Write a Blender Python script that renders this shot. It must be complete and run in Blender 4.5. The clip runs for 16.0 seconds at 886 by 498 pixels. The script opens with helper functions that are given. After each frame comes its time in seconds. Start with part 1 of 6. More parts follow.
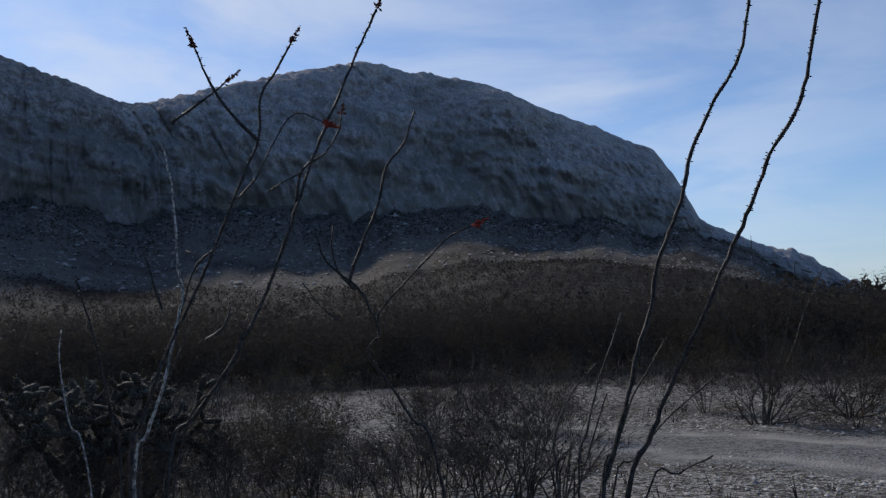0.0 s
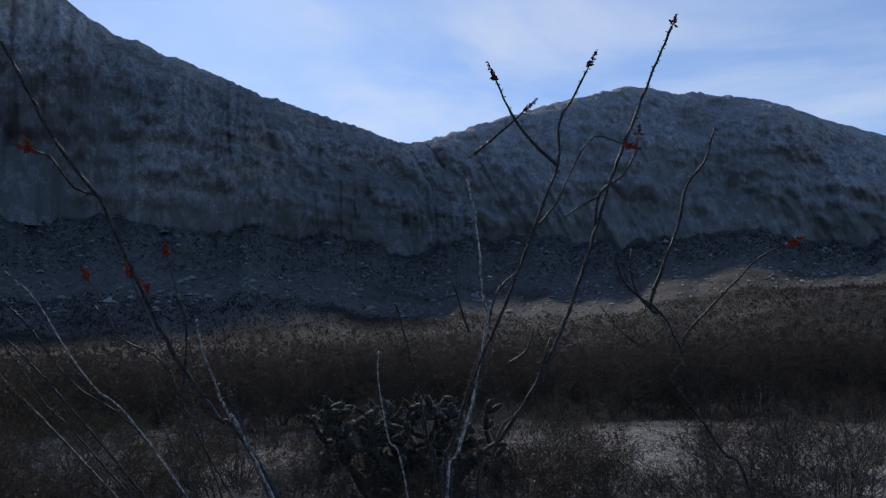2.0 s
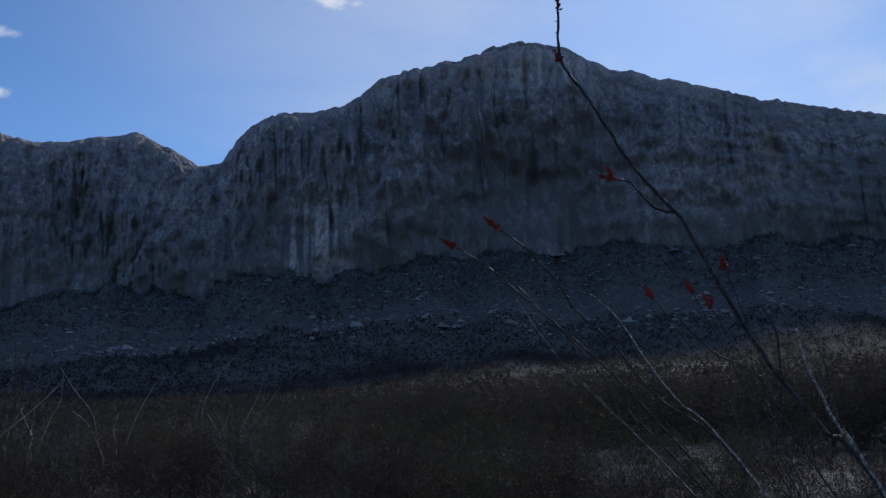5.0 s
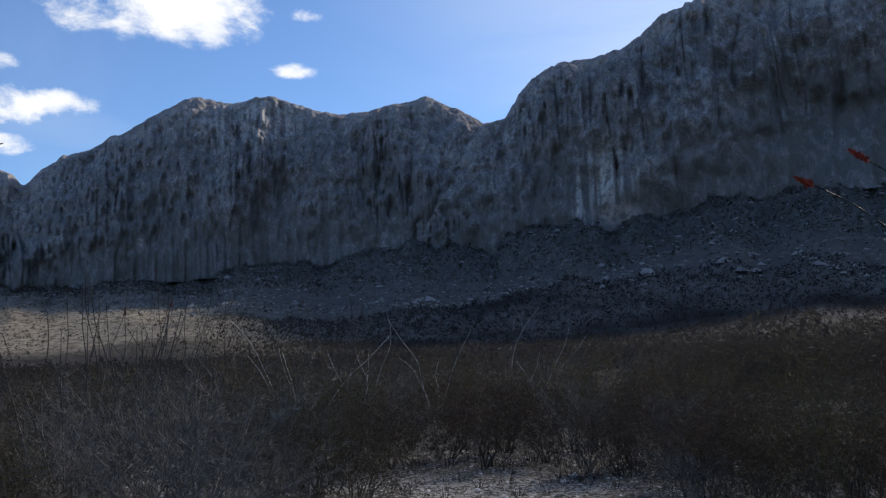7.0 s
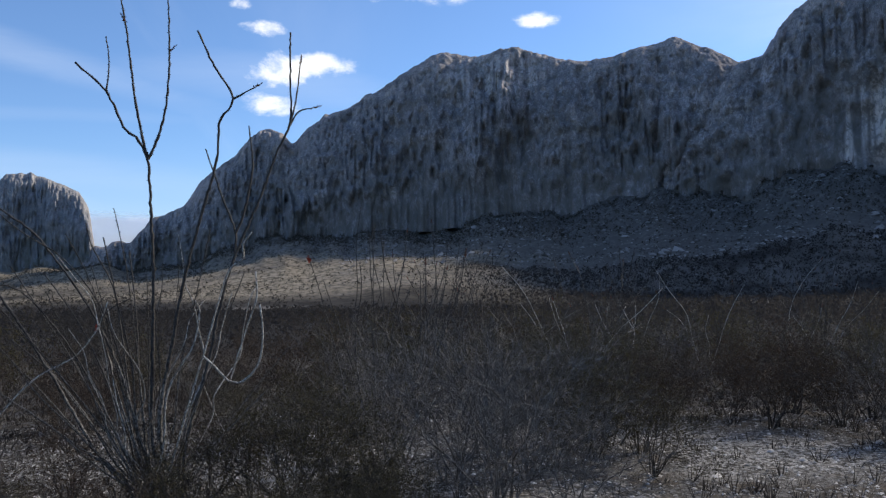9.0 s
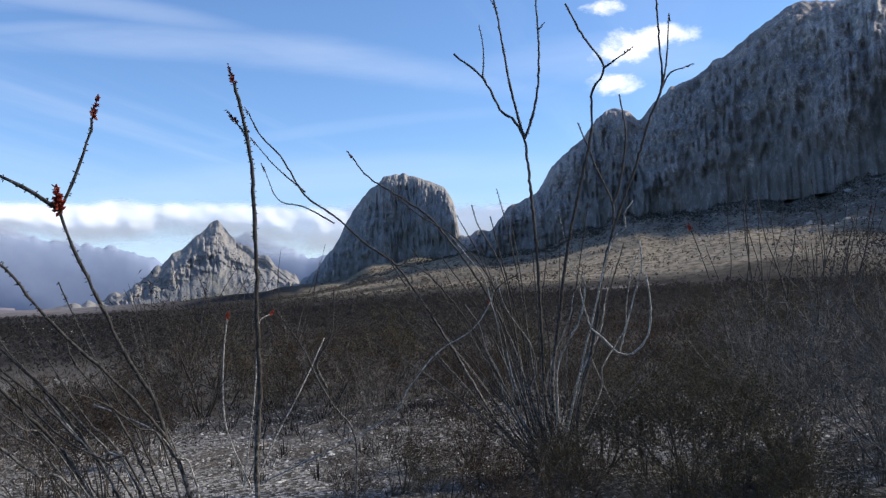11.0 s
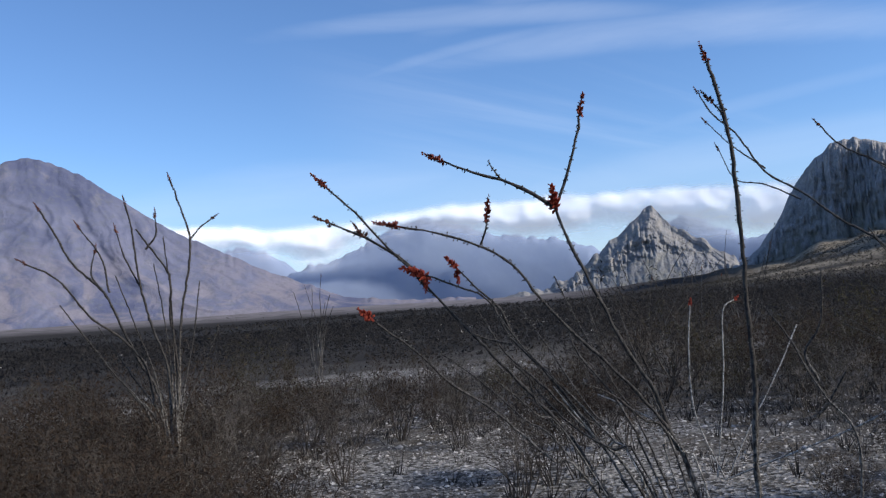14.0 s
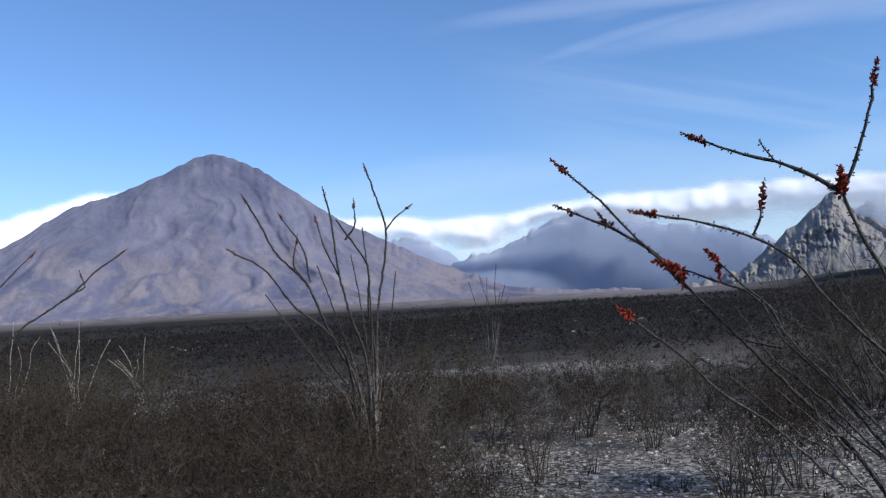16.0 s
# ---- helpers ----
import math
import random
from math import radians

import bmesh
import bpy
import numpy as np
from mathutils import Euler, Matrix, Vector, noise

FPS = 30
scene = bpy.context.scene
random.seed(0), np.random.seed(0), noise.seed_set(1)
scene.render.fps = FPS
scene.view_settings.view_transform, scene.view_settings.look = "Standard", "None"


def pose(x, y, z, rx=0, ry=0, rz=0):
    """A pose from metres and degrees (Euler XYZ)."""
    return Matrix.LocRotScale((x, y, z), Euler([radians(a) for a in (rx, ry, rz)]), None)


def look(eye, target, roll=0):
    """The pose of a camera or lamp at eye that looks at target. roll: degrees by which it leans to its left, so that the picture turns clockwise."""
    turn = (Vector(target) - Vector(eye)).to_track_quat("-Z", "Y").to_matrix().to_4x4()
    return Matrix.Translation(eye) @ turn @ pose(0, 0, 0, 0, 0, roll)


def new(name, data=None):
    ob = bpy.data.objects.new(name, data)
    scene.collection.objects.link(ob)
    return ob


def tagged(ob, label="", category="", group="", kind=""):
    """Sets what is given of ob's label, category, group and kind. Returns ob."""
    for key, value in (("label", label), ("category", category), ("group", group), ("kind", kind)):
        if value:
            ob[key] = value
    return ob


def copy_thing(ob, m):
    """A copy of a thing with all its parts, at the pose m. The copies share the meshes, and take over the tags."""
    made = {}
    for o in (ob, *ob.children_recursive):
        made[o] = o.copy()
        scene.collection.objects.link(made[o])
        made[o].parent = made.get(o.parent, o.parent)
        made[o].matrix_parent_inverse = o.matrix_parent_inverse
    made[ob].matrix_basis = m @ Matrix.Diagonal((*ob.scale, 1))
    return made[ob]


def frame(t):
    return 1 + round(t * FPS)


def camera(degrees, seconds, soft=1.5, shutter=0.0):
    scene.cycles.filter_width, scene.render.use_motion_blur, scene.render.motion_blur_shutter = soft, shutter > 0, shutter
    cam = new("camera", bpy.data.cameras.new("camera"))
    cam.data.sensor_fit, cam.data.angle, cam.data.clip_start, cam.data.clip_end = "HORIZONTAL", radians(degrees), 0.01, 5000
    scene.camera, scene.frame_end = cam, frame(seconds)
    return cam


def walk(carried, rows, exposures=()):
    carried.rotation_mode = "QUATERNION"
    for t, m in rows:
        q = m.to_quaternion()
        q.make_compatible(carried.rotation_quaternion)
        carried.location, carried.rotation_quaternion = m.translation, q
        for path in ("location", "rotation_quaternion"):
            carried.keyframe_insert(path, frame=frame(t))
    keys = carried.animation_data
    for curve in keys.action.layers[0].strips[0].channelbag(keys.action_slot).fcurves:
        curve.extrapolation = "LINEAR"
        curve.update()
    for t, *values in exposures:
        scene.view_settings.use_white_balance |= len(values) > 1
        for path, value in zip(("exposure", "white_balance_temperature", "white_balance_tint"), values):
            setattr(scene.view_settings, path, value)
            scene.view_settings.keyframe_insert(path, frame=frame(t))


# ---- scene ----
cam = camera(55.9, 16.0, soft=1.3)
# seconds, x, y, z, heading, pitch, roll
PATH = [
    (0.0, 0.000, 0.000, 1.600, 0.00, 5.08, 2.62),
    (0.5, -0.013, 0.008, 1.574, 3.99, 5.46, 2.29),
    (1.0, -0.035, 0.009, 1.568, 8.15, 5.82, 2.23),
    (1.5, -0.076, 0.002, 1.577, 12.84, 6.49, 1.76),
    (2.0, -0.125, -0.004, 1.589, 18.23, 7.69, 1.61),
    (2.5, -0.162, -0.008, 1.611, 23.09, 9.02, 1.55),
    (3.0, -0.198, -0.066, 1.600, 28.19, 10.06, 1.00),
    (3.5, -0.209, -0.091, 1.601, 33.49, 10.54, 0.91),
    (4.0, -0.256, -0.116, 1.601, 39.19, 10.57, 1.43),
    (4.5, -0.291, -0.116, 1.601, 45.61, 10.44, 1.74),
    (5.0, -0.356, -0.133, 1.582, 52.64, 9.87, 1.83),
    (7.3, -0.537, -0.435, 1.612, 75.03, 6.83, 1.78),
    (7.5, -0.546, -0.481, 1.621, 76.88, 6.77, 1.73),
    (8.0, -0.569, -0.596, 1.646, 80.80, 6.04, 1.19),
    (8.2, -0.578, -0.638, 1.657, 81.97, 5.53, 0.91),
    (10.3, -0.680, -1.018, 1.556, 104.62, 2.84, 1.44),
    (10.5, -0.696, -1.031, 1.556, 107.06, 2.87, 1.72),
    (11.0, -0.736, -1.063, 1.562, 112.89, 3.04, 2.32),
    (11.5, -0.780, -1.090, 1.584, 118.75, 3.20, 3.12),
    (12.0, -0.769, -1.139, 1.573, 124.77, 2.95, 3.16),
    (12.5, -0.751, -1.166, 1.577, 130.41, 3.16, 3.34),
    (13.0, -0.709, -1.224, 1.561, 135.13, 3.07, 3.55),
    (13.5, -0.718, -1.230, 1.572, 139.27, 3.25, 4.53),
    (14.0, -0.700, -1.273, 1.591, 142.28, 3.62, 3.97),
    (14.5, -0.677, -1.369, 1.617, 144.47, 3.94, 4.46),
    (15.0, -0.664, -1.444, 1.637, 147.05, 4.13, 4.94),
    (15.5, -0.636, -1.519, 1.643, 149.93, 4.27, 3.83),
    (16.0, -0.588, -1.628, 1.632, 153.37, 3.60, 3.26),
]
walk(cam, [(t, pose(x, y, z, 90 + p, r, w)) for t, x, y, z, w, p, r in PATH],
     exposures=[(0.0, -0.47, 6800, 10), (2.0, -0.44, 6500, 10), (3.5, -0.7, 6200, 10), (5.0, -0.64, 6200, 10), (7.3, -0.02, 6900, 10), (8.2, 0.04, 6900, 10),
                (10.3, 0.3, 6950, 10), (12.0, 0.22, 6750, 10), (13.5, 0.06, 6600, 10), (16.0, 0.04, 6500, 10)])

# ---------------------------------------------------------------- light
CIRRUS_TURN = -50.0
SUN_BEARING, SUN_HEIGHT = 34.0, 31.0          # degrees, counter-clockwise from +y


def toward(bearing, height=0.0):
    a, h = radians(bearing), radians(height)
    return Vector((-math.sin(a) * math.cos(h), math.cos(a) * math.cos(h), math.sin(h)))


sun = new("sun", bpy.data.lights.new("sun", "SUN"))
sun.data.energy, sun.data.angle, sun.data.color = 4.0, radians(3.0), (1.0, 0.95, 0.88)
sun.matrix_world = look(toward(SUN_BEARING, SUN_HEIGHT) * 50, (0, 0, 0))


class Nodes:
    """A short hand for wiring shader nodes."""

    def __init__(self, tree):
        self.tree = tree
        tree.nodes.clear()

    def add(self, kind, ins=None, mode=None):
        n = self.tree.nodes.new(kind)
        if kind == "ShaderNodeMath" or kind == "ShaderNodeVectorMath":
            n.operation = mode
        elif kind == "ShaderNodeMix":
            n.data_type = "RGBA"
        elif kind == "ShaderNodeMapRange":
            n.interpolation_type = "SMOOTHSTEP"
        elif kind == "ShaderNodeAttribute":
            n.attribute_name = mode
        for k, v in (ins or {}).items():
            self.put(n.inputs[k], v)
        return n

    def put(self, socket, v):
        if isinstance(v, bpy.types.NodeSocket):
            self.tree.links.new(v, socket)
        else:
            socket.default_value = v

    def math(self, op, a, b=0.0):
        return self.add("ShaderNodeMath", {0: a, 1: b}, op).outputs[0]

    def vec(self, op, a, b=(0, 0, 0)):
        n = self.add("ShaderNodeVectorMath", {0: a, 1: b}, op)
        return n.outputs[1] if op in ("DOT_PRODUCT", "LENGTH") else n.outputs[0]

    def noise(self, v, scale, detail=4.0, rough=0.55, warp=0.0):
        return self.add("ShaderNodeTexNoise", {"Vector": v, "Scale": scale, "Detail": detail, "Roughness": rough, "Distortion": warp}).outputs[0]

    def step(self, x, lo, hi, a=0.0, b=1.0):
        return self.add("ShaderNodeMapRange", {0: x, 1: lo, 2: hi, 3: a, 4: b}).outputs[0]

    def mix(self, f, a, b):
        n = self.add("ShaderNodeMix", {0: f})
        self.put(n.inputs[6], a), self.put(n.inputs[7], b)
        return n.outputs[2]

    def scaled(self, v, s, rot=(0, 0, 0)):
        return self.add("ShaderNodeMapping", {"Vector": v, "Scale": s, "Rotation": rot}).outputs[0]


# sky: clear air with cirrus streaks, a few small cumulus and a thin veil round the sun
world = bpy.data.worlds.new("sky")
scene.world = world
world.use_nodes = True
w = Nodes(world.node_tree)
sky = w.add("ShaderNodeTexSky")
sky.sky_type, sky.sun_disc = "NISHITA", False
sky.sun_elevation, sky.sun_rotation = radians(SUN_HEIGHT), radians(-SUN_BEARING)
sky.altitude, sky.air_density, sky.dust_density, sky.ozone_density = 900.0, 1.0, 0.35, 2.0
ray = w.add("ShaderNodeTexCoord").outputs["Generated"]
sep = w.add("ShaderNodeSeparateXYZ", {0: ray})
up = w.math("MAXIMUM", sep.outputs[2], 0.0)
flat = w.math("ADD", up, 0.12)
plane = w.add("ShaderNodeCombineXYZ", {0: w.math("DIVIDE", sep.outputs[0], flat), 1: w.math("DIVIDE", sep.outputs[1], flat), 2: 0.0}).outputs[0]
streak = w.noise(w.scaled(plane, (0.2, 1.7, 1.0), (0, 0, radians(CIRRUS_TURN))), 0.8, 7.0, 0.58, 0.5)
cirrus = w.math("MULTIPLY", w.math("MULTIPLY", w.step(streak, 0.42, 0.7), w.step(up, 0.05, 0.2)), w.step(w.vec("DOT_PRODUCT", ray, toward(122, 22)), 0.86, 0.97))
veil_zone = w.step(w.vec("DOT_PRODUCT", ray, toward(16, 32)), 0.5, 0.97)
veil = w.math("MULTIPLY", veil_zone, w.step(w.noise(plane, 1.1, 6.0, 0.55, 0.5), 0.34, 0.7, 0.22, 1.3))
# long thin streaks of ice cloud: bearing, height, half length, half width, tilt, strength
streaks = 0.0
fray = w.noise(w.scaled(ray, (1, 1, 5.0)), 4.0, 6.0, 0.6, 0.6)
for b, h, wide, tall, tilt, much in ((125.0, 16.6, 19.0, 1.3, -4.0, 0.62), (137.0, 19.0, 14.0, 0.8, -3.0, 0.5), (139.5, 17.0, 8.0, 0.5, 9.0, 0.42), (117.0, 11.8, 12.0, 0.5, 5.0, 0.2),
                                     (100.0, 15.2, 12.0, 1.6, -6.0, 0.35), (122.0, 8.4, 20.0, 1.4, 3.0, 0.3), (150.0, 8.6, 16.0, 1.6, 2.0, 0.34), (128.0, 21.5, 14.0, 1.2, 8.0, 0.4)):
    c, side = toward(b, h), toward(b - 90, 0)
    rise = c.cross(side) * -1
    along, across = side * math.cos(radians(tilt)) + rise * math.sin(radians(tilt)), rise * math.cos(radians(tilt)) - side * math.sin(radians(tilt))
    d = w.vec("SUBTRACT", ray, c)
    du = w.math("MULTIPLY", w.vec("DOT_PRODUCT", d, along), 1 / radians(wide))
    dv = w.math("MULTIPLY", w.math("ADD", w.vec("DOT_PRODUCT", d, across), w.math("MULTIPLY", w.math("MULTIPLY", du, du), radians(tall) * 0.9)), 1 / radians(tall))
    r2 = w.math("ADD", w.math("MULTIPLY", du, du), w.math("MULTIPLY", dv, dv))
    core = w.step(w.math("ADD", r2, w.math("MULTIPLY", w.math("SUBTRACT", fray, 0.5), 1.9)), 1.5, -0.9, 0.0, much)
    streaks = w.math("MAXIMUM", streaks, w.math("MULTIPLY", core, w.step(w.vec("DOT_PRODUCT", ray, c), 0.7, 0.8)))
puff_noise = w.noise(w.scaled(ray, (1, 1, 1.7)), 11.0, 8.0, 0.62, 0.2)
puffs = -2.0
for b, h, wide, tall in ((91.0, 22.6, 7.5, 2.4), (99.3, 15.9, 4.4, 1.3), (101.0, 18.3, 1.8, 0.7), (81.3, 22.6, 1.4, 0.6), (82.0, 19.0, 1.6, 0.6),
                         (102.6, 19.9, 0.9, 0.5), (101.0, 13.4, 2.6, 0.8), (70.0, 31.0, 6.0, 2.0), (112.0, 29.0, 7.0, 2.0), (60.0, 26.5, 3.0, 0.8)):
    c, side = toward(b, h), toward(b - 90, 0)
    rise = c.cross(side) * -1
    d = w.vec("SUBTRACT", ray, c)
    du = w.math("MULTIPLY", w.vec("DOT_PRODUCT", d, side), 1 / radians(wide))
    dv = w.math("MULTIPLY", w.vec("DOT_PRODUCT", d, rise), 1 / radians(tall))
    r2 = w.math("ADD", w.math("MULTIPLY", du, du), w.math("MULTIPLY", dv, dv))
    r2 = w.math("ADD", r2, w.math("MULTIPLY", w.math("SUBTRACT", 1.0, w.vec("DOT_PRODUCT", ray, c)), 40.0))
    puffs = w.math("MAXIMUM", puffs, w.math("SUBTRACT", 1.0, r2))
cumulus = w.step(w.math("ADD", puffs, w.math("MULTIPLY", w.math("SUBTRACT", puff_noise, 0.5), 6.6)), -0.1, 1.4)
cover = w.math("MAXIMUM", w.math("MULTIPLY", cumulus, 0.92), w.math("MAXIMUM", w.math("MULTIPLY", cirrus, 0.14), w.math("MAXIMUM", w.math("MULTIPLY", streaks, 0.4), w.math("MULTIPLY", veil, 0.52))))
lit = w.mix(w.step(cumulus, 0.1, 0.6), (6.8, 7.5, 8.8, 1), (8.0, 8.3, 8.8, 1))
clear = w.mix(w.step(up, 0.2, 0.0, 0.0, 0.5), w.vec("MULTIPLY", sky.outputs[0], (0.72, 0.93, 1.2)), (4.1, 4.6, 5.8, 1))
bg = w.add("ShaderNodeBackground", {"Color": w.mix(cover, clear, lit), "Strength": 0.14})
w.add("ShaderNodeOutputWorld", {"Surface": bg.outputs[0]})

# ---------------------------------------------------------------- materials
def material(name):
    m = bpy.data.materials.new(name)
    m.use_nodes = True
    return m, Nodes(m.node_tree)


def finish(n, colour, rough=0.9, bump=None, depth=0.02, strength=0.6, spec=0.2):
    b = n.add("ShaderNodeBsdfPrincipled", {"Base Color": colour, "Roughness": rough, "Specular IOR Level": spec})
    if bump is not None:
        n.put(b.inputs["Normal"], n.add("ShaderNodeBump", {"Height": bump, "Distance": depth, "Strength": strength}).outputs[0])
    n.add("ShaderNodeOutputMaterial", {"Surface": b.outputs[0]})


def attr(n, name):
    return n.add("ShaderNodeAttribute", None, name).outputs["Fac"]


def rock_material(name, dark, mid, pale, plant, wide=1.0, green=0.5, bump=3.0, contrast=1.0):
    """Grey limestone: streaks down the face, mottled patches, a smoother pale top, plants on the ledges."""
    m, n = material(name)
    p = n.add("ShaderNodeNewGeometry").outputs["Position"]
    nz = n.add("ShaderNodeSeparateXYZ", {0: n.add("ShaderNodeNewGeometry").outputs["Normal"]}).outputs[2]
    k = 1.0 / wide
    s = n.noise(n.scaled(p, (0.085 * k, 0.085 * k, 0.0075 * k)), 1.0, 5.0, 0.6, 0.5)
    s2 = n.noise(n.scaled(p, (0.3 * k, 0.3 * k, 0.035 * k)), 1.0, 4.0, 0.6, 0.3)
    big = n.noise(p, 0.010 * k, 4.0, 0.55)
    mottle = n.noise(n.scaled(p, (1, 1, 0.6)), 0.055 * k, 8.0, 0.68, 0.4)
    fine = n.noise(p, 0.3 * k, 4.0, 0.6)
    tone = n.math("ADD", n.math("ADD", n.math("MULTIPLY", s, 0.36), n.math("MULTIPLY", s2, 0.08)), n.math("ADD", n.math("MULTIPLY", big, 0.26), n.math("MULTIPLY", mottle, 0.3)))
    c = n.mix(n.step(tone, 0.41, 0.56), dark, mid)
    c = n.mix(n.math("MULTIPLY", n.step(n.math("ADD", n.math("MULTIPLY", mottle, 0.65), n.math("MULTIPLY", s, 0.35)), 0.52, 0.66), 0.75 * contrast), c, pale)
    chip = n.noise(n.scaled(p, (1, 1, 0.4)), 0.17 * k, 6.0, 0.7, 0.2)
    c = n.mix(n.math("MULTIPLY", n.step(chip, 0.56, 0.66), 0.6 * contrast), c, pale)
    c = n.mix(n.math("MULTIPLY", n.math("MULTIPLY", n.step(chip, 0.44, 0.34), n.step(attr(n, "upper"), 0.0, 1.0, 1.0, 0.3)), 0.5 * contrast), c, tuple(0.6 * q for q in dark[:3]) + (1,))
    grit = n.noise(n.scaled(p, (1, 1, 0.55)), 0.42 * k, 4.0, 0.72, 0.3)
    c = n.mix(n.math("MULTIPLY", n.step(grit, 0.5, 0.38), 0.55 * contrast), c, tuple(0.45 * q for q in dark[:3]) + (1,))
    c = n.mix(n.math("MULTIPLY", n.step(grit, 0.54, 0.66), 0.4 * contrast), c, tuple(1.1 * q for q in pale[:3]) + (1,))
    # narrow dark crack lines put into the face colour, broken by ledges
    seam = n.math("ABSOLUTE", n.math("SUBTRACT", n.noise(n.scaled(p, (0.04 * k, 0.04 * k, 0.007 * k)), 1.0, 4.0, 0.55, 1.4), 0.5))
    seam = n.math("MULTIPLY", n.step(seam, 0.016, 0.003), n.step(n.noise(p, 0.012 * k, 3.0, 0.6), 0.46, 0.6))
    c = n.mix(n.math("MULTIPLY", seam, 0.4), c, tuple(0.4 * q for q in dark[:3]) + (1,))
    belt = n.step(n.math("ADD", n.math("MULTIPLY", n.noise(n.scaled(p, (0.006 * k, 0.006 * k, 0.016 * k)), 1.0, 4.0, 0.6, 0.6), 0.65), n.math("MULTIPLY", n.noise(p, 0.1 * k, 5.0, 0.7), 0.35)), 0.49, 0.57)
    c = n.mix(n.math("MULTIPLY", n.math("MULTIPLY", attr(n, "upper"), n.step(mottle, 0.34, 0.58)), 0.6), c, tuple(q * f for q, f in zip(pale[:3], (0.86, 0.80, 0.73))) + (1,))
    wash = n.math("MULTIPLY", attr(n, "washed"), n.step(n.math("ADD", n.math("MULTIPLY", s2, 0.6), n.math("MULTIPLY", mottle, 0.4)), 0.33, 0.52))
    c = n.mix(wash, c, (0.66, 0.60, 0.56, 1))
    c = n.mix(n.math("MULTIPLY", attr(n, "rusty"), n.step(fine, 0.25, 0.5, 0.4, 0.85)), c, (0.40, 0.315, 0.265, 1))
    low = n.math("SUBTRACT", 1.0, attr(n, "upper"))
    g = n.math("MULTIPLY", n.math("MULTIPLY", n.step(fine, 0.44, 0.6), n.step(nz, 0.25, 0.65)), green)
    g = n.math("MAXIMUM", g, n.math("MULTIPLY", n.math("MULTIPLY", n.step(n.noise(p, 0.075 * k, 6.0, 0.72), 0.45, 0.58), low), green * 1.1))
    g = n.math("MAXIMUM", g, n.math("MULTIPLY", attr(n, "base"), n.step(mottle, 0.34, 0.56, 0.25, 0.9)))
    g = n.math("MAXIMUM", g, n.math("MULTIPLY", belt, n.math("MULTIPLY", n.step(fine, 0.32, 0.5), 1.1 * green)))
    c = n.mix(g, c, plant)
    finish(n, c, 0.95, n.math("ADD", n.math("ADD", n.math("MULTIPLY", chip, 0.5), n.math("MULTIPLY", grit, 0.35)), mottle), bump, 0.6, 0.0)
    return m


ROCK = rock_material("grey_limestone", (0.265, 0.245, 0.25, 1), (0.385, 0.358, 0.363, 1), (0.6, 0.557, 0.54, 1), (0.13, 0.124, 0.112, 1), 1.0, 0.65)
ROCK_PALE = rock_material("ribbed_limestone", (0.31, 0.293, 0.3, 1), (0.45, 0.425, 0.43, 1), (0.66, 0.622, 0.605, 1), (0.16, 0.154, 0.135, 1), 1.0, 0.5)
# dome and spire colours carry some blue for the haze before them
ROCK_DOME = rock_material("dome_limestone", (0.215, 0.215, 0.23, 1), (0.32, 0.315, 0.325, 1), (0.48, 0.465, 0.455, 1), (0.13, 0.13, 0.11, 1), 1.9, 0.4, 5.0, 0.65)
ROCK_SPIRE = rock_material("pale_limestone", (0.19, 0.195, 0.215, 1), (0.275, 0.275, 0.29, 1), (0.41, 0.40, 0.395, 1), (0.20, 0.19, 0.15, 1), 2.6, 0.4, 6.0, 0.8)


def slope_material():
    """Bare slopes with paler scree in the gullies; distance haze is mixed in as purple-grey."""
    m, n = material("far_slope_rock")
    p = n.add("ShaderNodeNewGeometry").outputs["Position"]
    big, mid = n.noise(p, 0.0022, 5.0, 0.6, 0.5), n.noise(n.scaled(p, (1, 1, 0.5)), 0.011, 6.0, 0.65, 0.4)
    # blue-purple of the haze, put into the rock colour
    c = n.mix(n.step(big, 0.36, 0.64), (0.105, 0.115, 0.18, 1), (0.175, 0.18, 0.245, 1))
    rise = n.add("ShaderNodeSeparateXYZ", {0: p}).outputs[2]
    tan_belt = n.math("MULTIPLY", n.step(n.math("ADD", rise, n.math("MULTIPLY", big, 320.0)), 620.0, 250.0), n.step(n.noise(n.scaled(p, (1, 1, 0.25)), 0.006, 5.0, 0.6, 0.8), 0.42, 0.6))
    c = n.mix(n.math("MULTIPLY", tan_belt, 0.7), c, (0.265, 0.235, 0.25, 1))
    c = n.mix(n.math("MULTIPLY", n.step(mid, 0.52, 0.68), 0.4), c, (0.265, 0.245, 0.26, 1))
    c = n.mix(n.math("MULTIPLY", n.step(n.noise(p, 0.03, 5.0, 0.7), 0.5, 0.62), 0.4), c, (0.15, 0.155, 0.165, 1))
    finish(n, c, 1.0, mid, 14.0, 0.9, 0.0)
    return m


ROCK_HAZED = slope_material()


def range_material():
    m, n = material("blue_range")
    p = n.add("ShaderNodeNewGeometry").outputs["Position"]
    # aerial haze painted as a blue base colour
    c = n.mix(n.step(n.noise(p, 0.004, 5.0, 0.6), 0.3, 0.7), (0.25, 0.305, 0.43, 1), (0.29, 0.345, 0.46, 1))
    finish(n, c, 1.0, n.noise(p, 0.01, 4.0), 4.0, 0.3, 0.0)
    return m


RANGE = range_material()


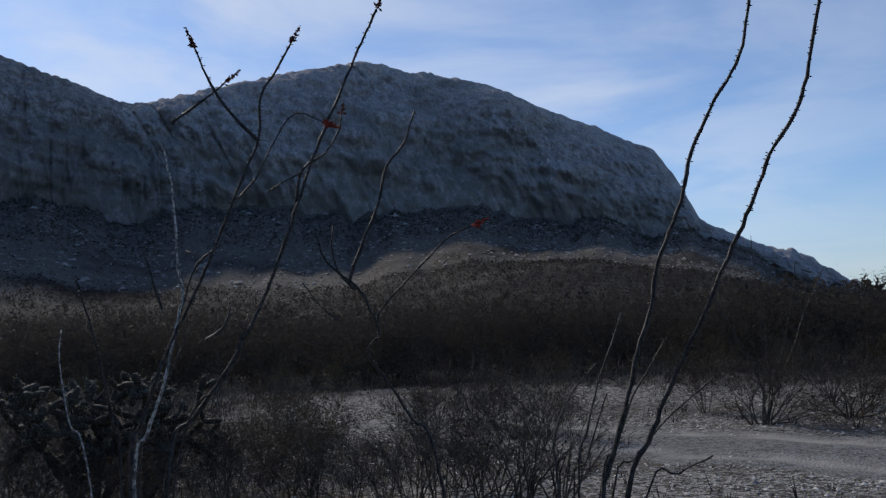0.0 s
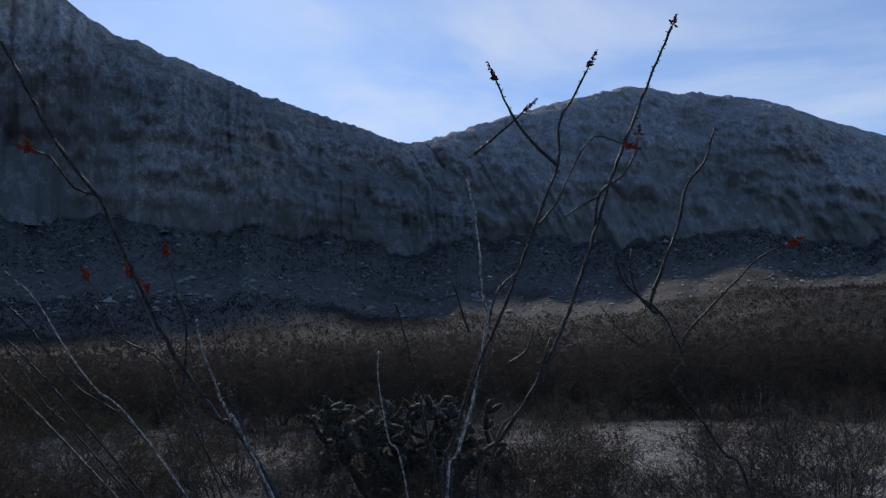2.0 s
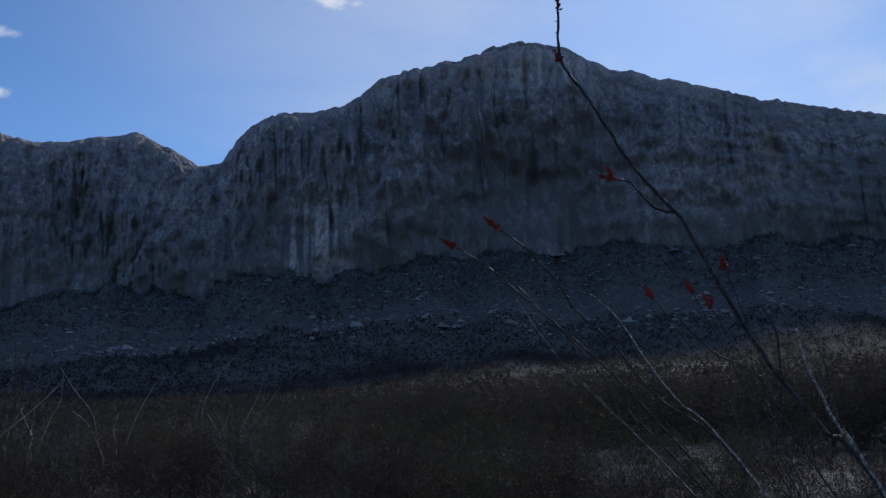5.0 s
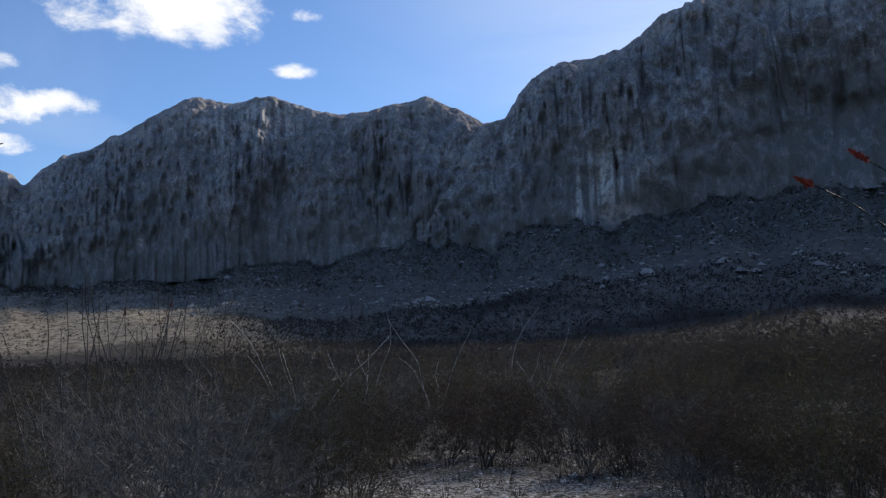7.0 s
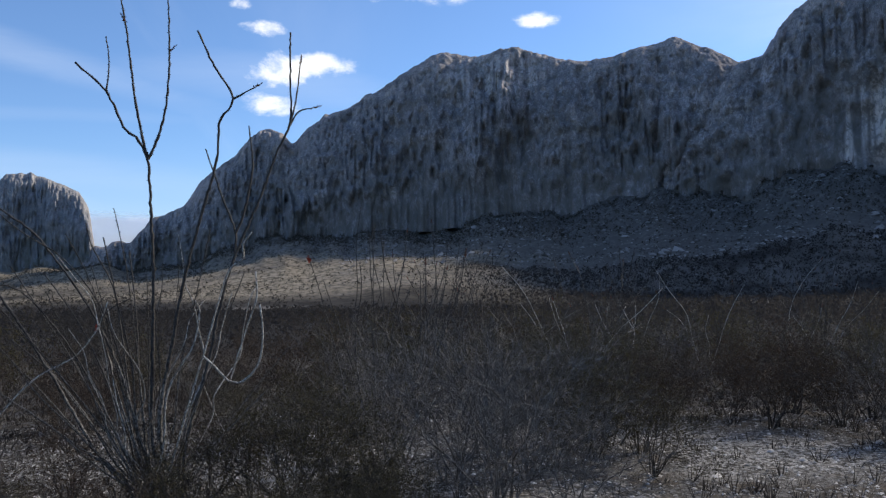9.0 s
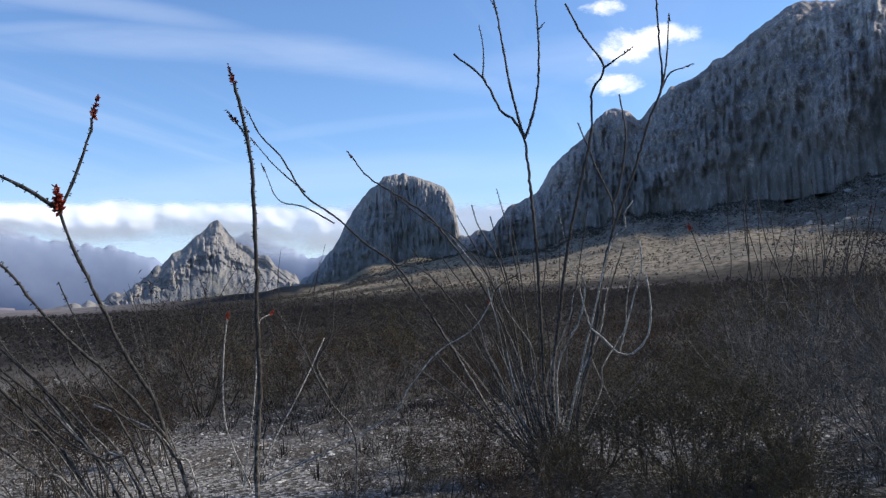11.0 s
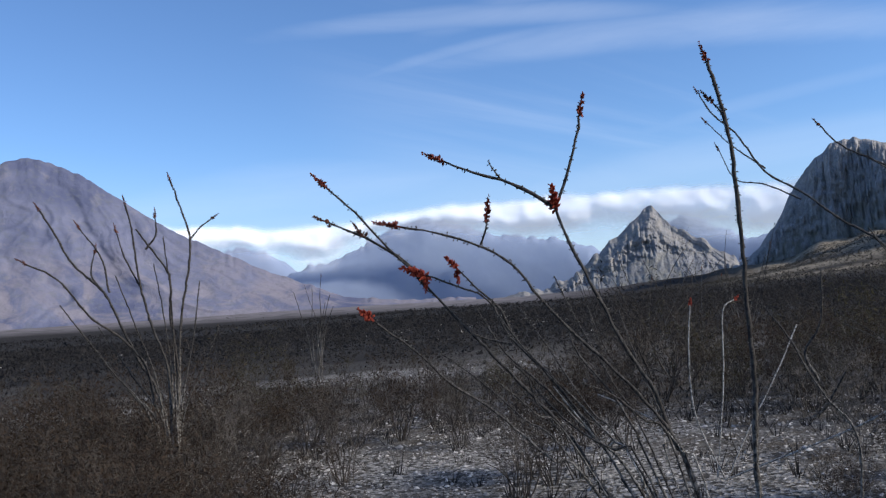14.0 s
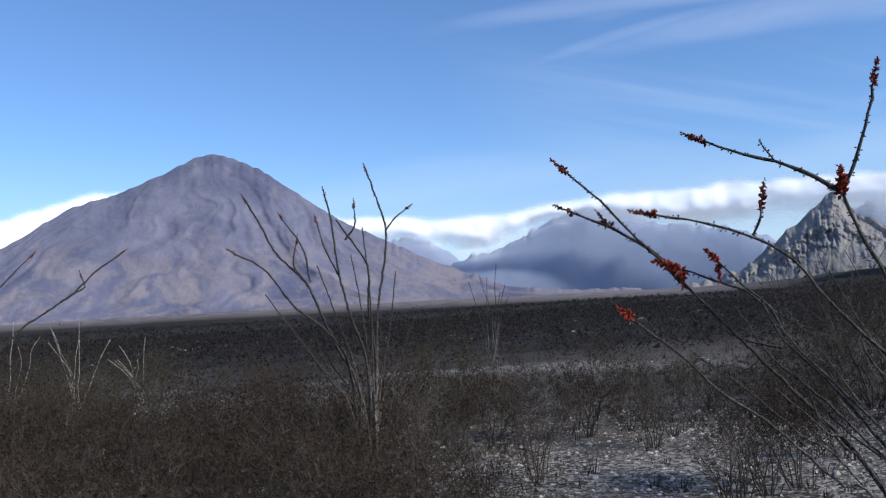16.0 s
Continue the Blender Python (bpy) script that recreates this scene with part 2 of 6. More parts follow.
def ground_material():
    """Pale limestone gravel and dust, brown litter, and the dense scrub that covers it farther out."""
    m, n = material("stony_ground")
    p = n.add("ShaderNodeNewGeometry").outputs["Position"]
    cover, grass = attr(n, "cover"), attr(n, "grass")
    vor = n.add("ShaderNodeTexVoronoi", {"Vector": p, "Scale": 24.0, "Randomness": 1.0})
    vor2 = n.add("ShaderNodeTexVoronoi", {"Vector": p, "Scale": 60.0, "Randomness": 1.0})
    stone = n.add("ShaderNodeSeparateColor", {0: vor.outputs["Color"]}).outputs[0]
    stone2 = n.add("ShaderNodeSeparateColor", {0: vor2.outputs["Color"]}).outputs[0]
    soil = n.noise(p, 0.55, 5.0, 0.6)
    c = n.mix(n.step(soil, 0.38, 0.68), (0.045, 0.038, 0.031, 1), (0.12, 0.112, 0.102, 1))
    c = n.mix(n.math("MULTIPLY", n.step(stone, 0.3, 0.9), 0.55), c, (0.30, 0.285, 0.265, 1))
    c = n.mix(n.math("MULTIPLY", n.step(stone2, 0.5, 0.9), 0.6), c, (0.13, 0.12, 0.11, 1))
    c = n.mix(n.math("MULTIPLY", n.step(n.noise(p, 2.2, 5.0, 0.65), 0.46, 0.62), 0.8), c, (0.095, 0.078, 0.06, 1))
    c = n.mix(attr(n, "bare"), c, n.mix(n.step(stone, 0.2, 0.9), (0.068, 0.062, 0.055, 1), (0.35, 0.33, 0.302, 1)))
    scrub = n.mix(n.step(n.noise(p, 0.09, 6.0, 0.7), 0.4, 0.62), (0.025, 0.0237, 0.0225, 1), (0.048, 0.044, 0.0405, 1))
    rocky = attr(n, "rocky")
    xy = n.add("ShaderNodeSeparateXYZ", {0: p})
    run = n.vec("LENGTH", n.vec("MULTIPLY", p, (1, 1, 0)))
    fallen = n.add("ShaderNodeCombineXYZ", {0: n.math("MULTIPLY", n.math("ARCTAN2", xy.outputs[0], xy.outputs[1]), 850.0), 1: n.math("MULTIPLY", run, 0.42), 2: 0.0}).outputs[0]
    scree = n.mix(n.step(n.noise(fallen, 0.12, 6.0, 0.7), 0.42, 0.6), (0.12, 0.108, 0.094, 1), (0.24, 0.217, 0.198, 1))
    scree = n.mix(n.math("MULTIPLY", n.step(n.noise(fallen, 0.22, 4.0, 0.65), 0.6, 0.68), 0.85), scree, (0.38, 0.35, 0.32, 1))
    scree = n.mix(n.math("MULTIPLY", n.step(n.noise(fallen, 0.028, 5.0, 0.6), 0.47, 0.6), 0.6), scree, (0.052, 0.048, 0.038, 1))
    wooded = attr(n, "wooded")
    scree = n.mix(n.math("MULTIPLY", wooded, n.step(n.noise(fallen, 0.09, 5.0, 0.7), 0.40, 0.66, 1.0, 0.45)), scree, (0.115, 0.107, 0.095, 1))
    scrub = n.mix(rocky, scrub, scree)
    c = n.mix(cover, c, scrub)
    # bright tan of the sunlit slope, painted through the grass mask
    dry = n.mix(n.step(n.noise(fallen, 0.13, 6.0, 0.7), 0.42, 0.6), (0.33, 0.275, 0.205, 1), (0.105, 0.093, 0.07, 1))
    c = n.mix(grass, c, dry)
    c = n.mix(n.math("MULTIPLY", attr(n, "playa"), n.step(n.noise(p, 0.012, 5.0, 0.6), 0.3, 0.62, 0.45, 0.85)), c, (0.25, 0.225, 0.225, 1))
    h = n.math("ADD", vor.outputs["Distance"], n.math("MULTIPLY", vor2.outputs["Distance"], 0.5))
    h = n.math("MULTIPLY", h, n.math("SUBTRACT", 1.0, cover))
    finish(n, c, 1.0, h, 0.03, 0.8, 0.02)
    return m


GROUND = ground_material()


def talus_material(name, low, high):
    m, n = material(name)
    p = n.add("ShaderNodeNewGeometry").outputs["Position"]
    r = n.add("ShaderNodeNewGeometry").outputs["Random Per Island"]
    c = n.mix(r, low, high)
    c = n.mix(n.step(n.noise(p, 5.0), 0.5, 0.7), c, (0.24, 0.23, 0.21, 1))
    finish(n, c, 0.95, n.noise(p, 12.0), 0.02, 0.6, 0.05)
    return m


STONE = talus_material("gravel_stone", (0.09, 0.082, 0.073, 1), (0.64, 0.60, 0.55, 1))
BOULDER = talus_material("weathered_boulder", (0.09, 0.082, 0.074, 1), (0.36, 0.335, 0.31, 1))


def bark_material(name, a, b, scale=60.0, rough=0.8, sharp=0.14, spec=0.2):
    m, n = material(name)
    p = n.add("ShaderNodeTexCoord").outputs["Object"]
    t = n.noise(n.scaled(p, (1, 1, 0.6)), scale, 5.0, 0.65, 0.4)
    c = n.mix(n.step(t, 0.5 - sharp, 0.5 + sharp), a, b)
    r = n.add("ShaderNodeObjectInfo").outputs["Random"]
    c = n.mix(n.math("MULTIPLY", r, 0.35), c, a)
    finish(n, c, rough, t, 0.004, 0.8, spec)
    return m


def leaf_material(name, a, b, rough=0.75, thin=0.25):
    m, n = material(name)
    r = n.add("ShaderNodeNewGeometry").outputs["Random Per Island"]
    o = n.add("ShaderNodeObjectInfo").outputs["Random"]
    c = n.mix(n.math("ADD", n.math("MULTIPLY", r, 0.7), n.math("MULTIPLY", o, 0.3)), a, b)
    d = n.add("ShaderNodeBsdfPrincipled", {"Base Color": c, "Roughness": rough, "Specular IOR Level": 0.04})
    t = n.add("ShaderNodeBsdfTranslucent", {"Color": c})
    s = n.add("ShaderNodeMixShader", {0: thin, 1: d.outputs[0], 2: t.outputs[0]})
    n.add("ShaderNodeOutputMaterial", {"Surface": s.outputs[0]})
    return m




def cane_material():
    """Ocotillo cane: furrowed bark painted pale as sunlit below, dark as in silhouette towards the tip."""
    m, n = material("ocotillo_bark")
    p = n.add("ShaderNodeTexCoord").outputs["Object"]
    t = n.noise(n.scaled(p, (1, 1, 0.5)), 80.0, 5.0, 0.65, 0.4)
    backlit_bark = n.mix(n.step(t, 0.38, 0.63), (0.013, 0.011, 0.01, 1), (0.08, 0.07, 0.062, 1))
    old = n.mix(n.step(t, 0.42, 0.6), (0.032, 0.028, 0.024, 1), (0.27, 0.25, 0.225, 1))
    fade = n.math("ADD", attr(n, "old"), n.math("MULTIPLY", n.math("SUBTRACT", n.noise(p, 9.0, 3.0), 0.5), 0.7))
    c = n.mix(n.step(fade, 0.25, 0.8), backlit_bark, old)
    c = n.mix(n.math("MULTIPLY", n.add("ShaderNodeObjectInfo").outputs["Random"], 0.35), c, (0.03, 0.026, 0.023, 1))
    finish(n, c, 0.65, t, 0.004, 0.8, 0.25)
    return m


OCO_BARK = cane_material()
THORN = leaf_material("grey_thorn", (0.03, 0.027, 0.025, 1), (0.2, 0.185, 0.165, 1), 0.5)
OCO_DEAD = bark_material("bleached_ocotillo_bark", (0.12, 0.107, 0.092, 1), (0.66, 0.615, 0.55, 1), 90.0, 0.8, 0.09)
GREY_TWIG = bark_material("grey_twig", (0.06, 0.053, 0.047, 1), (0.21, 0.19, 0.17, 1), 20.0)
BROWN_TWIG = bark_material("brown_twig", (0.03, 0.025, 0.021, 1), (0.12, 0.1, 0.083, 1), 20.0)
BROWN_LEAF = leaf_material("brown_leaf", (0.026, 0.0185, 0.0135, 1), (0.078, 0.055, 0.039, 1))
OLIVE_LEAF = leaf_material("olive_leaf", (0.034, 0.03, 0.016, 1), (0.09, 0.077, 0.042, 1))
FLOWER = leaf_material("scarlet_flower", (0.16, 0.028, 0.02, 1), (0.52, 0.10, 0.06, 1), 0.6)
MAROON = leaf_material("maroon_flower", (0.08, 0.024, 0.02, 1), (0.27, 0.07, 0.052, 1), 0.6)
BUD = leaf_material("dry_bud", (0.07, 0.03, 0.022, 1), (0.22, 0.09, 0.06, 1), 0.7)
CHOLLA = bark_material("cholla_skin", (0.026, 0.023, 0.018, 1), (0.09, 0.078, 0.06, 1), 80.0)
SPINE = leaf_material("straw_spine", (0.10, 0.088, 0.068, 1), (0.55, 0.49, 0.40, 1), 0.5)
SCRUB = leaf_material("far_scrub", (0.03, 0.0283, 0.028, 1), (0.053, 0.048, 0.0445, 1), 0.8, 0.45)
HILL_SCRUB = leaf_material("hillside_scrub", (0.045, 0.041, 0.034, 1), (0.09, 0.08, 0.064, 1), 0.8, 0.45)
DARK_LEAF = leaf_material("dark_leaf", (0.03, 0.027, 0.024, 1), (0.06, 0.053, 0.046, 1), 0.75, 0.4)

# ---------------------------------------------------------------- numpy noise
def lattice(i, j, k):
    h = (i * 374761393 + j * 668265263 + k * 2147483647 + 1013904223) & 0xFFFFFFFF
    h = ((h ^ (h >> 13)) * 1274126177) & 0xFFFFFFFF
    return ((h ^ (h >> 16)) & 0xFFFF) / 32767.5 - 1.0


def value_noise(x, y, z):
    x, y, z = np.broadcast_arrays(np.asarray(x, float), y, z)
    i, j, k = (np.floor(q).astype(np.int64) for q in (x, y, z))
    u, v, s = (q - np.floor(q) for q in (x, y, z))
    u, v, s = (q * q * (3 - 2 * q) for q in (u, v, s))
    out = 0.0
    for a in (0, 1):
        for b in (0, 1):
            for c in (0, 1):
                out = out + lattice(i + a, j + b, k + c) * np.where(a, u, 1 - u) * np.where(b, v, 1 - v) * np.where(c, s, 1 - s)
    return out


def fbm(x, y, z, octaves=4, gain=0.5):
    out, amp = 0.0, 1.0
    for o in range(octaves):
        out = out + amp * value_noise(x * 2 ** o + 17.3 * o, y * 2 ** o, z * 2 ** o + 5.1 * o)
        amp *= gain
    return out


def smooth(x, lo, hi):
    t = np.clip((x - lo) / (hi - lo), 0, 1)
    return t * t * (3 - 2 * t)


def sheet(name, co, rows, cols, mat, wrap=False, attrs=None):
    """One grid mesh from an array of rows x cols places."""
    r, c = np.meshgrid(np.arange(rows - 1), np.arange(cols if wrap else cols - 1), indexing="ij")
    r, c = r.ravel(), c.ravel()
    c1 = (c + 1) % cols
    faces = np.stack([r * cols + c, r * cols + c1, (r + 1) * cols + c1, (r + 1) * cols + c], 1)
    me = bpy.data.meshes.new(name)
    me.from_pydata(co.reshape(-1, 3).tolist(), [], faces.tolist())
    me.polygons.foreach_set("use_smooth", np.ones(len(faces), bool))
    for key, val in (attrs or {}).items():
        me.attributes.new(key, "FLOAT", "POINT").data.foreach_set("value", np.ascontiguousarray(val, np.float32).ravel())
    me.materials.append(mat)
    return new(name, me)


# ---------------------------------------------------------------- land
# bearing in degrees, height of the cliff foot in degrees, its distance in metres
FOOT = [(-42, 0.2, 1900), (-26, 0.7, 1600), (-19.5, 4.0, 1500), (-16, 5.0, 1450), (-8.7, 6.6, 1350), (-3, 7.6, 1300), (3, 7.2, 1280), (10.6, 7.4, 1260),
        (20, 7.9, 1250), (30, 9.2, 1130), (36, 9.4, 1080), (49, 9.8, 1050), (53, 9.2, 1050), (58, 8.1, 1060), (64.5, 7.4, 1110), (70, 6.7, 1200),
        (80, 6.6, 1300), (93, 5.6, 1550), (100, 4.5, 1750), (105, 3.6, 1950), (110, 2.7, 2200), (116, 2.2, 2500), (122, 0.9, 2700),
        (130, 0.3, 3200), (137, 0.05, 3300), (150, 0.2, 3600), (168, 0.3, 3750), (200, 0.2, 3800), (260, 0.2, 3800)]
EYE_Z = 1.6
foot_b, foot_h, foot_r = (np.array(q, float) for q in zip(*FOOT))


def foot_at(b):
    return np.interp(b, foot_b, foot_h), np.interp(b, foot_b, foot_r)


def ground_height(x, y):
    """The height of the ground sheet at a place."""
    x, y = np.asarray(x, float), np.asarray(y, float)
    r = np.hypot(x, y) + 1e-6
    b = np.degrees(np.arctan2(-x, y))
    b = np.where(b < -45, b + 360, b)
    h, rad = foot_at(b)
    r0 = 0.16 * rad
    u = np.clip((r - r0) / (rad - r0), 0, 1.25)
    hollow = 1.4 + 0.8 * smooth(b, -12, 12) * (1 - smooth(b, 74, 92))
    z = (np.tan(np.radians(h)) * rad) * u ** hollow
    rolling = 1 - 0.92 * smooth(b, 116, 132)
    z = z + rolling * (fbm(x / 300, y / 300, 0.0, 2) * 9.0 * smooth(u, 0.05, 0.6) + fbm(b * 0.35, r / 1400, 3.0, 3) * 14.0 * smooth(u, 0.2, 0.9) + fbm(b * 1.3, r / 600, 5.0, 3, 0.5) * 7.0 * smooth(u, 0.55, 0.95))
    fall = smooth(b, 108, 134)
    z = z - fall * (0.0115 * np.clip(r - 14, 0, 300) + 21 * smooth(r, 420, 2200) * (1 - smooth(r / rad, 0.78, 1.0)))
    z = z - smooth(b, 140, 162) * 0.008 * np.clip(r - 30, 0, 300)
    z = z + fbm(x / 9, y / 9, 7.0, 3) * 0.10 * smooth(r, 4, 14) * (1 - smooth(r, 200, 400))
    return z + fbm(x * 1.3, y * 1.3, 2.0, 2) * 0.015 * (1 - smooth(r, 20, 60))


def bearing_of(x, y):
    b = np.degrees(np.arctan2(-np.asarray(x, float), y))
    return np.where(b < -45, b + 360, b)


# open gravel: bearing, distance, radius
CLEAR = [(-17, 11, 4.2), (7, 16.5, 2.6), (16, 21.5, 2.0), (3.5, 19, 2.0), (33, 15, 1.6), (48, 21, 2.2), (40, 21.5, 2.2), (47, 17, 1.6), (40.5, 17, 1.6), (76, 10.5, 2.0), (66, 9.5, 1.6), (118, 9.5, 2.6), (128, 9.0, 2.4),
         (137, 10.5, 2.2), (144.5, 9.4, 2.0), (106, 9.8, 1.6), (139, 21.5, 1.5), (142, 21.2, 1.5), (145, 20.8, 1.5), (148, 20.6, 1.5), (151, 20.4, 1.5), (154, 20.2, 1.5), (157, 20.0, 1.5), (160, 20.2, 1.2), (168, 18.0, 1.2), (176, 18.0, 1.4), (172, 22, 1.2),
         (165, 16.4, 1.2), (172, 15.2, 1.3), (178, 14.6, 1.4), (161, 17.4, 1.2), (90, 10.2, 1.3), (98.5, 9.2, 1.5), (87, 7.6, 0.8), (-25, 16, 4.0), (-8, 15.5, 3.0), (-34, 9, 5.0)]


def openness(x, y):
    o = np.zeros_like(np.asarray(x, float))
    for b, d, rad in CLEAR:
        c = toward(b) * d
        q = np.hypot(x - c.x, y - c.y) / rad + 0.35 * fbm(np.asarray(x) / 1.2, np.asarray(y) / 1.2, 1.0, 3)
        o = np.maximum(o, 1 - smooth(q, 0.75, 1.15))
    return o


def el_foot(b):
    return np.interp(b, foot_b, foot_h)


# a gravel track comes in from the right and bends away
ROAD = [(14, 0.5), (9, 4.6), (4.8, 8.9), (2.4, 10.9), (0.6, 12.6), (-0.6, 14.2)]
ROAD_HALF = 1.35


def road_line(n=160):
    t = np.linspace(0, len(ROAD) - 1, n)
    i = np.clip(t.astype(int), 0, len(ROAD) - 2)
    f = (t - i)[:, None]
    q = np.array([ROAD[0]] + ROAD + [ROAD[-1]], float)
    a, b, c, d = q[i], q[i + 1], q[i + 2], q[i + 3]
    return 0.5 * (2 * b + (c - a) * f + (2 * a - 5 * b + 4 * c - d) * f ** 2 + (3 * b - a - 3 * c + d) * f ** 3)


def on_road(x, y):
    """1 on the track, falling to 0 beside it."""
    x, y = np.asarray(x, float), np.asarray(y, float)
    out = np.zeros_like(x)
    near = np.hypot(x, y) < 40
    line = road_line(70)
    d = np.sqrt(((x[near][..., None] - line[:, 0]) ** 2 + (y[near][..., None] - line[:, 1]) ** 2).min(-1))
    out[near] = 1 - smooth(d, ROAD_HALF, ROAD_HALF + 0.9)
    return out


def build_ground():
    b = np.concatenate([np.arange(-42, 205, 0.36), np.arange(205, 318, 2.0)])
    r = np.concatenate([np.array([0.05, 0.8, 1.6]), np.geomspace(2.4, 180, 70), np.geomspace(188, 2600, 105), np.geomspace(2750, 4850, 14)])
    rr, bb = np.meshgrid(r, b, indexing="ij")
    x, y = -np.sin(np.radians(bb)) * rr, np.cos(np.radians(bb)) * rr
    z = ground_height(x, y)
    h, rad = foot_at(bb)
    u = rr / rad
    open_ground = np.maximum(openness(x, y), on_road(x, y))
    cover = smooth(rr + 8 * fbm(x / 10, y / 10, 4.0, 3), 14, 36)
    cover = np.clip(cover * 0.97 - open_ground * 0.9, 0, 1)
    pale = smooth(u, 0.72, 0.95) * smooth(bb, 126, 140)
    # where sun reaches the slope; this light goes into the grass colour
    sunlit_patch = smooth(bb, 78, 91) * (1 - smooth(bb, 118, 126)) * smooth(u, 0.2, 0.32) * (1 - 0.75 * smooth(u + 0.15 * fbm(x / 80, y / 80, 2.0, 4), 0.62, 0.82) * (1 - smooth(bb, 100, 108)))
    sunlit_patch = np.maximum(sunlit_patch, 0.06 * smooth(bb, -24, -10) * (1 - smooth(bb, 3, 13)) * smooth(u, 0.2, 0.3) * (1 - smooth(u, 0.55, 0.85)))
    sunlit_patch = np.clip(sunlit_patch * (0.85 + 0.6 * fbm(x / 130, y / 130, 9.0, 4)), 0, 1)
    grass = np.clip(sunlit_patch, 0, 1)
    # pale scree starts lower on shaded bearings, lightening that shade by colour
    sun_side = 0.2 * (1 - smooth(bb, 22, 38))
    rocky = smooth(u + 0.2 * fbm(x / 90, y / 90, 3.0, 5, 0.6) - sun_side, 0.22, 0.54) * smooth(el_foot(bb), 1.5, 4.0)
    wooded = smooth(bb, -34, -24) * (1 - smooth(bb, 84, 96)) * (1 - 0.35 * smooth(u, 0.85, 1.0))
    bare = open_ground * smooth(fbm(x / 1.6, y / 1.6, 5.0, 3), -0.5, 0.3)
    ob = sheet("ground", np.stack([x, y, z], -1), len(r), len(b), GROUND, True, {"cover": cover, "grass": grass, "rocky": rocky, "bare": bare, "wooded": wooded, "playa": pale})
    tagged(ob, "pale stony desert ground, scrub covered slopes rising to cliffs", "ground", kind="structure")


build_ground()


def build_road():
    line = road_line(150)
    d = np.gradient(line, axis=0)
    d = d / np.linalg.norm(d, axis=1)[:, None]
    side = np.stack([-d[:, 1], d[:, 0]], 1)
    s = np.linspace(-1, 1, 17)
    edge = ROAD_HALF * (1 + 0.12 * fbm(np.arange(150) / 6.0, 0.0, 1.0, 3))[:, None]
    x = line[:, :1] + side[:, :1] * s * edge
    y = line[:, 1:] + side[:, 1:] * s * edge
    rut = np.exp(-((np.abs(s) - 0.55) / 0.17) ** 2)
    z = ground_height(x, y) + 0.035 - 0.03 * rut - 0.05 * np.abs(s) ** 6 + 0.008 * fbm(x * 3, y * 3, 0.0, 3)
    m, n = material("road_gravel")
    p = n.add("ShaderNodeNewGeometry").outputs["Position"]
    v = n.add("ShaderNodeTexVoronoi", {"Vector": p, "Scale": 30.0})
    g = n.add("ShaderNodeSeparateColor", {0: v.outputs["Color"]}).outputs[0]
    c = n.mix(g, (0.06, 0.058, 0.055, 1), (0.22, 0.212, 0.205, 1))
    c = n.mix(n.math("MULTIPLY", attr(n, "rut"), n.step(n.noise(p, 1.2), 0.3, 0.6)), c, (0.30, 0.28, 0.255, 1))
    finish(n, c, 0.95, v.outputs["Distance"], 0.02, 0.7, 0.15)
    ob = sheet("road", np.stack([x, y, z], -1), 150, 17, m, attrs={"rut": np.broadcast_to(rut, x.shape)})
    tagged(ob, "narrow gravel track with two pale wheel ruts", "road", kind="structure")


build_road()


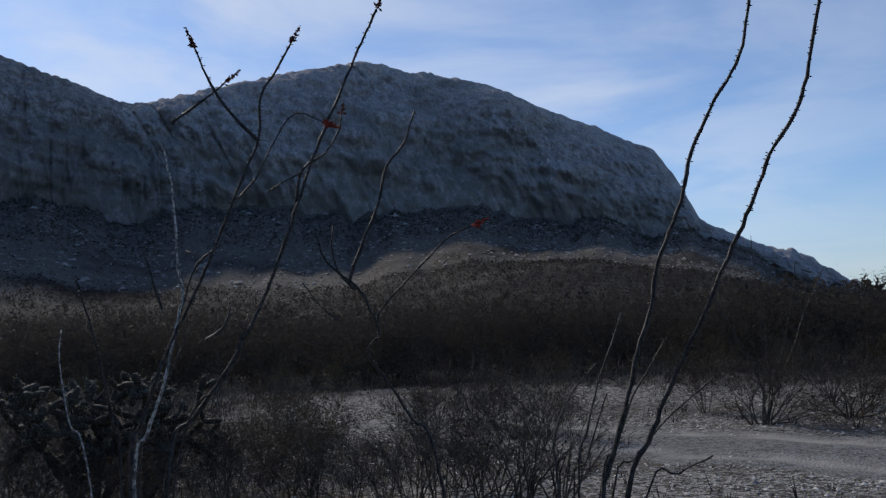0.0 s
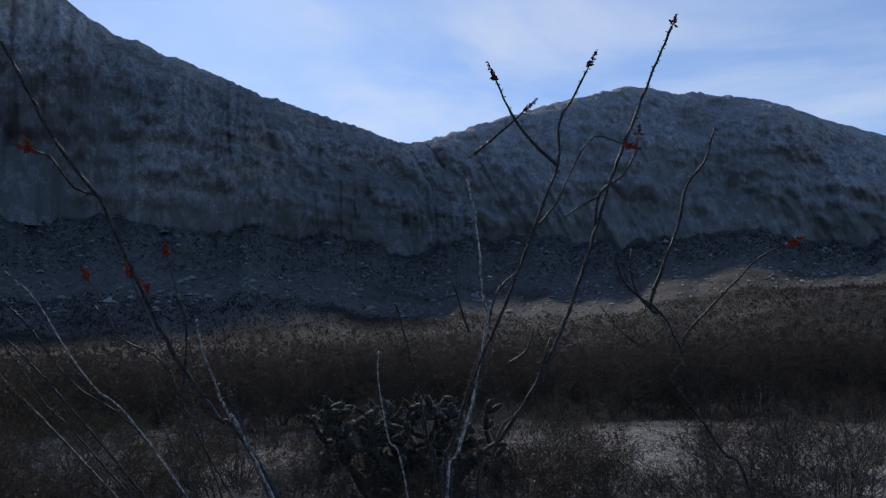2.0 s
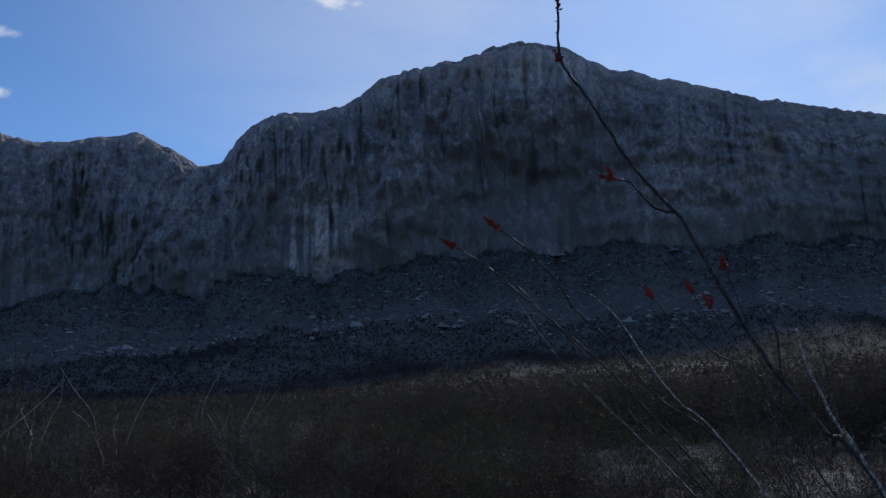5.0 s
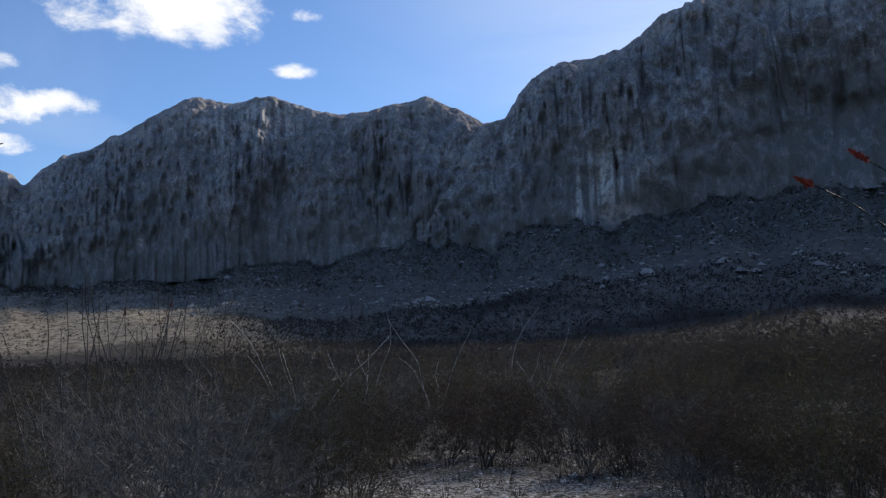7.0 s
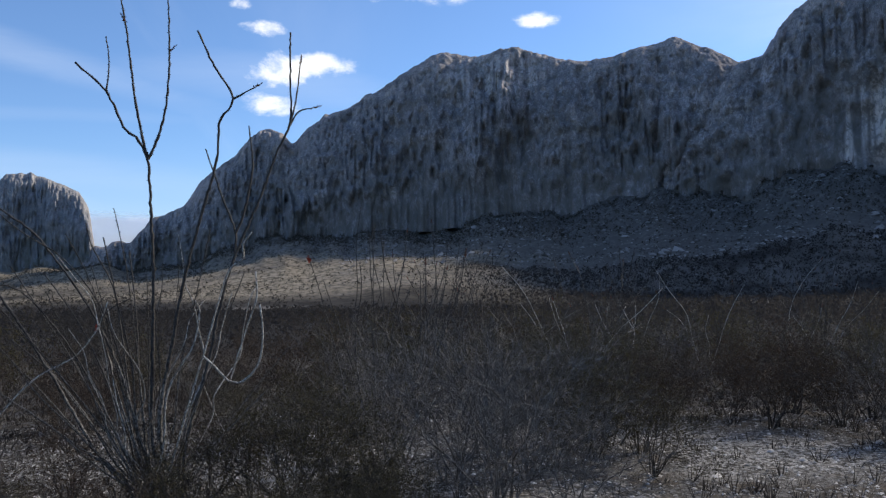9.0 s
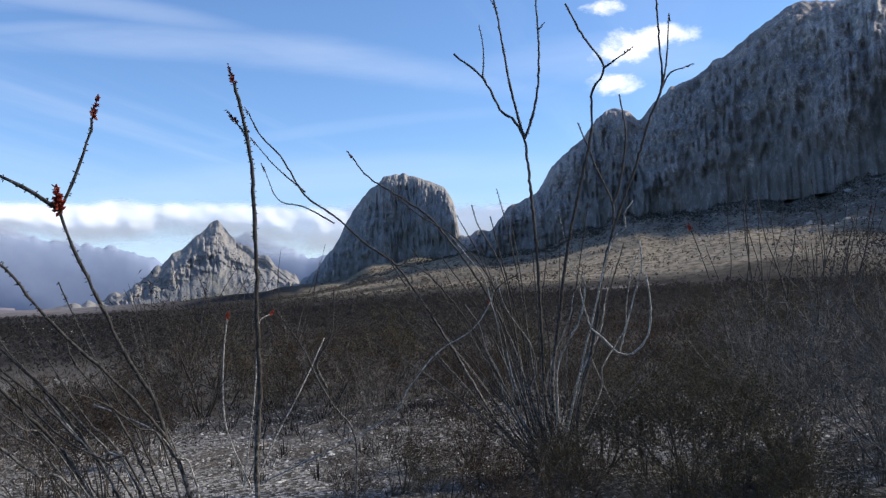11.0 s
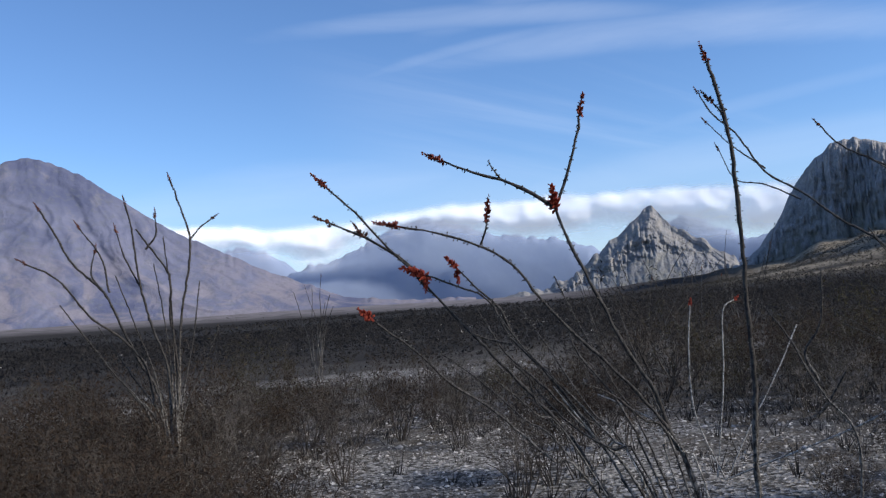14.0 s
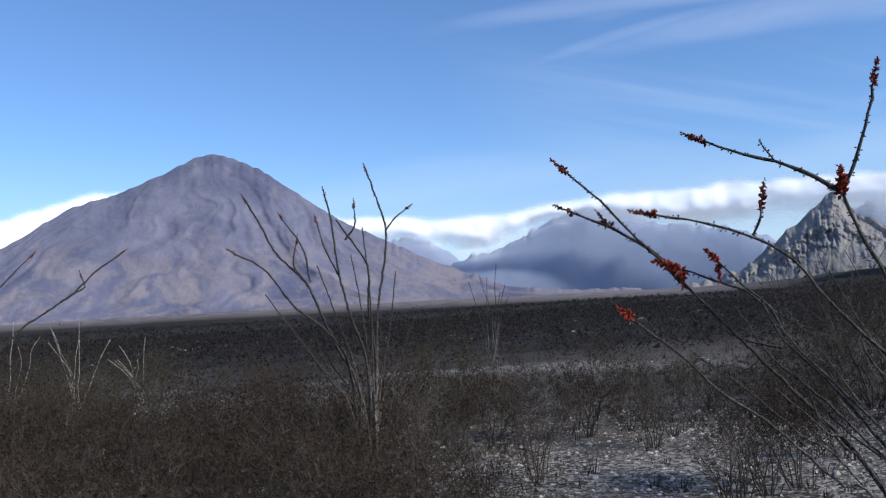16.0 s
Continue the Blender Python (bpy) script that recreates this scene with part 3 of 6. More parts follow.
def massif(name, label, crest, depth, mat, flute=1.0, step=0.07, rows=130, offset=0.0, lean=0.0, rough=1.0, gullies=0.0, round_top=1.0, marks=None, base=None, slope=0.0, smooth_foot=0.0):
    """A mountain as a fluted face: crest is (bearing, height) in degrees, depth the run from foot to crest."""
    cb, ch = (np.array(q, float) for q in zip(*crest))
    b = np.arange(cb[0], cb[-1] + 1e-6, step)
    hgt = np.interp(b, cb, ch)
    pad = min(int(0.45 / step), 7)
    ker = np.exp(-np.linspace(-2.2, 2.2, 2 * pad + 1) ** 2)
    hgt = np.convolve(np.pad(hgt, pad, mode="edge"), ker / ker.sum(), "valid")
    jag = rough * (0.16 * fbm(b * 1.1, 0.0, 3.3, 3, 0.5) + 0.4 * np.abs(fbm(b * 1.7, 4.0, 3.3, 2, 0.35)) - 0.1) * np.minimum(1, np.minimum(b - b[0], b[-1] - b) / 1.0)
    fh, fr = foot_at(b)
    if base is not None:
        fr = fr * 0 + base
    fr = fr + offset
    fh = np.minimum(fh - 0.8, hgt - 0.3)
    zf = np.tan(np.radians(fh)) * fr
    v = np.linspace(0, 1, rows)[:, None]
    ang = v * np.pi / 2
    hor, ver = (1 - np.cos(ang)) ** (1.15 * round_top), np.sin(ang) ** 0.95
    hor, ver = hor * (1 - slope) + v * slope, ver * (1 - slope) + v ** 1.15 * slope
    dep = depth * (0.35 + 0.65 * np.clip((hgt - fh) / 10, 0.05, 1.3))
    zc = np.tan(np.radians(hgt)) * fr
    for it in range(4):
        z = zf + (zc - zf) * ver
        rad = fr + dep * hor
        top = np.degrees(np.arctan((z / rad).max(0)))
        zc = zc + (np.tan(np.radians(hgt)) - np.tan(np.radians(top))) * (fr + dep)
    z = z + np.tan(np.radians(jag)) * (fr + dep) * np.clip((v - 0.55) / 0.45, 0, 1) ** 2
    env = np.clip(v / 0.18, 0, 1) * (0.12 + 0.88 * np.clip((1 - v) / 0.38, 0, 1) ** 0.85)
    env = env * (1 - smooth_foot * (1 - smooth(v, 0.25, 0.6)))
    a = np.radians(b)[None, :] * fr + lean * z
    foot_bulge = 30 * fbm(a / 70, 0.0, 6.6, 4, 0.6) * np.clip(1 - v / 0.16, 0, 1) * min(1.0, 3 * flute)
    ridge = np.abs(fbm(a / 62, z / 170, 1.7, 4, 0.55))
    small = np.abs(fbm(a / 24, z / 45, 8.7, 3))
    lumps = fbm(a / 170, z / 140, 4.4, 4)
    crags = fbm(a / 17, z / 15, 2.2, 4, 0.6)
    ledge = fbm(a / 160, z / 22, 6.1, 3)
    crack = np.exp(-(fbm(a / 55, z / 420, 14.2, 3) / 0.07) ** 2) + 0.6 * np.exp(-(fbm(a / 23, z / 160, 21.0, 3) / 0.09) ** 2)
    step_out = fbm(a / 90, z / 34, 17.5, 3, 0.55)
    worn = 0.3 + 1.0 * smooth(fbm(a / 240, z / 170, 30.0, 3), -0.35, 0.55)
    rad = rad - flute * env * (worn * (28 * ridge + 9 * small - 8 * crack) + 36 * lumps + 8.5 * crags + 7 * ledge + 6 * np.round(step_out * 3) / 3) - foot_bulge
    peak = b[np.argmax(hgt)]
    bend = 0.7 * fbm(a / 520, z / 260, 5.5, 4)
    ribs = np.abs(fbm((b[None, :] - peak) / (1.35 - v) * 0.16 + bend, v * 0.9, 12.0, 4, 0.6))
    knobs = 1 - np.abs(fbm(a / 210, z / 130 + rad / 260, 9.0, 5, 0.6))
    rad = rad + gullies * env * np.exp(-((b - peak) / 13.0) ** 2) * (75 * ribs - 14 * knobs)
    keep = np.minimum(1, np.minimum(b - b[0], b[-1] - b) / 1.2)
    rad = np.maximum(rad, fr * 0.9) + (1 - keep) * dep * 0.3
    washed, rusty = np.zeros_like(rad), np.zeros_like(rad)
    el = np.degrees(np.arctan(z / rad))
    for kind, mb, mh, wb, wh, push in marks or ():
        q = np.exp(-(((b[None, :] - mb) / wb) ** 2 + ((el - mh) / wh) ** 2) ** 2)
        rad = rad + push * q
        if kind == "washed":
            washed = np.maximum(washed, q * np.clip(0.55 + 1.5 * fbm(a / 8, z / 110, 3.0, 3), 0, 1))
        elif kind == "rusty":
            rusty = np.maximum(rusty, q)
    upper = smooth(v + 0.12 * lumps, 0.42, 0.72) * np.ones_like(rad)
    foot_cover = (1 - smooth(v + 0.2 * lumps + 0.1 * crags, 0.1, 0.44)) * np.ones_like(rad)
    foot_cover = foot_cover * (1 - np.clip(washed + rusty, 0, 1))
    # the back slope
    k = np.linspace(0.05, 1, 8)[:, None]
    z_b, r_b = z[-1] - (z[-1] - zf + 5) * k ** 1.5, rad[-1] + dep * 1.3 * k
    z, rad = np.vstack([z, z_b]), np.vstack([rad, r_b])
    washed, rusty, upper, foot_cover = (np.vstack([q, np.zeros_like(z_b)]) for q in (washed, rusty, upper, foot_cover))
    bb = np.radians(b)[None, :] + 0 * rad
    co = np.stack([-np.sin(bb) * rad, np.cos(bb) * rad, z + EYE_Z], -1)
    ob = sheet(name, co, co.shape[0], co.shape[1], mat, attrs={"washed": washed, "rusty": rusty, "upper": upper, "base": foot_cover})
    return tagged(ob, label, "mountain", kind="structure")


massif("rounded_mountain", "grey limestone mountain with slanting ribs above a scrub slope",
       [(-29, 0.2), (-27, 0.8), (-25.4, 2.1), (-23.5, 3.3), (-20.2, 4.6), (-17.5, 6.0), (-16.4, 8.4), (-15.1, 10.5), (-13.9, 11.3), (-11, 12.7), (-8, 13.9), (-3.9, 15.9),
        (0.2, 17.0), (1.1, 17.0), (2.9, 17.5), (5.3, 17.9), (7.2, 17.6), (10.7, 16.9), (13.8, 16.3), (16.7, 15.5), (20.0, 14.7), (23, 13.2), (26, 10.5)],
       260, ROCK_PALE, 1.0, lean=-0.45, offset=40, rough=0.9)
massif("cliff_mountain", "sheer dark grey limestone cliff with a pale streaked cave",
       [(15, 10), (18, 13.0), (20, 14.8), (23.6, 15.9), (26.4, 16.8), (30.4, 18.0), (33.9, 19.4), (36.2, 20.2), (37.2, 20.3), (38.6, 21.0), (39.2, 20.8), (41.5, 22.1), (43.4, 22.8), (45.5, 23.1),
        (47.9, 22.9), (50, 22.4), (52, 22.1), (55.3, 21.5), (56.2, 21.15), (57.2, 20.75), (58.4, 20.15), (59.4, 19.6), (61.8, 19.2), (64.5, 18.7), (66.1, 17.6), (67.4, 15.8), (69.1, 15.3), (71, 13.5), (74, 10)],
       190, ROCK, 0.95, rough=0.95, marks=[("washed", 60.7, 11.4, 2.3, 3.0, 3), ("dark", 60.0, 11.9, 0.14, 0.6, 16), ("rusty", 60.2, 8.9, 1.5, 0.75, 8), ("washed", 62.6, 10.0, 0.7, 2.2, 0),
                              ("rusty", 30.2, 14.8, 0.9, 1.2, 14), ("rusty", 31.0, 13.2, 2.2, 0.5, 10), ("washed", 44.5, 21.6, 3.0, 1.2, 0)])
massif("long_cliff", "long grey limestone cliff wall with vertical flutes and rounded tops",
       [(64, 11), (67, 14.2), (69.1, 15.4), (70.7, 16.3), (73.0, 17.2), (75.4, 16.9), (77, 16.3), (79.4, 16.3), (81.8, 16.9), (83.7, 17.3), (86.4, 16.9), (88.4, 17.1), (89.5, 16.8), (91.7, 15.7),
        (93.1, 14.6), (94.2, 14.3), (95.2, 13.5), (97, 12.9), (98.3, 11.8), (99.1, 10.8), (99.8, 11.6), (101.0, 11.9), (102.1, 11.1), (102.9, 10.0), (104.9, 8.5), (106.2, 6.6), (108.1, 5.7),
        (109.5, 4.1), (110.1, 4.4), (110.9, 3.7), (111.6, 4.0), (112.4, 2.6), (114, 1.6)],
       260, ROCK, 1.05, rough=0.5, offset=30, marks=[("washed", 85, 15.4, 4.0, 1.5, 0), ("rusty", 86.4, 14.9, 0.35, 0.35, 10), ("washed", 92.0, 7.7, 0.5, 0.6, 0)])
massif("dome_mountain", "steep-sided grey limestone dome rising from the plain",
       [(109.5, 1.2), (111.0, 2.6), (111.5, 3.6), (111.7, 4.8), (111.9, 6.2), (112.5, 7.3), (113.8, 7.8), (115.3, 8.3), (116.7, 8.0), (118, 6.9), (119.1, 5.4), (120.2, 3.5), (121.3, 2.1), (122.7, 1.0), (124, 0.3)],
       300, ROCK_DOME, 0.75, step=0.035, offset=60, rows=90, rough=0.5)
massif("spire_mountain", "pale pointed limestone peak on scree slopes",
       [(120.6, 0.2), (121.7, 0.6), (122.4, 1.1), (124.2, 2.4), (126.4, 3.9), (127.2, 4.3), (127.7, 5.15), (128.1, 5.5), (128.5, 5.2), (128.9, 4.7), (129.7, 4.0), (131.2, 2.7), (133.6, 1.0), (135.5, 0.3), (138, 0.05)],
       520, ROCK_SPIRE, 1.15, step=0.04, base=3200, rows=100, rough=0.8, round_top=0.6, gullies=0.6, slope=0.8, smooth_foot=0.75)
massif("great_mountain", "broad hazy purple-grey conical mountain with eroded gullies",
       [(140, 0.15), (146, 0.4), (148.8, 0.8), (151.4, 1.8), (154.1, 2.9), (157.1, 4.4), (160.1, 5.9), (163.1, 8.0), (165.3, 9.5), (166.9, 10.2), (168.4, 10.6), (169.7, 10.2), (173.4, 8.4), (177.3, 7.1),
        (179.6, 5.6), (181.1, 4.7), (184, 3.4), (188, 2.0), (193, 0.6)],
       900, ROCK_HAZED, 0.1, step=0.09, base=3500, rows=110, rough=0.3, gullies=0.62, round_top=0.55, slope=1.0)
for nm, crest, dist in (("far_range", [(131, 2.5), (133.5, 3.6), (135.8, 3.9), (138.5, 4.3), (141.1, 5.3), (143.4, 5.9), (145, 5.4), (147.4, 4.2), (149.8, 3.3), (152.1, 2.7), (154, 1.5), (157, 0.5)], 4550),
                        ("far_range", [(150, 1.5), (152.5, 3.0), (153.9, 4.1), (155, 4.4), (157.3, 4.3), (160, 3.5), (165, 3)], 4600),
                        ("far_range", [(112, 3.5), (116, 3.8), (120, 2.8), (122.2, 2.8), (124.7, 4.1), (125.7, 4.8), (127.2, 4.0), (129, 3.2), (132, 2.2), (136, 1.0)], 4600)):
    massif(nm, "distant haze-blue mountain range half lost in cloud", crest, 180, RANGE, 0.0, step=0.12, base=dist, rows=30, rough=0.8, gullies=0.03)


def build_cloud_bank():
    """A roll of low cloud that spills over the far ranges."""
    m, n = material("cloud")
    p = n.add("ShaderNodeNewGeometry").outputs["Position"]
    f = attr(n, "body")
    d = n.add("ShaderNodeBsdfDiffuse", {"Color": (0.93, 0.94, 0.96, 1)})
    # added bluish glow whitens the grey underside; the cloud is no light source
    e = n.add("ShaderNodeEmission", {"Color": (0.82, 0.88, 1.0, 1), "Strength": 0.26})
    s = n.add("ShaderNodeAddShader", {0: d.outputs[0], 1: e.outputs[0]})
    puff = n.noise(n.scaled(p, (1, 1, 2.0)), 0.0032, 6.0, 0.58, 0.3)
    a = n.step(n.math("ADD", f, n.math("MULTIPLY", n.math("SUBTRACT", puff, 0.5), 0.95)), 0.1, 1.0)
    t = n.add("ShaderNodeBsdfTransparent")
    n.add("ShaderNodeOutputMaterial", {"Surface": n.add("ShaderNodeMixShader", {0: a, 1: t.outputs[0], 2: s.outputs[0]}).outputs[0]})
    b = np.arange(96, 206, 0.3)
    h = np.linspace(1.2, 9.5, 50)
    hh, bb = np.meshgrid(h, b, indexing="ij")
    top = np.interp(bb, [96, 108, 120, 127, 134, 141, 145, 148.5, 152, 156, 160, 170, 176, 181, 206], [5.8, 5.9, 6.2, 6.6, 6.7, 6.7, 6.3, 5.9, 5.8, 6.0, 6.0, 8.4, 8.0, 6.6, 6.0])
    low = np.interp(bb, [96, 118, 123, 127, 134, 140, 144, 147, 152, 156, 160, 206], [2.4, 3.2, 3.5, 4.0, 4.2, 4.7, 5.3, 4.5, 3.6, 4.1, 4.0, 3.4])
    top = top + 0.12 * fbm(bb * 0.5, 0.0, 1.0, 4)
    low = low + 0.4 * fbm(bb * 0.3, 0.0, 7.0, 2)
    body = np.minimum((top - hh) / 0.42, (hh - low + 0.35) / 1.25)
    body = np.clip(body, -1, 1) * 0.5 + 0.5
    body = body - 0.15
    rad = 4420 - 40 * np.sin(np.clip((hh - low) / (top - low), 0, 1) * np.pi) + 12 * fbm(bb * 0.7, hh * 0.8, 2.0, 3)
    z = np.tan(np.radians(hh)) * rad
    co = np.stack([-np.sin(np.radians(bb)) * rad, np.cos(np.radians(bb)) * rad, z], -1)
    ob = sheet("cloud_bank", co, len(h), len(b), m, attrs={"body": body})
    tagged(ob, "long white roll of low cloud over the far ranges", "cloud", kind="structure")


build_cloud_bank()

# ---------------------------------------------------------------- plants: building blocks
def mesh_from(name, verts, faces, mat, smooth_shade=False):
    me = bpy.data.meshes.new(name)
    me.from_pydata(verts, [], faces)
    if smooth_shade:
        me.polygons.foreach_set("use_smooth", [True] * len(faces))
    me.materials.append(mat)
    return me


def triangles(name, verts, tris, mats, slots=None):
    """A large mesh straight from arrays of places and triangles."""
    verts, tris = np.ascontiguousarray(verts, np.float32), np.ascontiguousarray(tris, np.int32)
    me = bpy.data.meshes.new(name)
    me.vertices.add(len(verts))
    me.vertices.foreach_set("co", verts.ravel())
    me.loops.add(tris.size)
    me.loops.foreach_set("vertex_index", tris.ravel())
    me.polygons.add(len(tris))
    me.polygons.foreach_set("loop_start", np.arange(0, tris.size, 3, dtype=np.int32))
    for m in mats:
        me.materials.append(m)
    if slots is not None:
        me.polygons.foreach_set("material_index", np.ascontiguousarray(slots, np.int32))
    me.update(calc_edges=True)
    return me


def tube(verts, faces, pts, radii, sides=3, twist=0.0):
    """Adds a tapering tube along pts."""
    start = len(verts)
    n = len(pts)
    for i, p in enumerate(pts):
        d = (pts[min(i + 1, n - 1)] - pts[max(i - 1, 0)])
        d = d.normalized() if d.length > 1e-9 else Vector((0, 0, 1))
        s = d.cross(Vector((0.31, 0.95, 0.05))).normalized()
        t = d.cross(s)
        for k in range(sides):
            a = 2 * math.pi * k / sides + twist * i
            verts.append(p + (s * math.cos(a) + t * math.sin(a)) * radii[i])
    for i in range(n - 1):
        for k in range(sides):
            a, b = start + i * sides + k, start + i * sides + (k + 1) % sides
            faces.append((a, b, b + sides, a + sides))
    top = start + (n - 1) * sides
    faces.append(tuple(top + k for k in range(sides)))


def spindle(verts, faces, a, b, r):
    """Adds a thin pointed petal or bud from a to b."""
    d = (b - a).normalized()
    s = d.cross(Vector((0.3, 0.2, 0.93))).normalized()
    t = d.cross(s)
    mid = a.lerp(b, 0.55)
    k = len(verts)
    verts.extend([a, mid + s * r, mid - s * r * 0.5 + t * r * 0.87, mid - s * r * 0.5 - t * r * 0.87, b])
    for i in range(3):
        j = (i + 1) % 3
        faces.append((k, k + 1 + j, k + 1 + i))
        faces.append((k + 4, k + 1 + i, k + 1 + j))


def spread(rng, d, amount):
    v = Vector((rng.gauss(0, 1), rng.gauss(0, 1), rng.gauss(0, 1)))
    return (d + v * amount).normalized()


# ---------------------------------------------------------------- ocotillo
def smooth_line(pts, gap):
    """A Catmull-Rom line through pts, sampled about every gap metres."""
    p = [Vector(q) for q in pts]
    p = [p[0] * 2 - p[1]] + p + [p[-1] * 2 - p[-2]]
    out = []
    for i in range(1, len(p) - 2):
        n = max(2, int((p[i + 1] - p[i]).length / gap))
        for k in range(n):
            t = k / n
            out.append(0.5 * (2 * p[i] + (p[i + 1] - p[i - 1]) * t + (2 * p[i - 1] - 5 * p[i] + 4 * p[i + 1] - p[i + 2]) * t * t
                              + (3 * p[i] - p[i - 1] - 3 * p[i + 1] + p[i + 2]) * t ** 3))
    out.append(p[-2])
    return out


def panicle(parent, at, axis, kind, rng):
    """A flower spike: r red blossom, R a large one, s dry brown buds, b a few leaflets and buds."""
    long, wide, count = {"r": (0.06, 0.02, 60), "R": (0.10, 0.028, 96), "m": (0.085, 0.019, 76), "s": (0.085, 0.019, 52), "b": (0.05, 0.024, 26)}[kind]
    verts, faces = [], []
    tube(verts, faces, [at - axis * 0.01, at + axis * long * 0.9], [0.0035, 0.0015], 4)
    for i in range(count):
        f = rng.random()
        a = at + axis * long * f
        out = spread(rng, axis * 0.7, 0.75)
        reach = wide * (1.15 - 0.7 * f) * rng.uniform(0.6, 1.2)
        spindle(verts, faces, a, a + out * reach, reach * rng.uniform(0.2, 0.32))
    ob = new("blossom" if kind in "rRm" else "bud_spike", mesh_from("blossom", verts, faces, {"r": FLOWER, "R": FLOWER, "m": MAROON}.get(kind, BUD)))
    ob.parent = parent
    if kind in "rRm":
        tagged(ob, "dark maroon flower spike" if kind == "m" else "scarlet tubular blossom")
    return ob


def ocotillo(root, label):
    oc = new("ocotillo", None)
    oc.location = root
    tagged(oc, label, "ocotillo", "ocotillos in the scrub")
    return oc


stem_count = 0


def stem(oc, mm, taper, flowers, pts, dead=False, gap=0.035, thorns=3):
    """A thorny cane through pts (world metres); flowers: point counted from the tip and kind."""
    global stem_count
    stem_count += 1
    rng = random.Random(stem_count * 7 + 3)
    root = oc.location
    line = smooth_line([Vector(p) - root for p in pts], gap)
    n = len(line)
    length = sum((line[i + 1] - line[i]).length for i in range(n - 1))
    r0 = mm / 1000.0
    radii = [r0 * (1 - (1 - taper) * i / n) * rng.uniform(0.86, 1.16) for i in range(n)]
    line = [q + Vector((rng.gauss(0, 1), rng.gauss(0, 1), rng.gauss(0, 1))) * r0 * 0.16 for q in line]
    verts, faces = [], []
    tube(verts, faces, line, radii, 6, 0.25)
    cane_faces = len(faces)
    for i in range(1, n):
        d = (line[i] - line[i - 1]).normalized()
        for k in range(thorns + 2 if n < 90 else 2):
            a = line[i - 1].lerp(line[i], rng.random())
            out = spread(rng, d * 0.2, 0.9)
            out = (out - d * out.dot(d) * 0.75).normalized()
            spindle(verts, faces, a + out * radii[i] * 0.6, a + out * (radii[i] + rng.uniform(0.003, 0.012)), 0.003)
    me = mesh_from("stem", verts, faces, OCO_DEAD if dead else OCO_BARK, True)
    me.materials.append(THORN)
    me.polygons.foreach_set("material_index", [0] * cane_faces + [1] * (len(faces) - cane_faces))
    # pale sunlit bark low down; canes on the north side painted darker as backlit
    high = np.array([q.z for q in verts])
    old = (1 - smooth(high + 0.3 * rng.random(), 0.6, 1.85)) * (0.3 if root.y > 0 else 1.0)
    me.attributes.new("old", "FLOAT", "POINT").data.foreach_set("value", old.astype(np.float32))
    ob = new("stem", me)
    ob.parent = oc
    for code in flowers.split():
        i, kind = int(code[0]), code[1]
        if kind == "n":
            continue
        p = [Vector(q) - root for q in pts]
        a = p[-1 - i]
        d = (p[-1] - p[-2]).normalized() if i == 0 else Vector((rng.uniform(-0.6, 0.6), rng.uniform(-0.6, 0.6), 0.5)).normalized()
        panicle(ob, a, d, kind, rng)
        if kind == "R" or (kind == "r" and rng.random() < 0.6):
            panicle(ob, a, spread(rng, d, 0.5), "r", rng)
    return ob


def wild_ocotillo(x, y, tall, canes, seed, lean=0.35, dead=False):
    """A whole plant grown from a seed: canes fan out of one root."""
    rng = random.Random(seed)
    z = float(ground_height(x, y))
    oc = ocotillo((x, y, z - 0.02), "leafless grey ocotillo with a fan of thin canes" if not dead else "pale bleached ocotillo with bare bent canes")
    for i in range(canes):
        a = rng.uniform(0, 2 * math.pi)
        lean_i = rng.uniform(0.08, lean)
        h = tall * rng.uniform(0.55, 1.0)
        pts, p, d = [], Vector((x, y, z - 0.02)) + Vector((rng.gauss(0, 0.07), rng.gauss(0, 0.07), 0)), Vector((math.cos(a) * lean_i, math.sin(a) * lean_i, 1)).normalized()
        for k in range(6):
            pts.append(tuple(p))
            p = p + d * h / 5
            d = (d + Vector((math.cos(a), math.sin(a), 0)) * rng.uniform(-0.08, 0.14) + Vector((rng.gauss(0, 1), rng.gauss(0, 1), 0.2)) * (0.24 if dead else 0.1)).normalized()
        stem(oc, rng.uniform(8, 10) if dead else rng.uniform(9, 12), 0.5, rng.choice(["", "", "0s", ""]), pts, dead, 0.085, 1)
    return oc


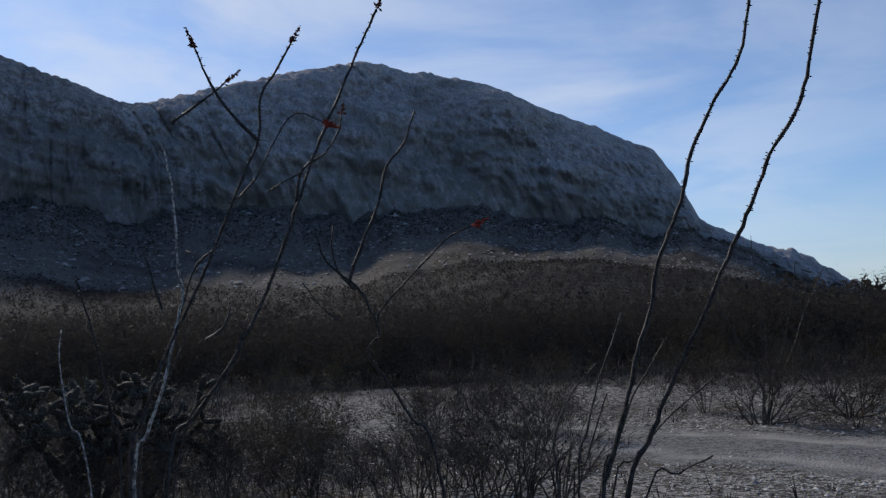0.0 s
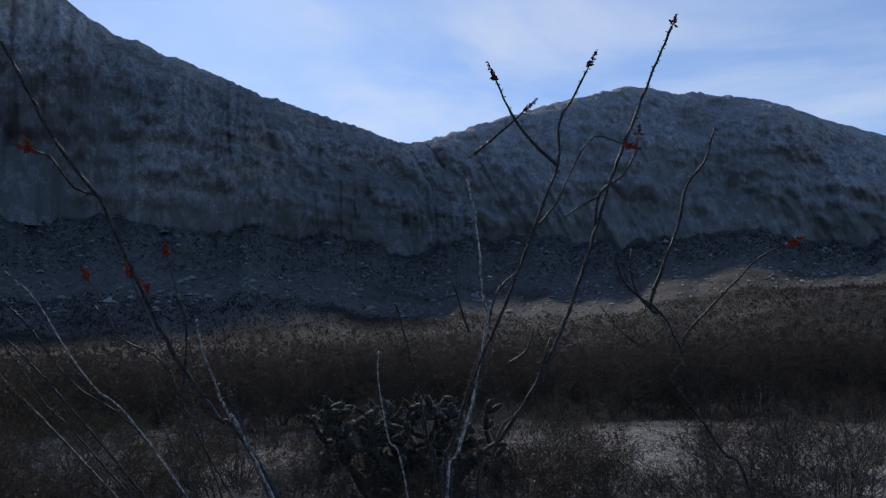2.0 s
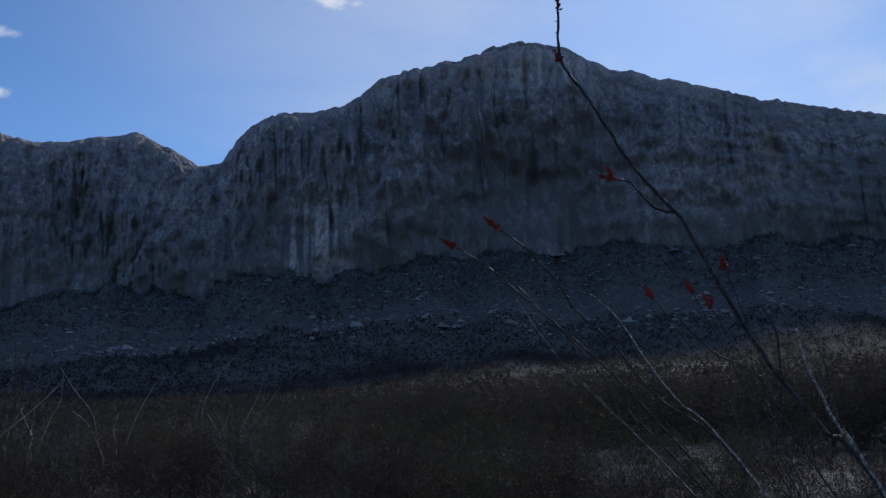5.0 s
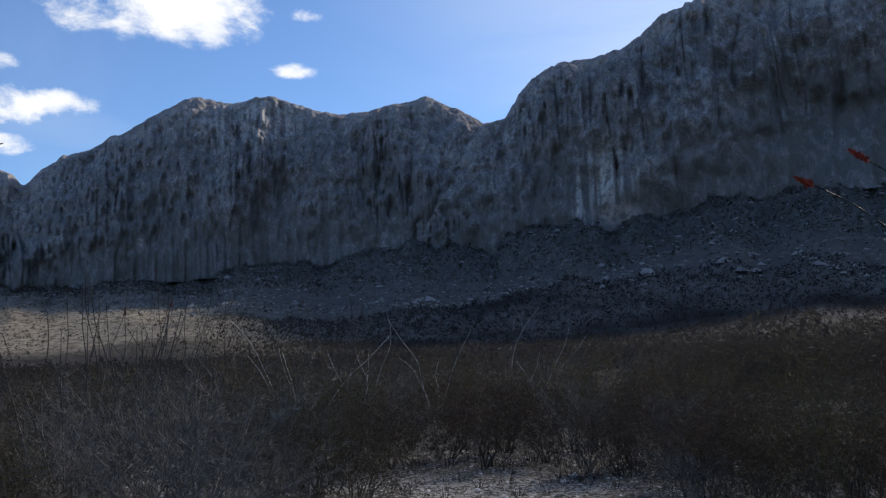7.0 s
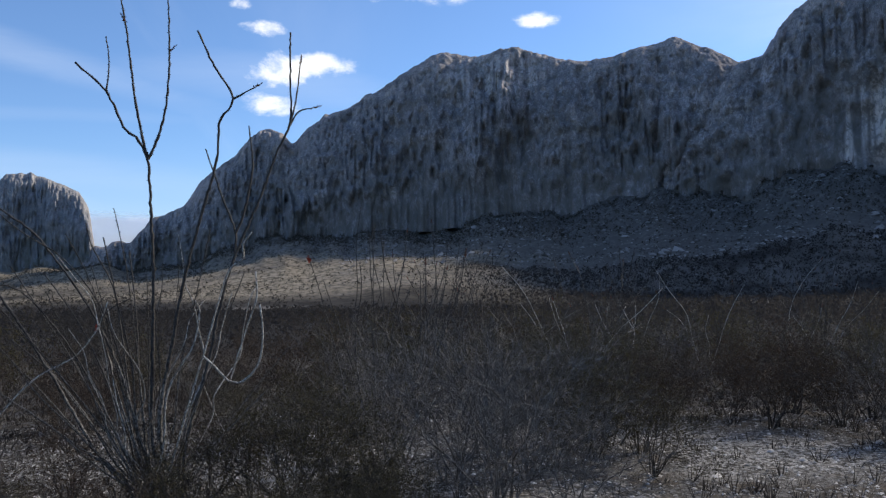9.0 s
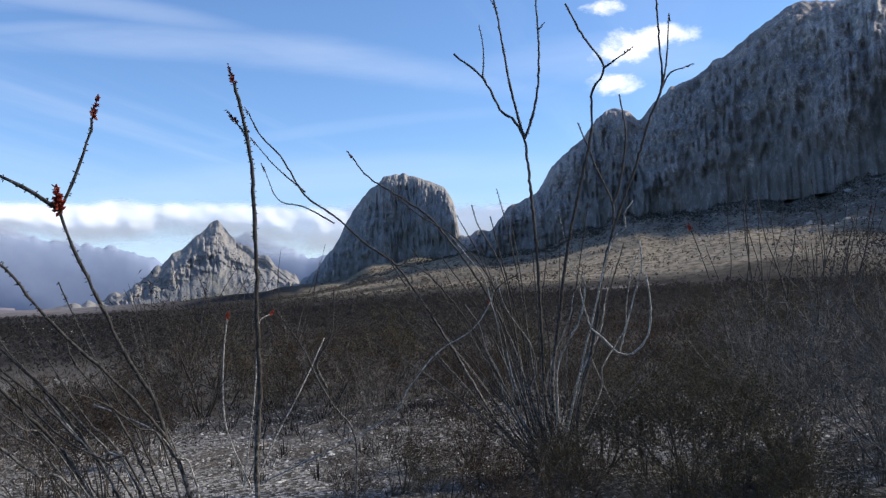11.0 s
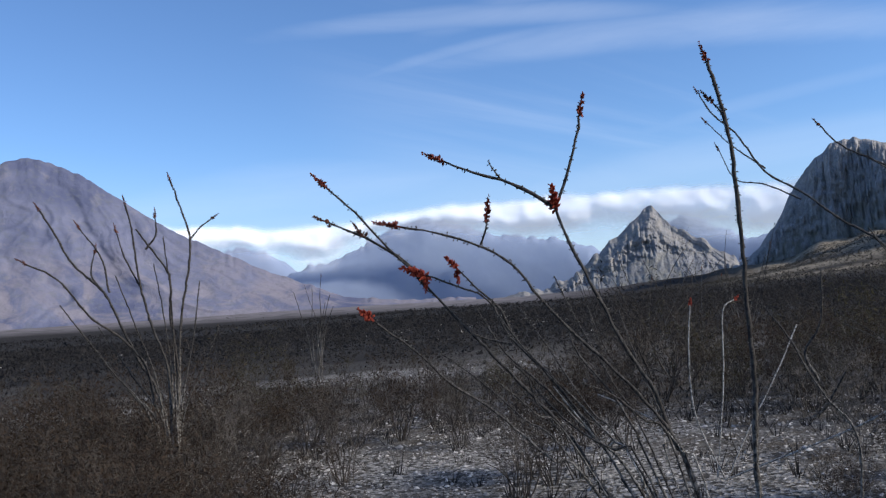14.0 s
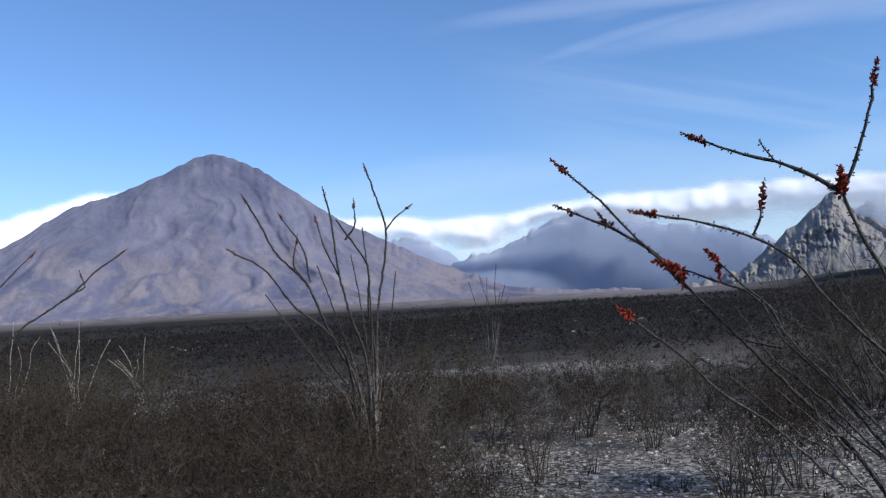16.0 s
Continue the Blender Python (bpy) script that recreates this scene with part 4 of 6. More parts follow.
# ---------------------------------------------------------------- shrubs
def shrub_meshes(seed, tall, wide, stems, fork, leaves, twig_mat, leaf_mat, curl=0.22, leaf_size=0.02, thick=0.011, tips=4, light=False):
    """Branches and foliage of one shrub: three orders of twigs as tubes, the last as thin blades."""
    rng = random.Random(seed)
    verts, faces, lv, lf, tv, tf = [], [], [], [], [], []

    def leaf(p):
        a = p + Vector((rng.gauss(0, 1), rng.gauss(0, 1), rng.gauss(0, 1))) * 0.04
        u = spread(rng, Vector((0, 0, 0.3)), 1.0) * leaf_size * rng.uniform(0.6, 1.5)
        w = u.cross(spread(rng, Vector((0, 0, 1)), 1.0)) * 0.4
        i = len(lv)
        lv.extend([a - u, a + w, a + u])
        lf.append((i, i + 1, i + 2))

    def grow(p, d, length, r, level):
        n = (4, 3, 2)[level]
        pts, radii = [p], [r]
        for k in range(n):
            d = spread(rng, d, curl)
            d.z += 0.05
            d.normalize()
            p = p + d * length / n
            pts.append(p)
            radii.append(r * (1 - 0.55 * (k + 1) / n))
            if level < 2 and k >= (1 if level == 0 else 0):
                for q in range(fork):
                    if rng.random() < 0.68:
                        grow(p, spread(rng, d, 0.5), length * rng.uniform(0.45, 0.75), radii[-1] * 0.65, level + 1)
            elif level == 2:
                for q in range(tips):
                    e = p + spread(rng, d, 0.45) * length * rng.uniform(0.35, 0.8)
                    w = (e - p).cross(Vector((rng.gauss(0, 1), rng.gauss(0, 1), 0.3))).normalized() * max(0.0016, radii[-1] * 0.5)
                    i = len(verts)
                    verts.extend([p - w, p + w, e])
                    faces.append((i, i + 1, i + 2))
                    for s in range(leaves):
                        leaf(p.lerp(e, rng.random()))
        if light and level == 2:
            w = (pts[-1] - pts[0]).cross(Vector((rng.gauss(0, 1), rng.gauss(0, 1), 0.3))).normalized() * r
            i = len(verts)
            verts.extend([pts[0] - w, pts[0] + w, pts[-1]])
            faces.append((i, i + 1, i + 2))
        elif level == 0:
            tube(tv, tf, pts, radii, 4)
        else:
            tube(verts, faces, pts, radii, 3)

    for s in range(stems):
        a = rng.uniform(0, 2 * math.pi)
        out = rng.uniform(0.1, 1.0) * wide / tall
        d = Vector((math.cos(a) * out, math.sin(a) * out, 1)).normalized()
        grow(Vector((math.cos(a), math.sin(a), 0)) * rng.uniform(0.01, 0.12) + Vector((0, 0, -0.03)), d, tall * rng.uniform(0.45, 0.68), thick * rng.uniform(0.6, 1.1), 0)
    return mesh_from("trunk", tv, tf, twig_mat), mesh_from("crown", verts, faces, twig_mat), (mesh_from("foliage", lv, lf, leaf_mat) if lv else None)


def shrub_kinds(stems, tips, leaves, fat, light=False):
    return {
        "grey": [shrub_meshes(s, 1.25, 0.75, stems + 1, 2, 0, GREY_TWIG, OLIVE_LEAF, 0.3, 0.02, 0.009 * fat, tips + 2, light) for s in (1, 2, 3)],
        "brown": [shrub_meshes(s, 1.15, 0.8, stems, 2, leaves, BROWN_TWIG, BROWN_LEAF, 0.24, 0.022 * fat, 0.011 * fat, tips, light) for s in (11, 12, 13, 14)],
        "olive": [shrub_meshes(s, 1.3, 0.85, stems, 2, leaves, BROWN_TWIG, OLIVE_LEAF, 0.24, 0.021 * fat, 0.011 * fat, tips, light) for s in (21, 22, 23)],
        "thicket": [shrub_meshes(s, 2.1, 1.5, stems + 2, 2, leaves, BROWN_TWIG, DARK_LEAF, 0.26, 0.03 * fat, 0.017, tips, light) for s in (31, 32, 33)],
        "spreading": [shrub_meshes(s, 1.0, 1.9, stems + 8, 2, 1 if leaves else 0, BROWN_TWIG, DARK_LEAF, 0.2, 0.018, 0.013 * fat, tips + 1, light) for s in (51, 52)],
        "sapling": [shrub_meshes(s, 1.05, 0.75, stems + 2, 2, 0, BROWN_TWIG, OLIVE_LEAF, 0.18, 0.02, 0.010 * fat, tips, light) for s in (41, 42, 43)],
    }


SHRUB_NAMES = {
    "grey": ("leafless grey twiggy desert shrub", "leafless shrubs"), "brown": ("brown dry desert bush with sparse dull leaves", "dry bushes"),
    "olive": ("dark olive creosote bush with small leaves", "creosote bushes"), "thicket": ("tall dark mesquite thicket bush", "mesquite thicket"),
    "spreading": ("wide low bush of dark arching bare branches", "spreading bushes"),
    "sapling": ("dark bare shrub of thin upright twigs", "bare twig shrubs")}
SHRUBS = shrub_kinds(10, 4, 3, 1.0)
FAR_SHRUBS = shrub_kinds(4, 3, 2, 1.8, True)
first_shrub = {}
shrub_rng = random.Random(77)


def shrub(kind, x, y, size=1.0):
    (label, group), meshes = SHRUB_NAMES[kind], SHRUBS[kind]
    k = shrub_rng.randrange(len(meshes))
    z = float(ground_height(x, y))
    m = pose(x, y, z, shrub_rng.uniform(-4, 4), shrub_rng.uniform(-4, 4), shrub_rng.uniform(0, 360))
    if (kind, k) not in first_shrub:
        ob = new("shrub", None)
        tagged(ob, label, "shrub", group)
        for me in meshes[k]:
            if me:
                piece = new(me.name.split(".")[0], me)
                piece.parent = ob
        first_shrub[kind, k] = ob
        ob.matrix_basis = m
    else:
        ob = copy_thing(first_shrub[kind, k], m)
    s = size * shrub_rng.uniform(0.92, 1.08)
    ob.scale = (s, s, s * shrub_rng.uniform(0.9, 1.1))
    return ob


def polar(b, d):
    v = toward(b) * d
    return v.x, v.y


# ---------------------------------------------------------------- the measured ocotillos
oc = ocotillo((-1.12, 3.04, 0), "tall thorny ocotillo with bent grey canes and dry tips")
stem(oc, 11, 0.45, "0b", [(-1.08, 3.09, 0.00), (-1.02, 3.09, 1.12), (-0.94, 3.14, 1.29), (-0.82, 3.19, 1.47), (-0.72, 3.23, 1.66), (-0.65, 3.27, 1.84), (-0.57, 3.30, 2.06), (-0.51, 3.33, 2.25), (-0.45, 3.36, 2.41), (-0.37, 3.39, 2.60), (-0.29, 3.42, 2.79), (-0.22, 3.44, 2.94)])
stem(oc, 6, 0.45, "0b", [(-0.57, 3.32, 2.09), (-0.54, 3.33, 2.24), (-0.45, 3.35, 2.31), (-0.39, 3.37, 2.41), (-0.38, 3.39, 2.48)])
stem(oc, 4, 0.45, "", [(-0.54, 3.32, 2.23), (-0.61, 3.33, 2.20), (-0.69, 3.35, 2.16)])
stem(oc, 9, 0.45, "0s", [(-1.12, 3.01, 0.00), (-1.13, 3.02, 1.11), (-1.09, 3.03, 1.30), (-1.02, 3.04, 1.50), (-0.93, 3.05, 1.69), (-0.87, 3.06, 1.82), (-0.80, 3.07, 1.98), (-0.73, 3.07, 2.15), (-0.66, 3.08, 2.32), (-0.65, 3.07, 2.47), (-0.60, 3.07, 2.55), (-0.53, 3.07, 2.67)])
stem(oc, 7, 0.45, "0s", [(-0.66, 3.07, 2.31), (-0.75, 3.05, 2.41), (-0.82, 3.03, 2.52), (-0.87, 3.01, 2.65)])
stem(oc, 4, 0.45, "0r", [(-0.74, 3.06, 2.09), (-0.67, 3.07, 2.17), (-0.60, 3.07, 2.30), (-0.52, 3.08, 2.41), (-0.41, 3.08, 2.37)])
stem(oc, 6, 0.45, "0s", [(-1.01, 3.15, 2.41), (-0.92, 3.19, 2.49), (-0.82, 3.22, 2.58)])
stem(oc, 9, 0.45, "", [(-1.09, 3.01, 0.00), (-1.13, 3.05, 1.09), (-1.09, 3.08, 1.25), (-1.04, 3.11, 1.42), (-1.01, 3.14, 1.59), (-0.98, 3.17, 1.76), (-1.00, 3.18, 1.85), (-1.01, 3.19, 2.01), (-1.03, 3.20, 2.20), (-1.06, 3.21, 2.33)], True)
stem(oc, 8, 0.45, "", [(-1.06, 3.09, 0.00), (-1.15, 3.07, 1.08), (-1.13, 3.12, 1.24), (-1.09, 3.18, 1.43), (-1.06, 3.24, 1.56), (-1.03, 3.29, 1.68), (-0.98, 3.34, 1.87), (-0.90, 3.41, 1.96)])
stem(oc, 4, 0.45, "", [(-0.97, 3.31, 1.87), (-0.97, 3.35, 1.91), (-1.03, 3.38, 1.94)])
stem(oc, 6, 0.45, "", [(-0.90, 3.18, 1.58), (-0.84, 3.20, 1.62), (-0.81, 3.22, 1.71)])
stem(oc, 6, 0.45, "", [(-1.05, 3.14, 1.70), (-1.07, 3.14, 1.76), (-1.11, 3.14, 1.90)])
stem(oc, 7, 0.45, "", [(-1.15, 3.02, 0.00), (-1.15, 2.98, 1.14), (-1.16, 2.94, 1.30), (-1.18, 2.89, 1.51), (-1.20, 2.84, 1.67), (-1.22, 2.79, 1.80)])
stem(oc, 5, 0.45, "", [(-1.15, 3.01, 0.00), (-1.29, 3.04, 1.13), (-1.37, 3.08, 1.29), (-1.42, 3.12, 1.46), (-1.45, 3.17, 1.55), (-1.47, 3.23, 1.64)], True)
stem(oc, 6, 0.45, "", [(-1.14, 3.09, 0.00), (-1.12, 3.09, 1.19), (-1.07, 3.16, 1.37), (-1.03, 3.22, 1.50), (-0.99, 3.28, 1.63)])
stem(oc, 6, 0.45, "", [(-1.16, 3.00, 0.00), (-0.97, 3.11, 1.21), (-0.85, 3.16, 1.39), (-0.80, 3.20, 1.51), (-0.75, 3.24, 1.67)])
oc = ocotillo((0.06, 3.39, 0), "thorny ocotillo with a forked crooked cane")
stem(oc, 9, 0.45, "", [(0.09, 3.40, 0.00), (-0.05, 3.39, 1.06), (-0.14, 3.40, 1.22), (-0.23, 3.39, 1.37), (-0.31, 3.39, 1.50), (-0.26, 3.39, 1.56), (-0.29, 3.39, 1.67), (-0.34, 3.39, 1.76), (-0.46, 3.38, 1.87), (-0.50, 3.38, 1.99)])
stem(oc, 8, 0.45, "0n", [(-0.35, 3.46, 1.76), (-0.38, 3.47, 1.79), (-0.31, 3.47, 1.97), (-0.25, 3.48, 2.11), (-0.21, 3.49, 2.27), (-0.13, 3.49, 2.37), (-0.08, 3.50, 2.51)])
stem(oc, 5, 0.45, "0r", [(-0.26, 3.32, 1.62), (-0.24, 3.31, 1.67), (-0.10, 3.31, 1.81), (0.04, 3.30, 1.94), (0.14, 3.28, 1.98)])
stem(oc, 5, 0.45, "", [(-0.38, 3.46, 1.78), (-0.43, 3.47, 1.84), (-0.45, 3.47, 1.94), (-0.44, 3.48, 2.03)])
stem(oc, 4, 0.45, "", [(-0.43, 3.46, 1.63), (-0.50, 3.46, 1.69), (-0.58, 3.47, 1.80)])
oc = ocotillo((0.43, 3.08, 0), "ocotillo with two tall wavy thorny canes")
stem(oc, 12, 0.45, "0n", [(0.45, 3.08, 0.00), (0.54, 3.07, 0.91), (0.57, 3.08, 1.03), (0.65, 3.08, 1.26), (0.71, 3.09, 1.46), (0.77, 3.09, 1.62), (0.80, 3.10, 1.76), (0.86, 3.10, 1.90), (0.92, 3.09, 2.05), (0.96, 3.10, 2.19), (1.06, 3.08, 2.39), (1.16, 3.06, 2.55), (1.20, 3.06, 2.72), (1.25, 3.06, 2.95)])
stem(oc, 12, 0.45, "0n", [(0.46, 3.02, 0.00), (0.63, 3.03, 0.96), (0.71, 3.01, 1.15), (0.78, 2.98, 1.32), (0.84, 2.96, 1.44), (0.91, 2.92, 1.59), (0.97, 2.90, 1.72), (1.03, 2.87, 1.85), (1.09, 2.83, 1.99), (1.14, 2.81, 2.12), (1.23, 2.76, 2.27), (1.27, 2.73, 2.44), (1.31, 2.70, 2.64)])
stem(oc, 6, 0.45, "", [(0.46, 3.09, 0.00), (0.59, 3.10, 0.96), (0.68, 3.13, 1.07), (0.82, 3.15, 1.21), (1.00, 3.15, 1.35)])
stem(oc, 6, 0.45, "", [(0.40, 3.02, 0.00), (0.54, 3.08, 0.97), (0.61, 3.09, 1.12), (0.68, 3.09, 1.30), (0.75, 3.10, 1.40), (0.82, 3.10, 1.51)])
stem(oc, 6, 0.45, "", [(0.48, 3.02, 0.00), (0.68, 2.96, 0.97), (0.77, 2.87, 1.06), (0.86, 2.77, 1.13)])
stem(oc, 7, 0.45, "", [(0.46, 3.11, 0.00), (0.47, 3.13, 0.98), (0.52, 3.18, 1.17), (0.58, 3.24, 1.33), (0.65, 3.28, 1.48), (0.71, 3.33, 1.61)])
stem(oc, 6, 0.45, "", [(0.41, 3.08, 0.00), (0.40, 3.16, 0.96), (0.40, 3.23, 1.13), (0.48, 3.30, 1.29), (0.60, 3.35, 1.41)])
stem(oc, 6, 0.45, "", [(0.48, 3.06, 0.00), (0.44, 3.05, 0.96), (0.48, 3.02, 1.08), (0.52, 2.99, 1.20), (0.56, 2.95, 1.33)])
oc = ocotillo((-1.22, 2.97, 0), "leaning thorny ocotillo cane with a flower spike on top")
stem(oc, 12, 0.45, "0s 1r", [(-1.14, 3.04, 0.00), (-1.80, 2.81, 1.25), (-1.92, 2.75, 1.40), (-2.01, 2.70, 1.55), (-2.09, 2.66, 1.70), (-2.17, 2.62, 1.88), (-2.23, 2.58, 2.04), (-2.30, 2.53, 2.23), (-2.38, 2.48, 2.35), (-2.47, 2.42, 2.52), (-2.57, 2.34, 2.77), (-2.64, 2.28, 2.93), (-2.64, 2.28, 3.15)])
stem(oc, 6, 0.45, "0r", [(-2.32, 2.54, 2.25), (-2.39, 2.49, 2.28), (-2.46, 2.45, 2.39), (-2.51, 2.41, 2.41)])
stem(oc, 9, 0.45, "", [(-1.27, 3.06, 0.00), (-1.79, 2.76, 1.28), (-1.84, 2.69, 1.42), (-1.88, 2.61, 1.61), (-1.88, 2.57, 1.68), (-1.87, 2.53, 1.76)], True)
stem(oc, 6, 0.45, "", [(-2.11, 2.79, 1.48), (-2.11, 2.81, 1.64), (-2.12, 2.82, 1.78), (-2.16, 2.81, 1.88)])
stem(oc, 6, 0.45, "", [(-1.21, 2.92, 0.00), (-1.96, 2.77, 1.24), (-2.09, 2.77, 1.46), (-2.19, 2.77, 1.62), (-2.34, 2.73, 1.71), (-2.47, 2.71, 1.85)])
stem(oc, 5, 0.45, "", [(-1.23, 2.84, 0.00), (-1.86, 2.85, 1.31), (-1.96, 2.88, 1.50), (-2.00, 2.94, 1.63), (-2.07, 2.99, 1.78)])
oc = ocotillo((-2.00, 3.70, 0), "leaning ocotillo with thin canes and scarlet flowers")
stem(oc, 8, 0.45, "0R", [(-2.02, 3.75, 0.00), (-2.91, 3.43, 1.13), (-3.12, 3.32, 1.42), (-3.32, 3.20, 1.69), (-3.50, 3.08, 1.90), (-3.66, 2.97, 2.08), (-3.83, 2.84, 2.28), (-3.96, 2.74, 2.39)])
stem(oc, 8, 0.45, "0R", [(-1.95, 3.83, 0.00), (-2.72, 3.52, 1.13), (-2.88, 3.40, 1.37), (-3.06, 3.26, 1.54), (-3.22, 3.12, 1.83), (-3.33, 3.01, 1.98), (-3.38, 2.95, 2.12), (-3.48, 2.85, 2.30), (-3.58, 2.73, 2.43)])
stem(oc, 7, 0.45, "", [(-2.03, 3.84, 0.00), (-2.77, 3.44, 1.26), (-2.93, 3.27, 1.51), (-3.01, 3.15, 1.71), (-3.08, 3.03, 1.93), (-3.14, 2.91, 2.05)], True)
stem(oc, 7, 0.45, "", [(-2.03, 3.71, 0.00), (-3.03, 3.39, 1.19), (-3.26, 3.30, 1.45), (-3.44, 3.23, 1.72), (-3.65, 3.14, 1.97), (-3.82, 3.07, 2.17)])
stem(oc, 5, 0.45, "0R", [(-1.98, 3.64, 0.00), (-2.81, 3.70, 1.20), (-3.03, 3.80, 1.53), (-3.30, 3.84, 1.86), (-3.54, 3.90, 2.12)])
stem(oc, 5, 0.45, "0R", [(-2.01, 3.62, 0.00), (-2.74, 3.75, 1.17), (-2.92, 3.87, 1.50), (-3.14, 3.96, 1.82), (-3.36, 4.04, 2.13)])
stem(oc, 5, 0.45, "0R", [(-2.03, 3.61, 0.00), (-2.67, 3.79, 1.17), (-2.82, 3.94, 1.49), (-3.00, 4.05, 1.85), (-3.20, 4.16, 2.26)])
stem(oc, 5, 0.45, "0R", [(-2.02, 3.63, 0.00), (-2.67, 3.73, 1.15), (-2.79, 3.84, 1.40), (-2.97, 3.89, 1.72), (-3.17, 3.94, 2.02)])
stem(oc, 5, 0.45, "", [(-1.99, 3.69, 0.00), (-3.10, 3.39, 1.16), (-3.38, 3.31, 1.45), (-3.60, 3.27, 1.66), (-3.80, 3.24, 1.86)])
stem(oc, 5, 0.45, "", [(-1.98, 3.68, 0.00), (-3.15, 3.41, 1.19), (-3.47, 3.36, 1.48), (-3.78, 3.30, 1.79), (-4.05, 3.26, 2.13)], True)
oc = ocotillo((-7.42, -2.95, 0), "large many-caned ocotillo with dry seed spikes")
stem(oc, 19, 0.45, "", [(-7.36, -2.84, 0.00), (-7.44, -3.01, 0.56), (-7.46, -3.03, 1.06), (-7.49, -3.04, 1.61), (-7.52, -3.07, 2.17), (-7.54, -3.10, 2.55), (-7.56, -3.13, 2.85), (-7.56, -3.23, 3.04), (-7.56, -3.33, 3.12), (-7.54, -3.48, 3.43), (-7.48, -3.72, 3.66)])
stem(oc, 7, 0.45, "", [(-7.50, -3.46, 3.42), (-7.54, -3.46, 3.67), (-7.57, -3.50, 3.91)])
stem(oc, 12, 0.45, "0n 1s", [(-7.53, -3.12, 2.85), (-7.52, -3.20, 3.19), (-7.51, -3.26, 3.58), (-7.51, -3.32, 4.01), (-7.50, -3.39, 4.34)])
stem(oc, 12, 0.45, "0n 1s", [(-7.53, -3.12, 2.85), (-7.57, -3.05, 3.05), (-7.59, -2.99, 3.36), (-7.61, -2.98, 3.79), (-7.62, -3.00, 4.24)])
stem(oc, 17, 0.45, "", [(-7.55, -2.80, 0.00), (-7.39, -2.94, 0.62), (-7.38, -2.85, 1.33), (-7.38, -2.75, 1.91), (-7.37, -2.62, 2.39), (-7.36, -2.51, 2.82), (-7.34, -2.48, 3.12), (-7.32, -2.37, 3.31), (-7.26, -2.51, 3.56), (-7.20, -2.63, 3.83)])
stem(oc, 9, 0.45, "0s", [(-7.33, -2.37, 3.31), (-7.31, -2.30, 3.34), (-7.29, -2.20, 3.39)])
stem(oc, 17, 0.45, "", [(-7.37, -2.75, 0.00), (-7.53, -2.77, 0.51), (-7.62, -2.63, 1.13), (-7.69, -2.55, 1.63), (-7.77, -2.44, 2.08), (-7.86, -2.27, 2.53), (-7.94, -2.14, 2.95), (-8.01, -2.02, 3.27), (-8.06, -2.03, 3.62), (-8.12, -2.04, 4.12)])
stem(oc, 9, 0.45, "0s", [(-7.99, -2.03, 3.22), (-8.07, -1.95, 3.38), (-8.14, -1.83, 3.43)])
stem(oc, 9, 0.45, "0s", [(-7.99, -2.02, 3.25), (-8.06, -1.98, 3.47), (-8.13, -1.95, 3.84)])
stem(oc, 12, 0.45, "", [(-7.85, -2.46, 2.27), (-7.89, -2.41, 2.41), (-7.94, -2.34, 2.84), (-7.97, -2.38, 3.23)])
stem(oc, 10, 0.45, "", [(-7.85, -2.47, 2.09), (-7.88, -2.47, 2.28), (-7.89, -2.59, 2.58), (-7.89, -2.74, 3.01)])
stem(oc, 14, 0.45, "0s", [(-7.64, -3.07, 0.00), (-7.44, -3.14, 0.11), (-7.42, -3.44, 0.47), (-7.39, -3.74, 0.98), (-7.34, -4.03, 1.47), (-7.30, -4.28, 1.83), (-7.26, -4.53, 2.02), (-7.19, -4.81, 2.29), (-7.12, -5.06, 2.49), (-7.08, -5.26, 2.83), (-7.04, -5.45, 3.05), (-7.04, -5.58, 3.27)])
stem(oc, 7, 0.45, "0s", [(-7.14, -5.07, 2.52), (-7.09, -5.33, 2.76), (-7.07, -5.54, 3.00)])
stem(oc, 7, 0.45, "0s", [(-7.27, -4.85, 2.23), (-7.19, -5.11, 2.39), (-7.12, -5.34, 2.47), (-7.11, -5.47, 2.74)])
stem(oc, 13, 0.45, "0s", [(-7.51, -2.96, 0.00), (-7.40, -3.11, 0.61), (-7.38, -3.28, 1.16), (-7.33, -3.48, 1.59), (-7.28, -3.69, 1.93), (-7.22, -3.90, 2.21), (-7.13, -4.16, 2.42), (-7.05, -4.38, 2.58), (-7.01, -4.50, 2.75)])
stem(oc, 10, 0.45, "", [(-7.43, -2.70, 0.00), (-7.32, -3.09, 0.32), (-7.19, -3.25, 0.73), (-7.06, -3.41, 1.14), (-6.93, -3.58, 1.47), (-6.77, -3.78, 1.75), (-6.62, -3.95, 1.80)])
stem(oc, 10, 0.6, "", [(-7.63, -3.04, 0.00), (-7.38, -2.86, 0.31), (-7.35, -2.73, 0.76), (-7.31, -2.61, 1.15), (-7.25, -2.56, 1.26), (-7.20, -2.45, 1.62), (-7.16, -2.35, 1.91), (-7.11, -2.23, 2.00), (-7.05, -2.22, 2.10), (-6.99, -2.14, 2.19)], True)
stem(oc, 9, 0.8, "", [(-7.07, -2.52, 1.25), (-7.06, -2.43, 1.17), (-7.06, -2.32, 1.06), (-7.06, -2.21, 1.06), (-7.05, -2.09, 1.20), (-7.03, -2.06, 1.44), (-7.00, -2.08, 1.64)], True)
stem(oc, 7, 0.8, "", [(-7.11, -2.32, 1.07), (-7.08, -2.26, 1.24), (-7.06, -2.18, 1.49), (-7.04, -2.11, 1.69), (-7.00, -2.11, 1.89)], True)
